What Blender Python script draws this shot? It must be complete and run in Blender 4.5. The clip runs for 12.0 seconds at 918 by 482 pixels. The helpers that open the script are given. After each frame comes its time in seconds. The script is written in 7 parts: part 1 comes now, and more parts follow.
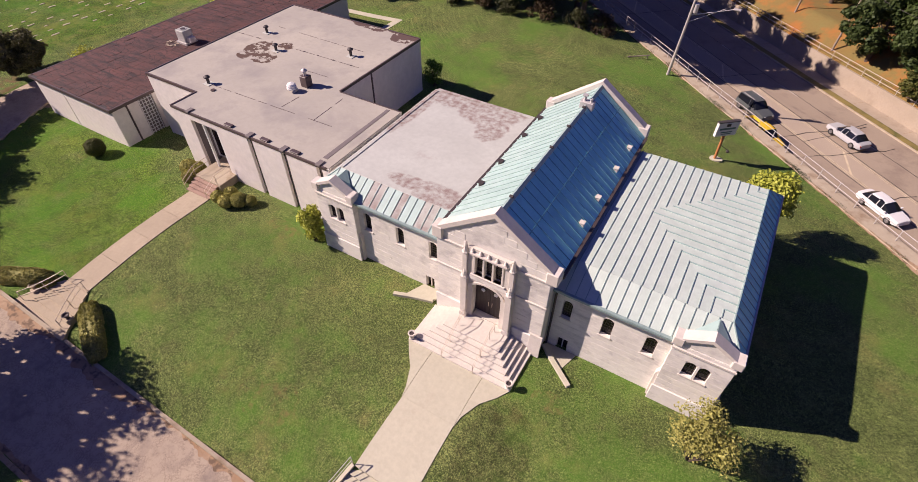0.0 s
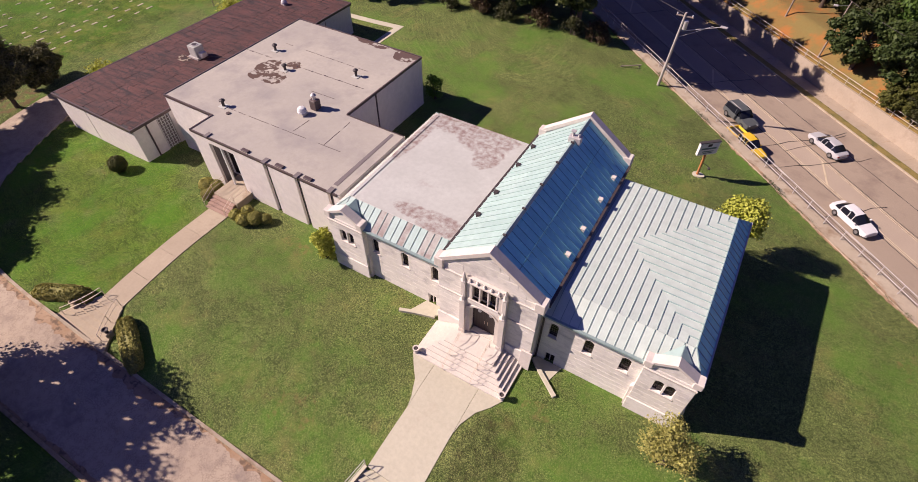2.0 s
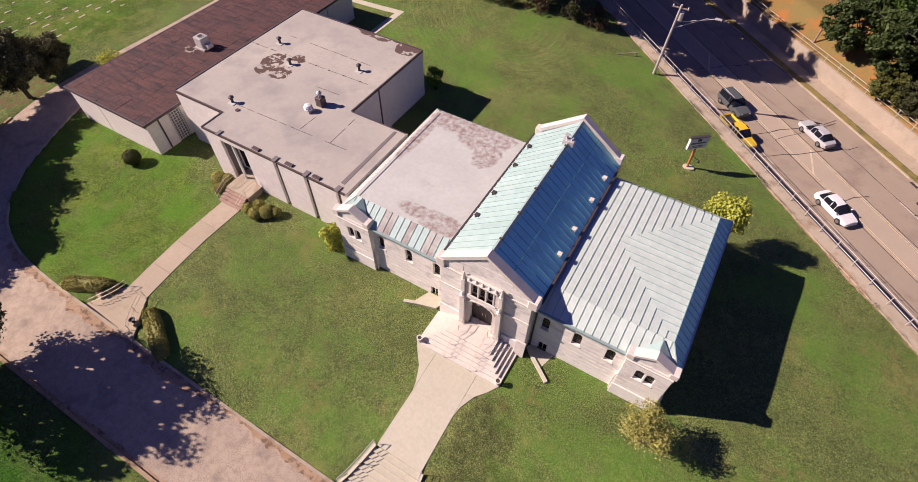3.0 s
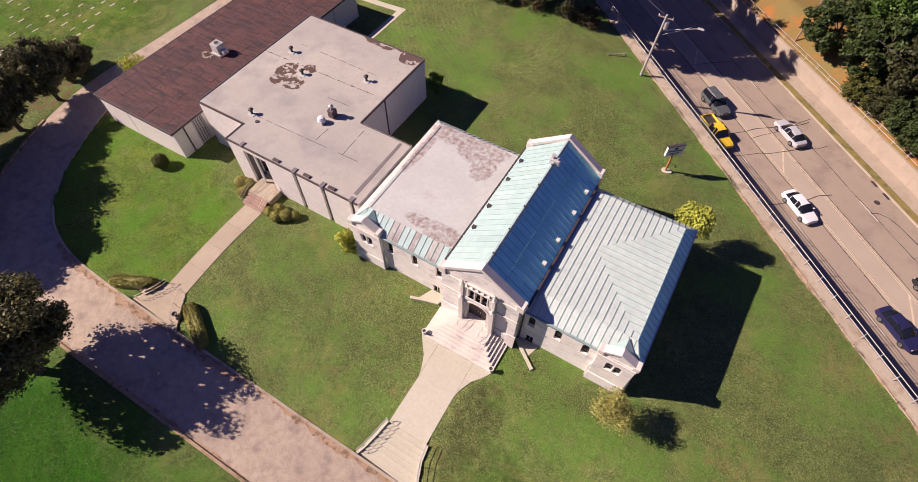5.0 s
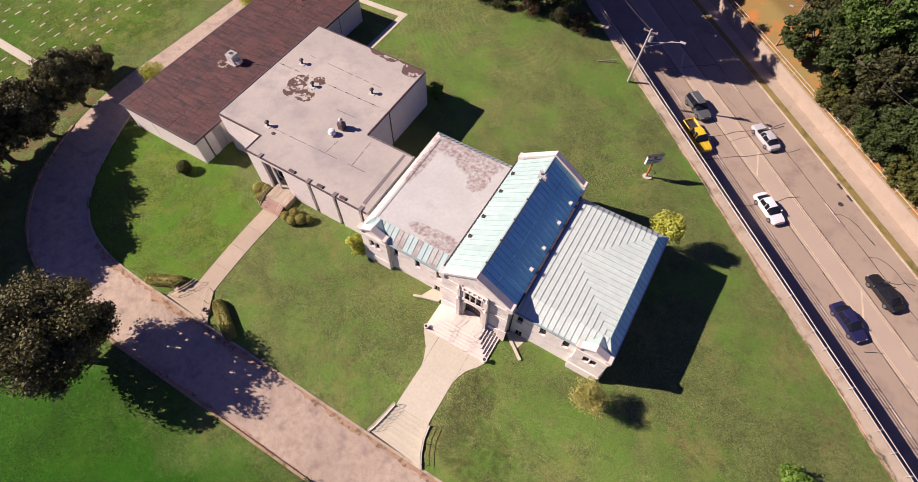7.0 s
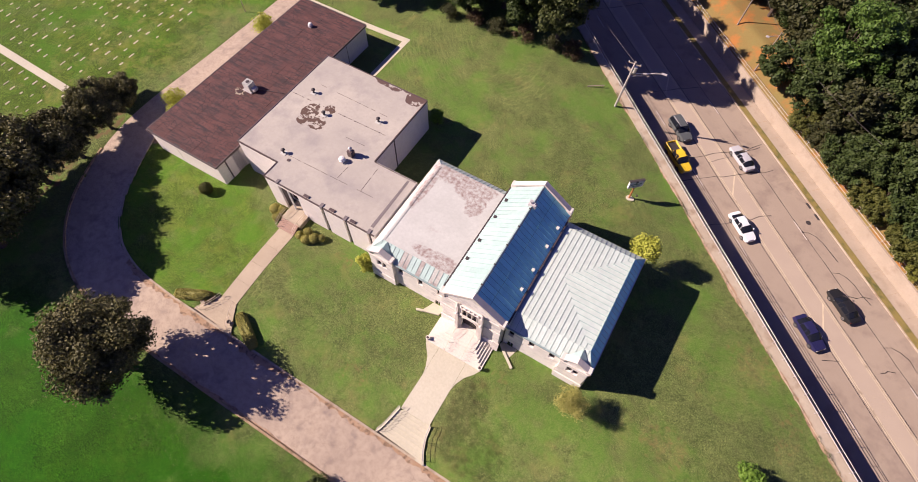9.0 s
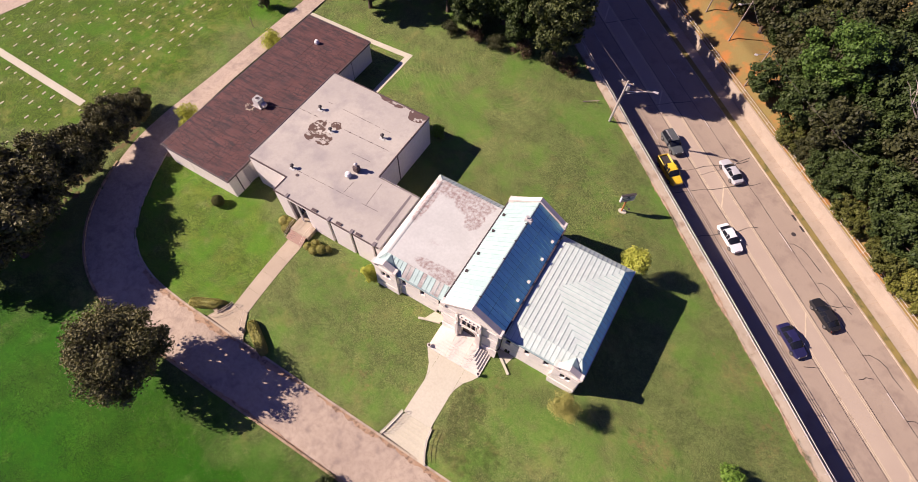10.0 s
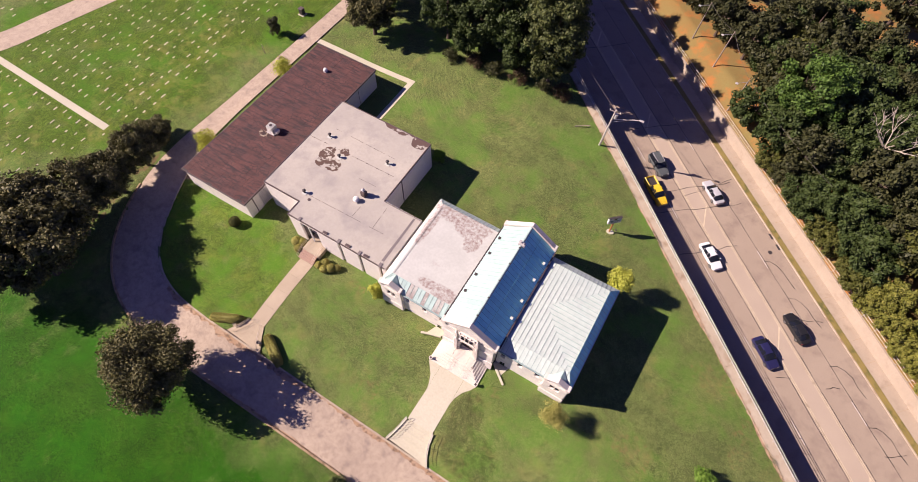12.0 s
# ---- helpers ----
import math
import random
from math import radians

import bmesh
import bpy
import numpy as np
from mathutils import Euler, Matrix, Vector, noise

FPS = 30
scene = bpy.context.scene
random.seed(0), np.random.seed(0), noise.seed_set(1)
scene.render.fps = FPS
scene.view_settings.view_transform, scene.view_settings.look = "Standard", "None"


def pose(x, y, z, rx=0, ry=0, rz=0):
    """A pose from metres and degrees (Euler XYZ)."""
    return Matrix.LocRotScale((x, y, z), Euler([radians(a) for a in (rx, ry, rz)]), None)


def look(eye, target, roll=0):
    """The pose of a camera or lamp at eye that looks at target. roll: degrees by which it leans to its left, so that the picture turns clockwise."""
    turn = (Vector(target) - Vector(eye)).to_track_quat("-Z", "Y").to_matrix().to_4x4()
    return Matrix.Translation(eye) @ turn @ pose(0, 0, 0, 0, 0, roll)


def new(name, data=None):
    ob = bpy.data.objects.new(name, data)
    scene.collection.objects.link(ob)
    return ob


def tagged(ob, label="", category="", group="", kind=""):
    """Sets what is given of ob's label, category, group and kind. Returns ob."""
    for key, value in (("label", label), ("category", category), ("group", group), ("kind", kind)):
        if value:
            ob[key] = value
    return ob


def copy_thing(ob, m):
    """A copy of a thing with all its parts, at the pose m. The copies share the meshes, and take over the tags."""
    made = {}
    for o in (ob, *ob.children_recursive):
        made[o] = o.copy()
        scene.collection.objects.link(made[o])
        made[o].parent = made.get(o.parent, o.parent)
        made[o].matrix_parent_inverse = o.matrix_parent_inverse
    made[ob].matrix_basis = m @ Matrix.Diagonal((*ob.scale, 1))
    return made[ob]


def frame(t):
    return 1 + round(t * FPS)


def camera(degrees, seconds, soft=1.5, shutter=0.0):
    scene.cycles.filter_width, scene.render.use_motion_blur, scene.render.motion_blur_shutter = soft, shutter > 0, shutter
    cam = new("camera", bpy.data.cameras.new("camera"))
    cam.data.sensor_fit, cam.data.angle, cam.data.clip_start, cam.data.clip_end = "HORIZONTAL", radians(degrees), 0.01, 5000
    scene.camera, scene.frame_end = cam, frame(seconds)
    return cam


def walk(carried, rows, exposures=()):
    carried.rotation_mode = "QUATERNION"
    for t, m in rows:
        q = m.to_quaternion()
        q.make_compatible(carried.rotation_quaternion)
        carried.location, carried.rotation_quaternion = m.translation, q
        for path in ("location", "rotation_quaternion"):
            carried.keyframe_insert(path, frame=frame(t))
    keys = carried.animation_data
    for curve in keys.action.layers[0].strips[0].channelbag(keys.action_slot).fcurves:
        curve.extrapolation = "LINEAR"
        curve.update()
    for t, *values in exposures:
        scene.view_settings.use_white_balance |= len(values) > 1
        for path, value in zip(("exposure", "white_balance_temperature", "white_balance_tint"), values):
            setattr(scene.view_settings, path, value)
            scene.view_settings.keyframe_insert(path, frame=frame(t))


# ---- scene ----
cam = camera(83.3, 12.0, soft=0.5)
PATH = [
    (0, (5.105, -14.203, 26.852), (4.387, -12.981, 25.44), 0.4),
    (0.5, (5.115, -14.155, 27.76), (4.409, -12.957, 26.323), 0.3),
    (1, (5.073, -14.111, 28.834), (4.376, -12.926, 27.381), 0.4),
    (1.5, (5.049, -14.095, 30.163), (4.36, -12.919, 28.699), 0.4),
    (2, (5.114, -14.22, 31.763), (4.435, -13.059, 30.283), 0.5),
    (2.5, (5.073, -14.212, 33.568), (4.424, -13.099, 32.038), 0.5),
    (3, (5.085, -14.21, 35.262), (4.457, -13.135, 33.697), 0.5),
    (5, (5.192, -14.492, 42.187), (4.632, -13.523, 40.53), 0.8),
    (5.5, (5.235, -14.57, 43.906), (4.692, -13.628, 42.228), 0.9),
    (6, (5.299, -14.663, 45.604), (4.773, -13.747, 43.906), 1.0),
    (6.5, (5.403, -14.716, 47.188), (4.886, -13.816, 45.479), 1.0),
    (7, (5.426, -14.669, 48.785), (4.917, -13.781, 47.067), 1.1),
    (9, (5.501, -14.79, 55.473), (5.011, -13.927, 53.737), 1.5),
    (9.5, (5.555, -14.753, 57.319), (5.066, -13.897, 55.579), 1.4),
    (10, (5.561, -14.906, 59.152), (5.073, -14.049, 57.412), 1.6),
    (10.5, (5.527, -14.866, 61.085), (5.041, -14.014, 59.342), 1.5),
    (11, (5.507, -14.938, 62.894), (5.023, -14.087, 61.15), 1.6),
    (11.5, (5.587, -14.949, 64.435), (5.102, -14.098, 62.691), 1.6),
    (12, (5.645, -15.036, 65.418), (5.16, -14.184, 63.675), 1.7),
]
walk(cam, [(t, look(eye, target, roll)) for t, eye, target, roll in PATH], exposures=((0.0, 0.7, 6500, 24), (3.0, 0.74, 6500, 24), (7.0, 0.86, 6500, 24), (12.0, 1.02, 6500, 24)))

# ---- light ----
SUN_DIR = Vector((8.0, 3.5, -6.4)).normalized()
world = bpy.data.worlds.new("sky")
scene.world = world
world.use_nodes = True
sky = world.node_tree.nodes.new("ShaderNodeTexSky")
sky.sky_type = "NISHITA"
sky.sun_disc = False
sky.ozone_density = 10.0
sky.dust_density = 0.3
sky.sun_elevation = math.asin(-SUN_DIR.z)
sky.sun_rotation = math.atan2(-SUN_DIR.x, -SUN_DIR.y)
haze = world.node_tree.nodes.new("ShaderNodeMix")   # a hazy, slightly violet sky
haze.data_type, haze.blend_type = "RGBA", "MULTIPLY"
haze.inputs[0].default_value, haze.inputs[7].default_value = 1.0, (1.08, 0.7, 1.1, 1)
world.node_tree.links.new(sky.outputs[0], haze.inputs[6])
world.node_tree.links.new(haze.outputs[2], world.node_tree.nodes["Background"].inputs[0])
world.node_tree.nodes["Background"].inputs[1].default_value = 0.037
lamp = bpy.data.lights.new("sun", "SUN")
lamp.energy, lamp.angle, lamp.color = 4.6, radians(0.5), (1.0, 0.87, 0.74)
sun = new("sun", lamp)
sun.rotation_euler = SUN_DIR.to_track_quat("-Z", "Y").to_euler()
sun.location = (-60, -30, 80)


# ---- helpers for building ----
def org(ob):
    v = Vector((0, 0, 0))
    while ob:
        v += ob.location
        ob = ob.parent
    return v


def thing(name, loc=(0, 0, 0), label="", category="", group="", kind=""):
    ob = new(name)
    ob.location = loc
    ob.empty_display_size = 0.2
    return tagged(ob, label, category, group, kind)


def part(name, bm, material, parent=None, label="", smooth=False, kind=""):
    """One mesh object from a bmesh in world metres, under its thing."""
    me = bpy.data.meshes.new(name)
    if parent:
        bmesh.ops.translate(bm, verts=bm.verts, vec=-org(parent))
    if smooth:
        for f in bm.faces:
            f.smooth = True
    bm.to_mesh(me)
    bm.free()
    me.materials.append(material)
    ob = new(name, me)
    ob.parent = parent
    return tagged(ob, label, kind=kind)


def solo(name, bm, material, label, category, group="", kind="", smooth=False):
    return tagged(part(name, bm, material, None, label, smooth), label, category, group, kind)


def piece(name, mesh, parent, loc, rot=(0, 0, 0), scale=(1, 1, 1)):
    ob = new(name, mesh)
    ob.parent = parent
    ob.location = Vector(loc) - (org(parent) if parent else Vector((0, 0, 0)))
    ob.rotation_euler, ob.scale = rot, scale
    return ob


def mesh_of(name, bm, material, smooth=False):
    me = bpy.data.meshes.new(name)
    for f in bm.faces:
        f.smooth = smooth
    bm.to_mesh(me)
    bm.free()
    me.materials.append(material)
    return me


def box(bm, x0, x1, y0, y1, z0, z1, bevel=0.0):
    vs = [bm.verts.new((x, y, z)) for z in (z0, z1) for y in (y0, y1) for x in (x0, x1)]
    fs = [bm.faces.new([vs[i] for i in f]) for f in ((0, 2, 3, 1), (4, 5, 7, 6), (0, 1, 5, 4), (1, 3, 7, 5), (3, 2, 6, 7), (2, 0, 4, 6))]
    if bevel:
        es = list({e for f in fs for e in f.edges})
        bmesh.ops.bevel(bm, geom=es, offset=bevel, segments=1, affect="EDGES")
    return bm


def B(*a, **k):
    return box(bmesh.new(), *a, **k)


def turned(bm, verts, m):
    bmesh.ops.transform(bm, matrix=m, verts=verts)


def prism(bm, outline, direction):
    """A solid from a flat outline pushed along a direction."""
    d = Vector(direction)
    a = [bm.verts.new(p) for p in outline]
    b = [bm.verts.new(Vector(p) + d) for p in outline]
    n = len(a)
    bm.faces.new(a)
    bm.faces.new(b[::-1])
    for i in range(n):
        bm.faces.new((a[i], b[i], b[(i + 1) % n], a[(i + 1) % n]))
    bmesh.ops.recalc_face_normals(bm, faces=bm.faces)
    return bm


def tube(bm, p, q, r, r2=None, n=8, caps=True):
    """A round bar from p to q."""
    p, q = Vector(p), Vector(q)
    r2 = r if r2 is None else r2
    t = (q - p).normalized()
    a = t.orthogonal().normalized()
    b = t.cross(a)
    rings = []
    for c, rr in ((p, r), (q, r2)):
        rings.append([bm.verts.new(c + rr * (math.cos(k * math.tau / n) * a + math.sin(k * math.tau / n) * b)) for k in range(n)])
    for k in range(n):
        bm.faces.new((rings[0][k], rings[0][(k + 1) % n], rings[1][(k + 1) % n], rings[1][k]))
    if caps:
        bm.faces.new(rings[0][::-1])
        bm.faces.new(rings[1])
    return bm


def pipe(bm, pts, r, n=6):
    """A round bar bent along points, in one piece."""
    pts = [Vector(p) for p in pts]
    rings = []
    for i, c in enumerate(pts):
        t = (pts[min(i + 1, len(pts) - 1)] - pts[max(i - 1, 0)]).normalized()
        a = t.cross(Vector((0.3, 0.2, 1.0))).normalized()
        b = t.cross(a)
        rings.append([bm.verts.new(c + r * (math.cos(k * math.tau / n) * a + math.sin(k * math.tau / n) * b)) for k in range(n)])
    for p, q in zip(rings, rings[1:]):
        for k in range(n):
            bm.faces.new((p[k], p[(k + 1) % n], q[(k + 1) % n], q[k]))
    bm.faces.new(rings[0][::-1])
    bm.faces.new(rings[-1])
    bmesh.ops.recalc_face_normals(bm, faces=bm.faces)
    return bm


def lathe(bm, centre, profile, n=16):
    """A turned body: profile is a list of (radius, height)."""
    c = Vector(centre)
    rings = [[bm.verts.new(c + Vector((r * math.cos(k * math.tau / n), r * math.sin(k * math.tau / n), h))) for k in range(n)] for r, h in profile]
    for a, b in zip(rings, rings[1:]):
        for k in range(n):
            bm.faces.new((a[k], a[(k + 1) % n], b[(k + 1) % n], b[k]))
    bm.faces.new(rings[0][::-1])
    bm.faces.new(rings[-1])
    return bm


def wall_x(bm, x0, x1, z0, z1, y0, y1, holes):
    """A wall along x with rectangular openings (xa, xb, za, zb) that go through it."""
    xs = sorted({x0, x1, *(v for h in holes for v in h[:2])})
    zs = sorted({z0, z1, *(v for h in holes for v in h[2:])})
    solid = {}
    for i in range(len(xs) - 1):
        for j in range(len(zs) - 1):
            cx, cz = (xs[i] + xs[i + 1]) / 2, (zs[j] + zs[j + 1]) / 2
            solid[i, j] = not any(h[0] < cx < h[1] and h[2] < cz < h[3] for h in holes)
    V = {}

    def v(i, j, k):
        key = (i, j, k)
        if key not in V:
            V[key] = bm.verts.new((xs[i], (y0, y1)[k], zs[j]))
        return V[key]
    for (i, j), s in solid.items():
        if not s:
            continue
        bm.faces.new((v(i, j, 0), v(i + 1, j, 0), v(i + 1, j + 1, 0), v(i, j + 1, 0)))
        bm.faces.new((v(i, j, 1), v(i, j + 1, 1), v(i + 1, j + 1, 1), v(i + 1, j, 1)))
        for di, dj, e in ((-1, 0, ((i, j), (i, j + 1))), (1, 0, ((i + 1, j + 1), (i + 1, j))), (0, -1, ((i + 1, j), (i, j))), (0, 1, ((i, j + 1), (i + 1, j + 1)))):
            if not solid.get((i + di, j + dj), False):
                (a, b), (c, d) = e
                bm.faces.new((v(a, b, 0), v(c, d, 0), v(c, d, 1), v(a, b, 1)))
    return bm


def smooth01(a, b, x):
    t = min(1.0, max(0.0, (x - a) / (b - a)))
    return t * t * (3 - 2 * t)


# ---- materials ----
def nodes_of(name):
    m = bpy.data.materials.new(name)
    m.use_nodes = True
    nt = m.node_tree
    return m, nt, nt.nodes["Principled BSDF"]


def noise_node(nt, scale, detail=4.0, rough=0.55, stretch=(1, 1, 1), turn=0.0, shift=(0, 0, 0)):
    geo = nt.nodes.new("ShaderNodeNewGeometry")
    mp = nt.nodes.new("ShaderNodeMapping")
    mp.inputs["Scale"].default_value = stretch
    mp.inputs["Rotation"].default_value = (0, 0, turn)
    mp.inputs["Location"].default_value = shift
    nt.links.new(geo.outputs["Position"], mp.inputs["Vector"])
    n = nt.nodes.new("ShaderNodeTexNoise")
    n.inputs["Scale"].default_value, n.inputs["Detail"].default_value, n.inputs["Roughness"].default_value = scale, detail, rough
    nt.links.new(mp.outputs[0], n.inputs["Vector"])
    return n.outputs["Fac"]


def ramp(nt, value, lo, hi, c0=(0, 0, 0), c1=(1, 1, 1)):
    r = nt.nodes.new("ShaderNodeValToRGB")
    r.color_ramp.elements[0].position, r.color_ramp.elements[1].position = lo, hi
    r.color_ramp.elements[0].color, r.color_ramp.elements[1].color = (*c0, 1), (*c1, 1)
    nt.links.new(value, r.inputs[0])
    return r.outputs[0]


def blend(nt, fac, a, b, kind="MIX"):
    m = nt.nodes.new("ShaderNodeMix")
    m.data_type, m.blend_type = "RGBA", kind
    for sock, val in ((m.inputs[0], fac), (m.inputs[6], a), (m.inputs[7], b)):
        if isinstance(val, (int, float)):
            sock.default_value = val
        elif isinstance(val, tuple):
            sock.default_value = (*val, 1)
        else:
            nt.links.new(val, sock)
    return m.outputs[2]


def bump(nt, bsdf, value, strength, distance):
    b = nt.nodes.new("ShaderNodeBump")
    b.inputs["Strength"].default_value, b.inputs["Distance"].default_value = strength, distance
    nt.links.new(value, b.inputs["Height"])
    nt.links.new(b.outputs[0], bsdf.inputs["Normal"])


def surface(name, c0, c1, grain=6.0, patch=0.4, stain=None, stain_at=(0.55, 0.7), stain_scale=0.5, rough=0.8, metal=0.0, relief=0.3, depth=0.02, stretch=(1, 1, 1), turn=0.0, vary=0.0):
    """A worn surface: two colours mixed by grain and by large patches, with stains and fine relief."""
    m, nt, p = nodes_of(name)
    fine = noise_node(nt, grain, 6, 0.65, stretch, turn)
    big = noise_node(nt, patch, 5, 0.6)
    col = blend(nt, ramp(nt, big, 0.3, 0.7), c0, c1)
    dark = tuple(v * 0.72 for v in c0)
    col = blend(nt, ramp(nt, fine, 0.35, 0.75, (0, 0, 0), (0.55, 0.55, 0.55)), col, dark)
    if stain:
        s = noise_node(nt, stain_scale, 7, 0.65, stretch, turn, (7, 3, 1))
        col = blend(nt, ramp(nt, s, *stain_at), col, stain)
    if vary:
        info = nt.nodes.new("ShaderNodeObjectInfo")
        col = blend(nt, ramp(nt, info.outputs["Random"], 0, 1, (0, 0, 0), (vary, vary, vary)), col, tuple(v * 0.5 for v in c0))
    nt.links.new(col, p.inputs["Base Color"])
    p.inputs["Roughness"].default_value, p.inputs["Metallic"].default_value = rough, metal
    bump(nt, p, fine, relief, depth)
    return m


def plain(name, c, rough=0.5, metal=0.0):
    m, nt, p = nodes_of(name)
    f = noise_node(nt, 9.0, 4)
    nt.links.new(blend(nt, ramp(nt, f, 0.3, 0.8, (0, 0, 0), (0.35, 0.35, 0.35)), c, tuple(v * 0.7 for v in c)), p.inputs["Base Color"])
    p.inputs["Roughness"].default_value, p.inputs["Metallic"].default_value = rough, metal
    return m


def lawn_material():
    m, nt, p = nodes_of("mown_grass")
    blades = noise_node(nt, 19.0, 2, 0.8)
    tuft = noise_node(nt, 7.8, 4, 0.85)
    clump = noise_node(nt, 2.3, 5, 0.75, (1, 1, 1), 0, (17, 23, 0))
    patch = noise_node(nt, 0.085, 5, 0.62)
    patch2 = noise_node(nt, 0.3, 5, 0.65, (1, 1, 1), 0, (3, 41, 0))
    dry = noise_node(nt, 0.2, 7, 0.72, (1, 1, 1), 0, (31, 5, 0))
    swath = noise_node(nt, 0.8, 3, 0.6, (0.12, 1.6, 1), 0.62)
    col = blend(nt, ramp(nt, patch, 0.4, 0.6), (0.2, 0.258, 0.08), (0.3, 0.33, 0.112))
    col = blend(nt, ramp(nt, patch2, 0.42, 0.6, (0, 0, 0), (0.6, 0.6, 0.6)), col, (0.095, 0.12, 0.042))
    col = blend(nt, ramp(nt, swath, 0.45, 0.65, (0, 0, 0), (0.35, 0.35, 0.35)), col, (0.22, 0.3, 0.075))
    col = blend(nt, ramp(nt, clump, 0.45, 0.62, (0, 0, 0), (0.7, 0.7, 0.7)), col, (0.075, 0.115, 0.026))
    fleck = noise_node(nt, 11.0, 2, 0.7, (1, 1, 1), 0, (3, 8, 0))
    col = blend(nt, ramp(nt, fleck, 0.52, 0.64, (0, 0, 0), (0.75, 0.75, 0.75)), col, (0.36, 0.44, 0.13))
    col = blend(nt, ramp(nt, tuft, 0.47, 0.55, (0, 0, 0), (0.75, 0.75, 0.75)), col, (0.045, 0.064, 0.018))
    col = blend(nt, ramp(nt, blades, 0.5, 0.56, (0, 0, 0), (0.85, 0.85, 0.85)), col, (0.024, 0.038, 0.01))
    lush = noise_node(nt, 0.11, 6, 0.7, (1, 1, 1), 0, (71, 15, 0))
    thin = noise_node(nt, 0.55, 7, 0.75, (1, 1, 1), 0, (5, 19, 0))
    col = blend(nt, ramp(nt, lush, 0.48, 0.62, (0, 0, 0), (0.55, 0.55, 0.55)), col, (0.095, 0.225, 0.024))
    col = blend(nt, ramp(nt, thin, 0.5, 0.68, (0, 0, 0), (0.3, 0.3, 0.3)), col, (0.12, 0.12, 0.05))
    col = blend(nt, ramp(nt, dry, 0.55, 0.7, (0, 0, 0), (0.42, 0.42, 0.42)), col, (0.27, 0.225, 0.08))
    nt.links.new(col, p.inputs["Base Color"])
    p.inputs["Roughness"].default_value = 0.9
    p.inputs["Specular IOR Level"].default_value = 0.15
    bump(nt, p, tuft, 0.7, 0.1)
    return m


def leaf_material(name, c0, c1):
    m, nt, p = nodes_of(name)
    geo = nt.nodes.new("ShaderNodeNewGeometry")
    col = blend(nt, geo.outputs["Random Per Island"], c0, c1)
    big = noise_node(nt, 0.5, 3)
    col = blend(nt, ramp(nt, big, 0.35, 0.65, (0, 0, 0), (0.5, 0.5, 0.5)), col, tuple(v * 0.6 for v in c0))
    nt.links.new(col, p.inputs["Base Color"])
    p.inputs["Roughness"].default_value = 0.6
    p.inputs["Specular IOR Level"].default_value = 0.25
    through_leaf = nt.nodes.new("ShaderNodeBsdfTranslucent")
    mix = nt.nodes.new("ShaderNodeMixShader")
    mix.inputs[0].default_value = 0.14
    nt.links.new(col, through_leaf.inputs["Color"])
    nt.links.new(p.outputs[0], mix.inputs[1])
    nt.links.new(through_leaf.outputs[0], mix.inputs[2])
    nt.links.new(mix.outputs[0], nt.nodes["Material Output"].inputs["Surface"])
    return m


LAWN = lawn_material()
STONE = surface("limestone_wall", (0.83, 0.79, 0.71), (0.72, 0.685, 0.62), 3.0, 0.5, (0.37, 0.345, 0.33), (0.52, 0.8), 0.7, 0.85, 0, 0.25, 0.01, (0.9, 0.9, 1.5), 0, 0.13)
TRIM = surface("limestone_trim", (0.69, 0.63, 0.56), (0.58, 0.53, 0.47), 4.0, 0.7, (0.4, 0.37, 0.33), (0.6, 0.85), 1.2, 0.8)
# copper tones carry the light: teal for shaded faces, paler for sunlit ones
COPPER = surface("shaded_teal_copper", (0.28, 0.72, 0.76), (0.34, 0.76, 0.78), 1.6, 0.35, (0.2, 0.54, 0.6), (0.56, 0.8), 0.6, 0.42, 0.26, 0.15, 0.01, vary=0.22)
DECKCOPPER = surface("sunlit_pale_copper", (0.5, 0.595, 0.54), (0.56, 0.635, 0.57), 1.6, 0.35, (0.45, 0.5, 0.48), (0.56, 0.8), 0.6, 0.6, 0.0, 0.15, 0.01, vary=0.15)
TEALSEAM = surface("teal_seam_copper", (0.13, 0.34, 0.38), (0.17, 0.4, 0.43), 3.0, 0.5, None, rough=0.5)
MINT = surface("sunlit_mint_copper", (0.34, 0.485, 0.45), (0.4, 0.525, 0.485), 1.6, 0.35, (0.4, 0.5, 0.48), (0.56, 0.8), 0.6, 0.55, 0.0, 0.15, 0.01, vary=0.2)
SEAM = surface("seam_copper", (0.24, 0.33, 0.32), (0.3, 0.4, 0.38), 3.0, 0.5, None, rough=0.5)
RUSTY = surface("worn_copper", (0.36, 0.33, 0.3), (0.42, 0.44, 0.4), 2.0, 0.6, (0.22, 0.165, 0.15), (0.45, 0.7), 1.0, 0.7)
MEMBRANE = surface("white_roof_coating", (0.53, 0.54, 0.495), (0.45, 0.455, 0.415), 3.0, 0.3, (0.36, 0.31, 0.29), (0.6, 0.8), 0.5, 0.75)
PANEL = surface("painted_panel", (0.8, 0.75, 0.7), (0.75, 0.69, 0.64), 2.0, 0.4, None, rough=0.7, relief=0.1)
BROWNROOF = surface("brown_felt", (0.145, 0.055, 0.046), (0.062, 0.033, 0.033), 3.2, 0.35, (0.03, 0.02, 0.021), (0.46, 0.62), 0.9, 0.85, 0, 0.6, 0.03, (0.4, 2.2, 1), 0, vary=0.6)
EDGING = surface("brown_metal_edge", (0.11, 0.075, 0.07), (0.08, 0.06, 0.06), 5, 0.8, rough=0.5)
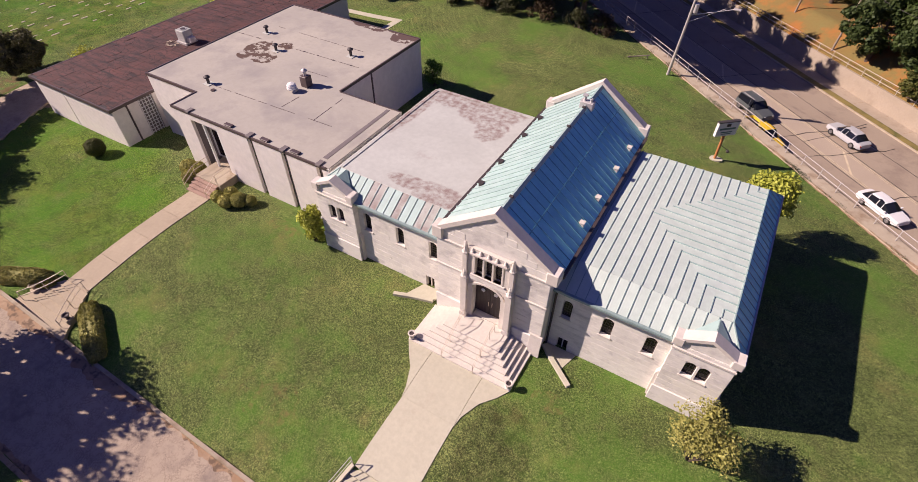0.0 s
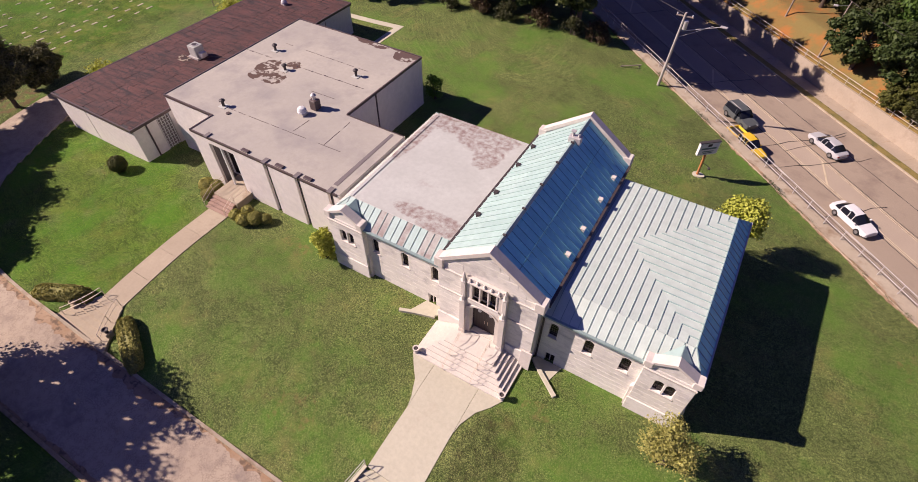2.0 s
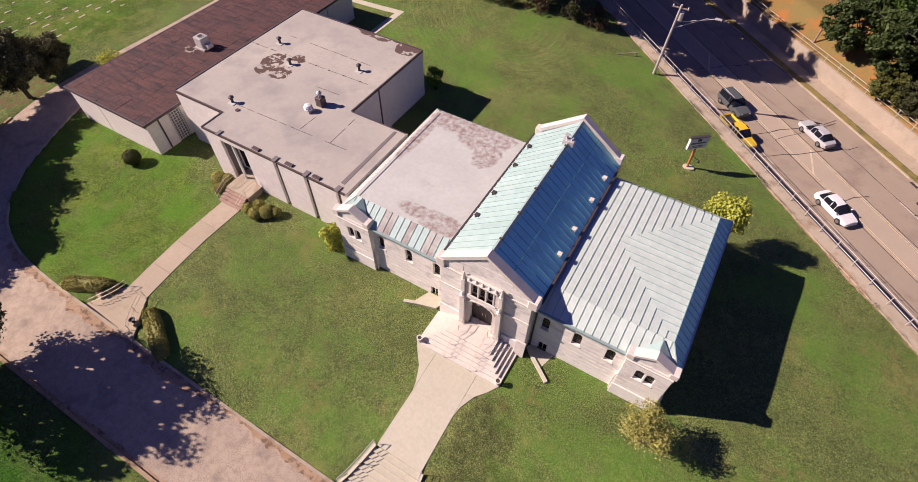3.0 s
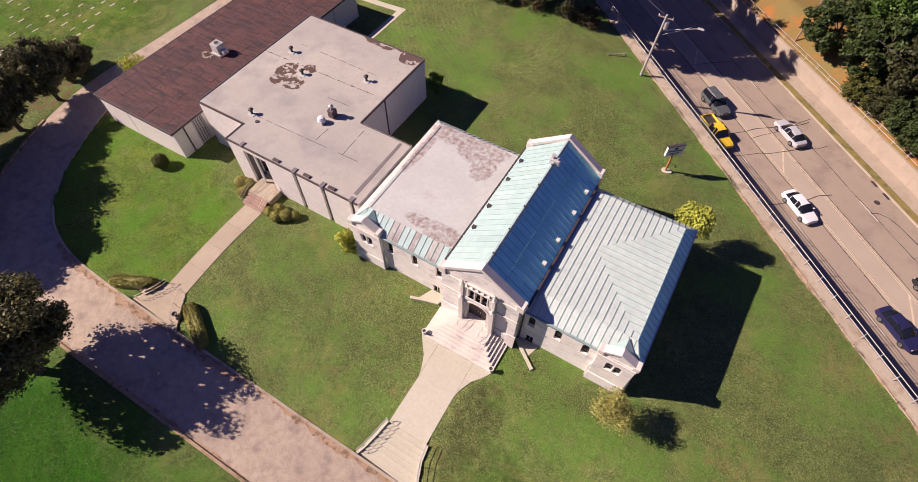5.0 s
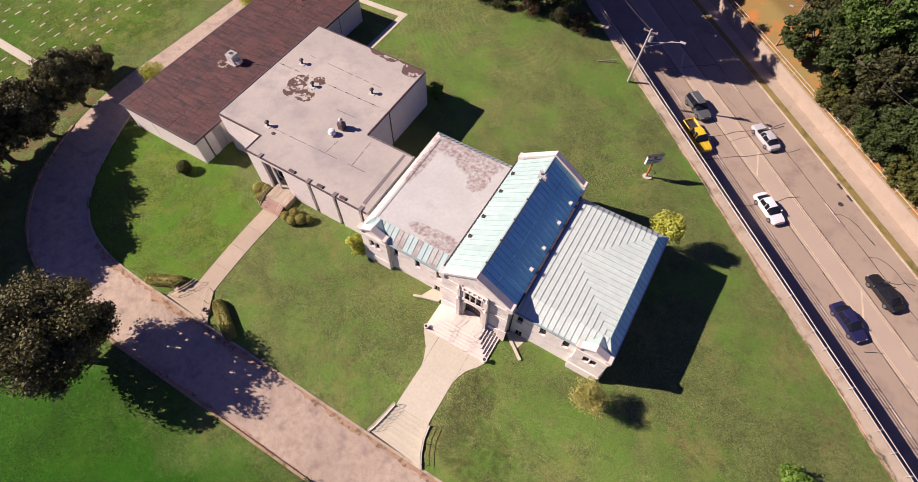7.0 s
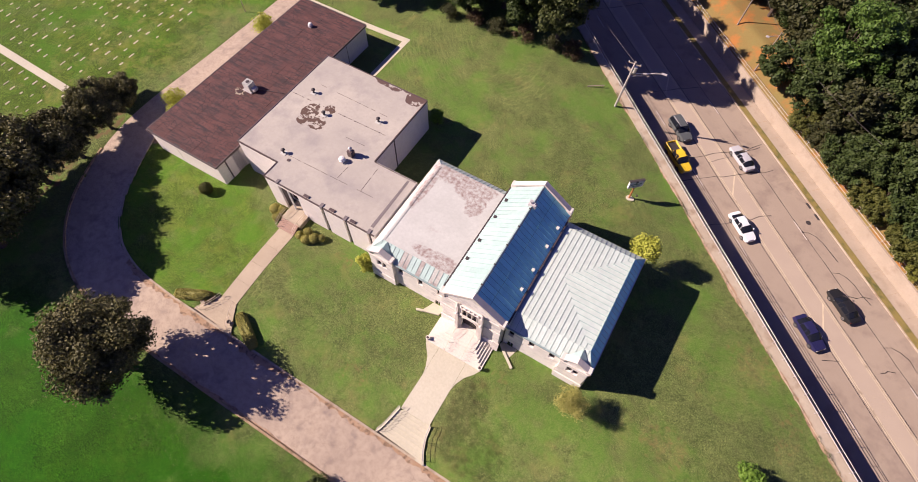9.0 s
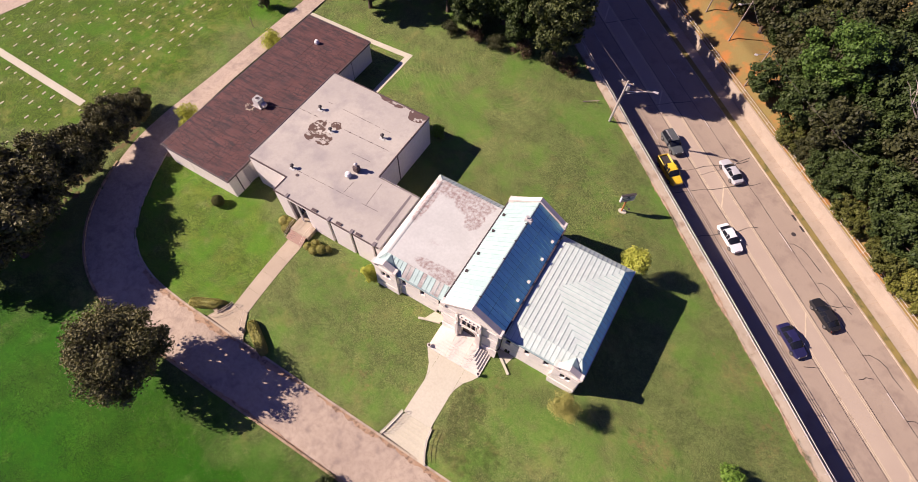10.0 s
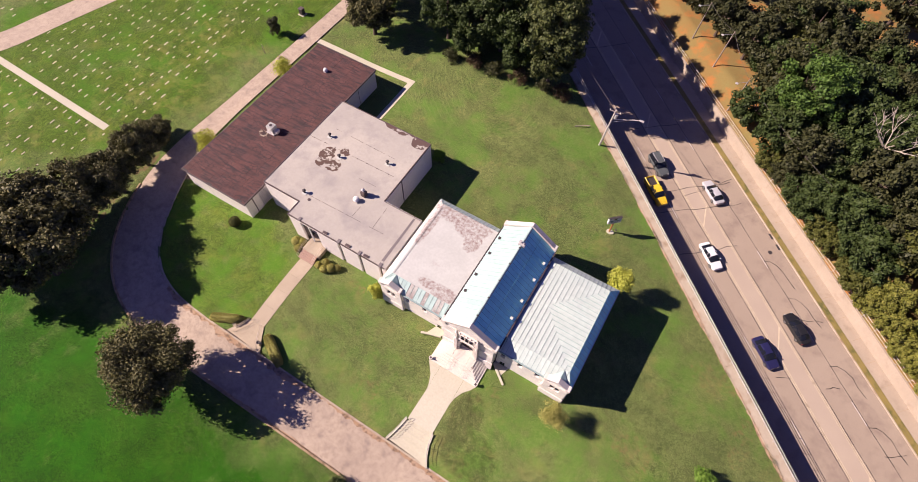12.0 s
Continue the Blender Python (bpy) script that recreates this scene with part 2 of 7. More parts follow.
GRIT = surface("weathered_concrete", (0.46, 0.39, 0.29), (0.37, 0.305, 0.22), 5.0, 0.4, (0.25, 0.175, 0.11), (0.52, 0.7), 0.6, 0.9)
WALK = surface("pale_concrete", (0.535, 0.505, 0.385), (0.49, 0.46, 0.35), 4.0, 0.25, (0.4, 0.345, 0.27), (0.62, 0.9), 0.5, 0.9, vary=0.12)
STEPS = surface("step_concrete", (0.66, 0.61, 0.53), (0.61, 0.56, 0.49), 4.0, 0.4, (0.5, 0.42, 0.36), (0.6, 0.85), 0.9, 0.85)
BRICKSTEP = surface("red_step", (0.4, 0.27, 0.21), (0.34, 0.23, 0.18), 6.0, 0.8, rough=0.9)
DRIVE = surface("old_asphalt_drive", (0.5, 0.405, 0.3), (0.4, 0.32, 0.245), 11.0, 0.15, (0.27, 0.215, 0.175), (0.52, 0.7), 0.7, 0.95, 0, 0.6, 0.02)
ASPHALT = surface("road_asphalt", (0.355, 0.285, 0.215), (0.31, 0.245, 0.185), 7.0, 0.12, (0.2, 0.15, 0.12), (0.5, 0.8), 0.35, 0.9)
MEDIAN = surface("pale_median_asphalt", (0.43, 0.35, 0.265), (0.385, 0.31, 0.24), 7.0, 0.2, rough=0.9)
TAR = plain("tar", (0.035, 0.028, 0.028), 0.7)
YELLOW = surface("yellow_road_paint", (0.62, 0.52, 0.36), (0.54, 0.44, 0.3), 8, 1.5, (0.25, 0.19, 0.13), (0.55, 0.7), 1.2)
WHITE = surface("white_road_paint", (0.6, 0.53, 0.46), (0.48, 0.42, 0.37), 8, 1.5, (0.25, 0.2, 0.17), (0.55, 0.75), 1.2)
PAVING = surface("tan_paving", (0.41, 0.335, 0.255), (0.34, 0.28, 0.21), 5.0, 0.4, (0.26, 0.2, 0.145), (0.55, 0.8), 0.6, 0.9)
SOILED = surface("soiled_kerb", (0.33, 0.22, 0.12), (0.4, 0.31, 0.2), 4.0, 0.6, (0.14, 0.1, 0.05), (0.5, 0.66), 1.4, 0.95)
SILT = surface("brown_silt", (0.36, 0.225, 0.125), (0.42, 0.31, 0.215), 3, 0.8, (0.17, 0.115, 0.075), (0.5, 0.6), 1.9, 0.95)
DIRT = surface("dry_verge", (0.25, 0.19, 0.055), (0.19, 0.15, 0.045), 6, 0.5, (0.07, 0.08, 0.02), (0.5, 0.7), 0.8, 0.95)
LITTER = surface("leaf_litter", (0.22, 0.13, 0.036), (0.19, 0.16, 0.05), 5, 0.2, (0.32, 0.125, 0.028), (0.5, 0.64), 0.3, 0.95, 0, 0.8, 0.1)
GLASS = plain("dark_leaded_glass", (0.02, 0.012, 0.014), 0.25)
DARKWOOD = plain("dark_stained_wood", (0.035, 0.018, 0.018), 0.5)
LEAD = plain("lead_bar", (0.06, 0.045, 0.045), 0.6)
STEEL = plain("galvanised_steel", (0.55, 0.52, 0.5), 0.45, 0.3)
BLACKIRON = plain("dark_iron", (0.06, 0.05, 0.05), 0.6, 0.2)
BRONZE = plain("bronze_rail", (0.6, 0.5, 0.4), 0.5, 0.2)
WOODPOLE = surface("grey_timber", (0.32, 0.26, 0.21), (0.26, 0.21, 0.18), 8, 1.0, rough=0.9)
ORANGEWOOD = plain("orange_timber", (0.5, 0.2, 0.07), 0.6)
WHITEPAINT = plain("white_paint", (0.75, 0.74, 0.72), 0.5)
BARK = surface("bark", (0.1, 0.07, 0.05), (0.07, 0.05, 0.04), 6, 1.0, rough=0.95, relief=0.8, depth=0.05)
# tone lowered to put the shade of the woods into the leaves
LEAF_DARK = leaf_material("dark_leaves", (0.03, 0.036, 0.012), (0.085, 0.088, 0.03))
LEAF_MID = leaf_material("green_leaves", (0.032, 0.056, 0.013), (0.075, 0.105, 0.026))
LEAF_LIGHT = leaf_material("yellow_green_leaves", (0.34, 0.38, 0.045), (0.56, 0.58, 0.1))
LEAF_HEDGE = leaf_material("hedge_leaves", (0.2, 0.205, 0.045), (0.55, 0.5, 0.14))
UNITGREY = plain("grey_green_enamel", (0.4, 0.41, 0.37), 0.5)
EDGE_GREY = surface("grey_render", (0.2, 0.17, 0.165), (0.16, 0.14, 0.14), 4, 0.6, rough=0.8)


def peeled(material, spots, colour, scale, lo, hi, kind="MIX"):
    """Adds peeled, stained or tinted areas of a ragged outline round given places (x, y, reach x, reach y)."""
    nt = material.node_tree
    p = nt.nodes["Principled BSDF"]
    old = p.inputs["Base Color"].links[0].from_socket
    ragged = noise_node(nt, scale, 7, 0.62, (1, 1, 1), 0, (13, 2, 5))
    geo = nt.nodes.new("ShaderNodeNewGeometry")
    total = None
    for x, y, rx, ry in spots:
        mp = nt.nodes.new("ShaderNodeMapping")
        mp.vector_type = "TEXTURE"
        mp.inputs["Location"].default_value, mp.inputs["Scale"].default_value = (x, y, 0), (rx, ry, 1000)
        nt.links.new(geo.outputs["Position"], mp.inputs["Vector"])
        g = nt.nodes.new("ShaderNodeTexGradient")
        g.gradient_type = "SPHERICAL"
        nt.links.new(mp.outputs[0], g.inputs[0])
        if total is None:
            total = g.outputs["Fac"]
        else:
            m = nt.nodes.new("ShaderNodeMath")
            m.operation = "MAXIMUM"
            nt.links.new(total, m.inputs[0])
            nt.links.new(g.outputs["Fac"], m.inputs[1])
            total = m.outputs[0]
    m = nt.nodes.new("ShaderNodeMath")
    m.operation = "MULTIPLY"
    k = nt.nodes.new("ShaderNodeMath")
    k.operation = "MULTIPLY"
    k.use_clamp = True
    k.inputs[1].default_value = 3.0
    nt.links.new(total, k.inputs[0])
    nt.links.new(k.outputs[0], m.inputs[0])
    nt.links.new(ragged, m.inputs[1])
    nt.links.new(blend(nt, ramp(nt, m.outputs[0], lo, hi), old, colour, kind), p.inputs["Base Color"])
    return material



def cracked(material, scale, width, colour, amount, worn=0.5):
    """Adds a broken web of fine cracks, present in some areas only."""
    nt = material.node_tree
    p = nt.nodes["Principled BSDF"]
    old = p.inputs["Base Color"].links[0].from_socket
    geo = nt.nodes.new("ShaderNodeNewGeometry")
    wob = nt.nodes.new("ShaderNodeTexNoise")
    wob.inputs["Scale"].default_value, wob.inputs["Detail"].default_value = scale * 2.2, 4
    nt.links.new(geo.outputs["Position"], wob.inputs["Vector"])
    shift = blend(nt, 0.35, geo.outputs["Position"], wob.outputs["Color"], "ADD")
    v = nt.nodes.new("ShaderNodeTexVoronoi")
    v.feature, v.voronoi_dimensions = "DISTANCE_TO_EDGE", "2D"
    v.inputs["Scale"].default_value = scale
    nt.links.new(shift, v.inputs["Vector"])
    line = ramp(nt, v.outputs["Distance"], width * 0.4, width, (1, 1, 1), (0, 0, 0))
    area = ramp(nt, noise_node(nt, scale * 0.3, 5, 0.65, (1, 1, 1), 0, (9, 27, 0)), worn, worn + 0.12, (0, 0, 0), (amount, amount, amount))
    nt.links.new(blend(nt, blend(nt, 1.0, line, area, "MULTIPLY"), old, colour), p.inputs["Base Color"])


cracked(DRIVE, 6.0, 0.16, (0.25, 0.19, 0.145), 0.7, 0.42)
cracked(DRIVE, 0.4, 0.016, (0.2, 0.15, 0.115), 0.6, 0.55)
cracked(DRIVE, 2.2, 0.06, (0.23, 0.175, 0.135), 0.55, 0.52)


def ringed(material, centre, area, period, colour, amount):
    """Adds faint arcs left by a mower: rings round a centre, inside an area (x, y, reach x, reach y)."""
    nt = material.node_tree
    p = nt.nodes["Principled BSDF"]
    old = p.inputs["Base Color"].links[0].from_socket
    geo = nt.nodes.new("ShaderNodeNewGeometry")

    def placed(x, y, rx, ry):
        mp = nt.nodes.new("ShaderNodeMapping")
        mp.vector_type = "TEXTURE"
        mp.inputs["Location"].default_value, mp.inputs["Scale"].default_value = (x, y, 0), (rx, ry, 1000)
        nt.links.new(geo.outputs["Position"], mp.inputs["Vector"])
        return mp.outputs[0]
    w = nt.nodes.new("ShaderNodeTexWave")
    w.wave_type, w.rings_direction = "RINGS", "SPHERICAL"
    w.inputs["Scale"].default_value, w.inputs["Distortion"].default_value = math.tau / 20 / period, 1.2
    w.inputs["Detail"].default_value, w.inputs["Detail Scale"].default_value = 1.0, 0.4
    nt.links.new(placed(*centre, 1, 1), w.inputs["Vector"])
    g = nt.nodes.new("ShaderNodeTexGradient")
    g.gradient_type = "SPHERICAL"
    nt.links.new(placed(*area), g.inputs[0])
    line = ramp(nt, w.outputs["Fac"], 0.8, 0.97)
    worn = ramp(nt, noise_node(nt, 0.7, 5, 0.7), 0.4, 0.6, (0, 0, 0), (amount, amount, amount))
    mask = blend(nt, 1.0, ramp(nt, g.outputs["Fac"], 0.0, 0.3), worn, "MULTIPLY")
    nt.links.new(blend(nt, blend(nt, 1.0, line, mask, "MULTIPLY"), old, colour), p.inputs["Base Color"])


ANNEXROOF = surface("annex_roof_coating", (0.47, 0.435, 0.365), (0.36, 0.335, 0.295), 3.0, 0.14, (0.26, 0.24, 0.23), (0.5, 0.8), 0.28, 0.85)
peeled(ANNEXROOF, [(-35.0, 16.6, 1.6, 2.2), (-33.0, 15.6, 1.6, 1.6), (-33.0, 18.3, 1.2, 1.0), (-34.6, 15.0, 1.8, 1.0)], (0.095, 0.055, 0.04), 1.1, 0.47, 0.49)
peeled(ANNEXROOF, [(-28.6, 27.3, 5.2, 2.6), (-24.6, 26.2, 2.0, 2.6)], (0.1, 0.06, 0.05), 0.8, 0.4, 0.43)
peeled(MEMBRANE, [(-13.5, 17.6, 4.2, 2.6), (-10.5, 16.9, 3.6, 2.9), (-9.2, 14.8, 1.6, 2.4), (-15.5, 14.5, 1.0, 5.5), (-8.6, 6.4, 2.6, 1.4), (-10.5, 6.6, 2.6, 0.9), (-12.0, 17.2, 6.0, 1.0)], (0.25, 0.175, 0.155), 2.6, 0.33, 0.66)
SIDEWALK = surface("tan_concrete", (0.45, 0.375, 0.27), (0.4, 0.33, 0.235), 5.0, 0.4, (0.28, 0.22, 0.16), (0.55, 0.8), 0.7, 0.9, vary=0.15)
MARKER = surface("grave_stone", (0.62, 0.54, 0.39), (0.34, 0.31, 0.23), 3.0, 0.6, rough=0.9)
peeled(LAWN, [(0.9, -3.8, 2.6, 4.6), (3.2, -7.2, 5.0, 3.6)], (0.5, 0.44, 0.5), 1.5, 0.3, 0.72, "MULTIPLY")
LEAF_OLIVE = leaf_material("olive_leaves", (0.075, 0.09, 0.016), (0.13, 0.13, 0.03))
LEAF_BROWN = leaf_material("brownish_leaves", (0.06, 0.038, 0.02), (0.1, 0.068, 0.03))
LEAF_GRASS = leaf_material("grass_blades", (0.08, 0.12, 0.026), (0.2, 0.25, 0.062))
LEAF_STRAW = leaf_material("straw_leaves", (0.26, 0.26, 0.06), (0.56, 0.52, 0.16))
LEAF_BRIGHT = leaf_material("bright_leaves", (0.09, 0.19, 0.02), (0.17, 0.28, 0.04))
LEAF_EDGE = leaf_material("wood_edge_leaves", (0.045, 0.066, 0.018), (0.135, 0.15, 0.045))
LEAF_FRESH = leaf_material("fresh_leaves", (0.045, 0.1, 0.014), (0.12, 0.2, 0.035))
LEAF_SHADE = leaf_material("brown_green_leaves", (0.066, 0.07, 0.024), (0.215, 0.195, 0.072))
LEAF_SUNNY = leaf_material("sunny_leaves", (0.12, 0.135, 0.02), (0.26, 0.25, 0.05))
SIGNINK = plain("sign_ink", (0.12, 0.2, 0.18), 0.6)
peeled(LAWN, [(-20.6, 3.2, 2.6, 1.3), (2.3, 0.6, 1.5, 1.0), (-43.5, 2.2, 1.5, 1.4), (26, 17, 5, 3), (20, 3, 4, 3), (-12, -7, 3, 2), (31, 11, 2, 5)], (0.2, 0.15, 0.06), 1.7, 0.5, 0.75)
# yellowed grass of the burial lawn
peeled(LAWN, [(-88, 18, 30, 34), (-75, 45, 20, 20)], (0.6, 0.82, 0.28), 0.22, 0.2, 0.5, "MULTIPLY")
peeled(LAWN, [(-74, 20, 14, 26), (-96, -6, 24, 14), (-82, -18, 16, 12)], (0.29, 0.26, 0.075), 0.55, 0.5, 0.95)
# lusher grass across the drive, beside the annex and towards the road
# across the drive the tint also paints in the lens's corner darkening
peeled(LAWN, [(-40, -52, 95, 42)], (0.2, 0.57, 0.09), 0.2, 0.16, 0.42, "MULTIPLY")
peeled(LAWN, [(-42, -3, 17, 11), (-48, 1, 10, 8), (-36, -42, 30, 18)], (0.78, 1.0, 0.46), 0.5, 0.2, 0.5, "MULTIPLY")
# arcs of the mower on the back lawn
ringed(LAWN, (-10.0, 60.0), (-30.0, 40.5, 8.0, 9.0), 0.7, (0.28, 0.32, 0.11), 0.3)
ringed(LAWN, (-22.0, 44.0), (-14.6, 42.0, 4.6, 6.5), 0.8, (0.28, 0.32, 0.11), 0.35)
cracked(BROWNROOF, 1.5, 0.07, (0.022, 0.014, 0.014), 0.75, 0.4)
DEADWOOD = surface("dead_wood", (0.42, 0.36, 0.29), (0.34, 0.29, 0.24), 6, 1.0, rough=0.9)
LAMPPOLE = surface("pale_grey_timber", (0.5, 0.46, 0.42), (0.42, 0.38, 0.34), 8, 1.0, rough=0.85)
# bare earth at the lane's corner and leaf litter under the grove
peeled(LAWN, [(-55.6, 7.4, 2.6, 4.2)], (0.3, 0.205, 0.125), 1.3, 0.34, 0.5)
peeled(LAWN, [(-64.0, -7.0, 5.5, 9.0), (-63.5, 3.5, 3.0, 5.0)], (0.15, 0.105, 0.05), 1.1, 0.42, 0.6)

# ---- ground ----
RU, RN = Vector((0.7237, -0.69)), Vector((0.69, 0.7237))   # along the road, and across it
ROAD_Z = -5.3
WALL_V, FAR_KERB_V, FAR_WALL_V = 33.5, 53.0, 56.2


def uv_xy(u, v):
    return RU.x * u + RN.x * v, RU.y * u + RN.y * v


def drive_z(x, y=-13.0):
    z = -0.95 if x < -32 else -0.95 - 0.067 * (min(x, 25) + 32)
    return z + (-0.64 - z) * smooth01(-4, 12, y)


def lawn_z(x, y):
    v = RN.x * x + RN.y * y
    z = -0.75 * smooth01(-27, -46, x) - 1.2 * min(1.0, max(0.0, (v - 12) / 20)) ** 2 * smooth01(-45, -20, x)
    if y < -0.5:
        t = min(1.0, (-y - 0.5) / 10.3)
        z = z + (drive_z(x) + 0.1 - z) * t ** 1.6
    return z + 0.05 * noise.noise(Vector((x * 0.15, y * 0.15, 0)))


def on_drive(x, y):
    """How far inside the drive a place lies (metres, minus outside)."""
    best = -99.0
    for (ax, ay, ra), (bx, by, rb) in zip(DRIVE_LINE, DRIVE_LINE[1:]):
        dx, dy = bx - ax, by - ay
        t = min(1.0, max(0.0, ((x - ax) * dx + (y - ay) * dy) / (dx * dx + dy * dy)))
        best = max(best, ra + (rb - ra) * t - math.hypot(x - ax - t * dx, y - ay - t * dy))
    return best


DRIVE_LINE = [(60, -13.9, 2.95), (-36, -13.8, 2.95), (-42, -13.4, 2.95), (-47, -12, 3.05), (-51, -9.4, 3.2), (-54.3, -5.5, 3.3), (-56.9, 0, 3.2),
              (-58.5, 5, 2.8), (-59.3, 11, 2.1), (-59.3, 20, 1.7), (-59.2, 32, 1.65), (-59.1, 45, 1.6), (-59.2, 60, 1.6), (-60.5, 90, 1.6)]


def ground_z(x, y):
    v = RN.x * x + RN.y * y
    if v < WALL_V + 0.05:
        z = lawn_z(x, y)
        if (y < -9 or x < -40) and on_drive(x, y) > -0.1:
            z = min(z, drive_z(x, y)) - 0.14
        if -11.4 < y < -6.9:
            f = (-7.4 - y) / 3.5
            if -5.45 - 1.15 * f < x < -1.55 + 0.25 * f + 1.0 * f * f:
                z = min(z, -1.41 - 1.43 * f - 0.24)
            f = (-7.6 - y) / 3.3
            if f > 0 and -30.6 - 2.1 * f < x < -27.9 + 1.9 * f:
                z = min(z, -0.35 - 0.8 * f - 0.35)
        return z
    if v < FAR_WALL_V + 0.1:
        return ROAD_Z - 0.06
    return -3.1 + 0.6 * min(v - FAR_WALL_V, 4.0) + 0.03 * max(0.0, v - FAR_WALL_V - 4)


def spread(a, b, step, far):
    inner = [a + i * (b - a) / round((b - a) / step) for i in range(round((b - a) / step) + 1)]
    out, d = [], step
    lo, hi = a, b
    while d < far:
        d *= 1.5
        lo, hi = lo - d, hi + d
        out += [lo, hi]
    return sorted(inner + out)


bm = bmesh.new()
vs_ = [v for v in spread(-75, 70, 0.5, 260) if abs(v - WALL_V) > 0.3 and abs(v - FAR_WALL_V) > 0.3]
vs_ = sorted(vs_ + [WALL_V + 0.02, WALL_V + 0.08, FAR_WALL_V + 0.02, FAR_WALL_V + 0.15])
us_ = spread(-100, 50, 0.55, 260)
grid = [[bm.verts.new((*uv_xy(u, v), ground_z(*uv_xy(u, v)))) for u in us_] for v in vs_]
for r0, r1, v in zip(grid, grid[1:], vs_):
    for a, b, c, d in zip(r0, r0[1:], r1[1:], r1):
        f = bm.faces.new((a, b, c, d))
        f.smooth = True
        f.material_index = 1 if v > FAR_WALL_V else 0
ground = solo("ground", bm, LAWN, "mown green lawn with dry patches round the buildings", "lawn", kind="structure", smooth=True)
ground.data.materials.append(LITTER)
for poly in ground.data.polygons:
    poly.use_smooth = True


def drape(bm, outline_rows, lift, zf):
    """A sheet over rows of plan points."""
    rows = [[bm.verts.new((x, y, zf(x, y) + lift)) for x, y in row] for row in outline_rows]
    for r0, r1 in zip(rows, rows[1:]):
        for i in range(len(r0) - 1):
            bm.faces.new((r0[i], r0[i + 1], r1[i + 1], r1[i]))
    return bm


def fine_line(line, step=1.2):
    out = []
    for (ax, ay, ra), (bx, by, rb) in zip(line, line[1:]):
        n = max(1, round(math.hypot(bx - ax, by - ay) / step))
        out += [(ax + (bx - ax) * i / n, ay + (by - ay) * i / n, ra + (rb - ra) * i / n) for i in range(n)]
    pts = out + [line[-1]]
    for _ in range(4):
        pts = [pts[0]] + [tuple((a[k] + 2 * b[k] + c[k]) / 4 for k in range(3)) for a, b, c in zip(pts, pts[1:], pts[2:])] + [pts[-1]]
    return pts


def offsets(pts, shift):
    """Points beside a line: shift(r) metres to its left."""
    out = []
    for i, (x, y, r) in enumerate(pts):
        a, b = pts[max(0, i - 1)], pts[min(len(pts) - 1, i + 1)]
        dx, dy = b[0] - a[0], b[1] - a[1]
        L = math.hypot(dx, dy)
        s = shift(r)
        out.append((x - dy / L * s, y + dx / L * s))
    return out


DL = fine_line(DRIVE_LINE)
bm = bmesh.new()
drape(bm, [offsets(DL, lambda r, k=k: r * k) for k in (-1, -0.5, 0, 0.5, 1)], 0.0, drive_z)
bmesh.ops.recalc_face_normals(bm, faces=bm.faces)
drive = solo("drive", bm, DRIVE, "worn pinkish asphalt drive curving round the lawn", "drive", kind="structure")


def kerb_run(name, pts, width, zlo, zhi, material):
    bm = bmesh.new()
    n = len(pts)
    rows = []
    for i, (x, y) in enumerate(pts):
        a, b = pts[max(0, i - 1)], pts[min(n - 1, i + 1)]
        dx, dy = b[0] - a[0], b[1] - a[1]
        L = math.hypot(dx, dy) or 1
        ox, oy = -dy / L * width / 2, dx / L * width / 2
        z = drive_z(x, y)
        rows.append([bm.verts.new((x + sx * ox, y + sx * oy, z + h)) for sx, h in ((-1, zlo), (-1, zhi), (1, zhi), (1, zlo))])
    for r0, r1 in zip(rows, rows[1:]):
        for k in range(3):
            bm.faces.new((r0[k], r1[k], r1[k + 1], r0[k + 1]))
    bmesh.ops.recalc_face_normals(bm, faces=bm.faces)
    return solo(name, bm, material, "low weathered concrete kerb along the drive", "kerb", kind="structure")


kerb_run("kerb", [p for p in offsets(DL, lambda r: -r - 0.1) if p[1] < 12], 0.22, -0.3, 0.16, GRIT)
kerb_run("kerb", [p for p in offsets(DL, lambda r: r + 0.12) if p[1] < 1], 0.26, -0.3, 0.14, SOILED)


# crumbled silt in ragged drifts along the kerb


def drift(line, inward, reach, lift, zf, label, width=0.5, gaps=0.35, step=0.22):
    """Broken ragged drifts along plan points; inward gives the side that they spread to."""
    fine = []
    for (ax, ay), (bx, by) in zip(line, line[1:]):
        n = max(1, round(math.hypot(bx - ax, by - ay) / step))
        fine += [(ax + (bx - ax) * i / n, ay + (by - ay) * i / n) for i in range(n)]
    bm = bmesh.new()
    rows = []
    for x, y in fine:
        k = noise.noise(Vector((x * 0.22, y * 0.22, reach))) * 0.9 + noise.noise(Vector((x * 0.9, y * 0.9, 4.0))) * 0.5 + noise.noise(Vector((x * 2.9, y * 2.9, 8.0))) * 0.3
        w = width * max(0.0, k + gaps)
        d = inward(x, y)
        rows.append((w, (x, y), (x + d[0] * w, y + d[1] * w)))
    for a, b in zip(rows, rows[1:]):
        if a[0] > 0.02 or b[0] > 0.02:
            q = [bm.verts.new((x, y, zf(x, y) + lift)) for x, y in (a[1], b[1], b[2], a[2])]
            bm.faces.new(q)
    bmesh.ops.remove_doubles(bm, verts=bm.verts, dist=1e-4)
    bmesh.ops.recalc_face_normals(bm, faces=bm.faces)
    return solo("silt", bm, SILT, label, "silt", kind="structure")


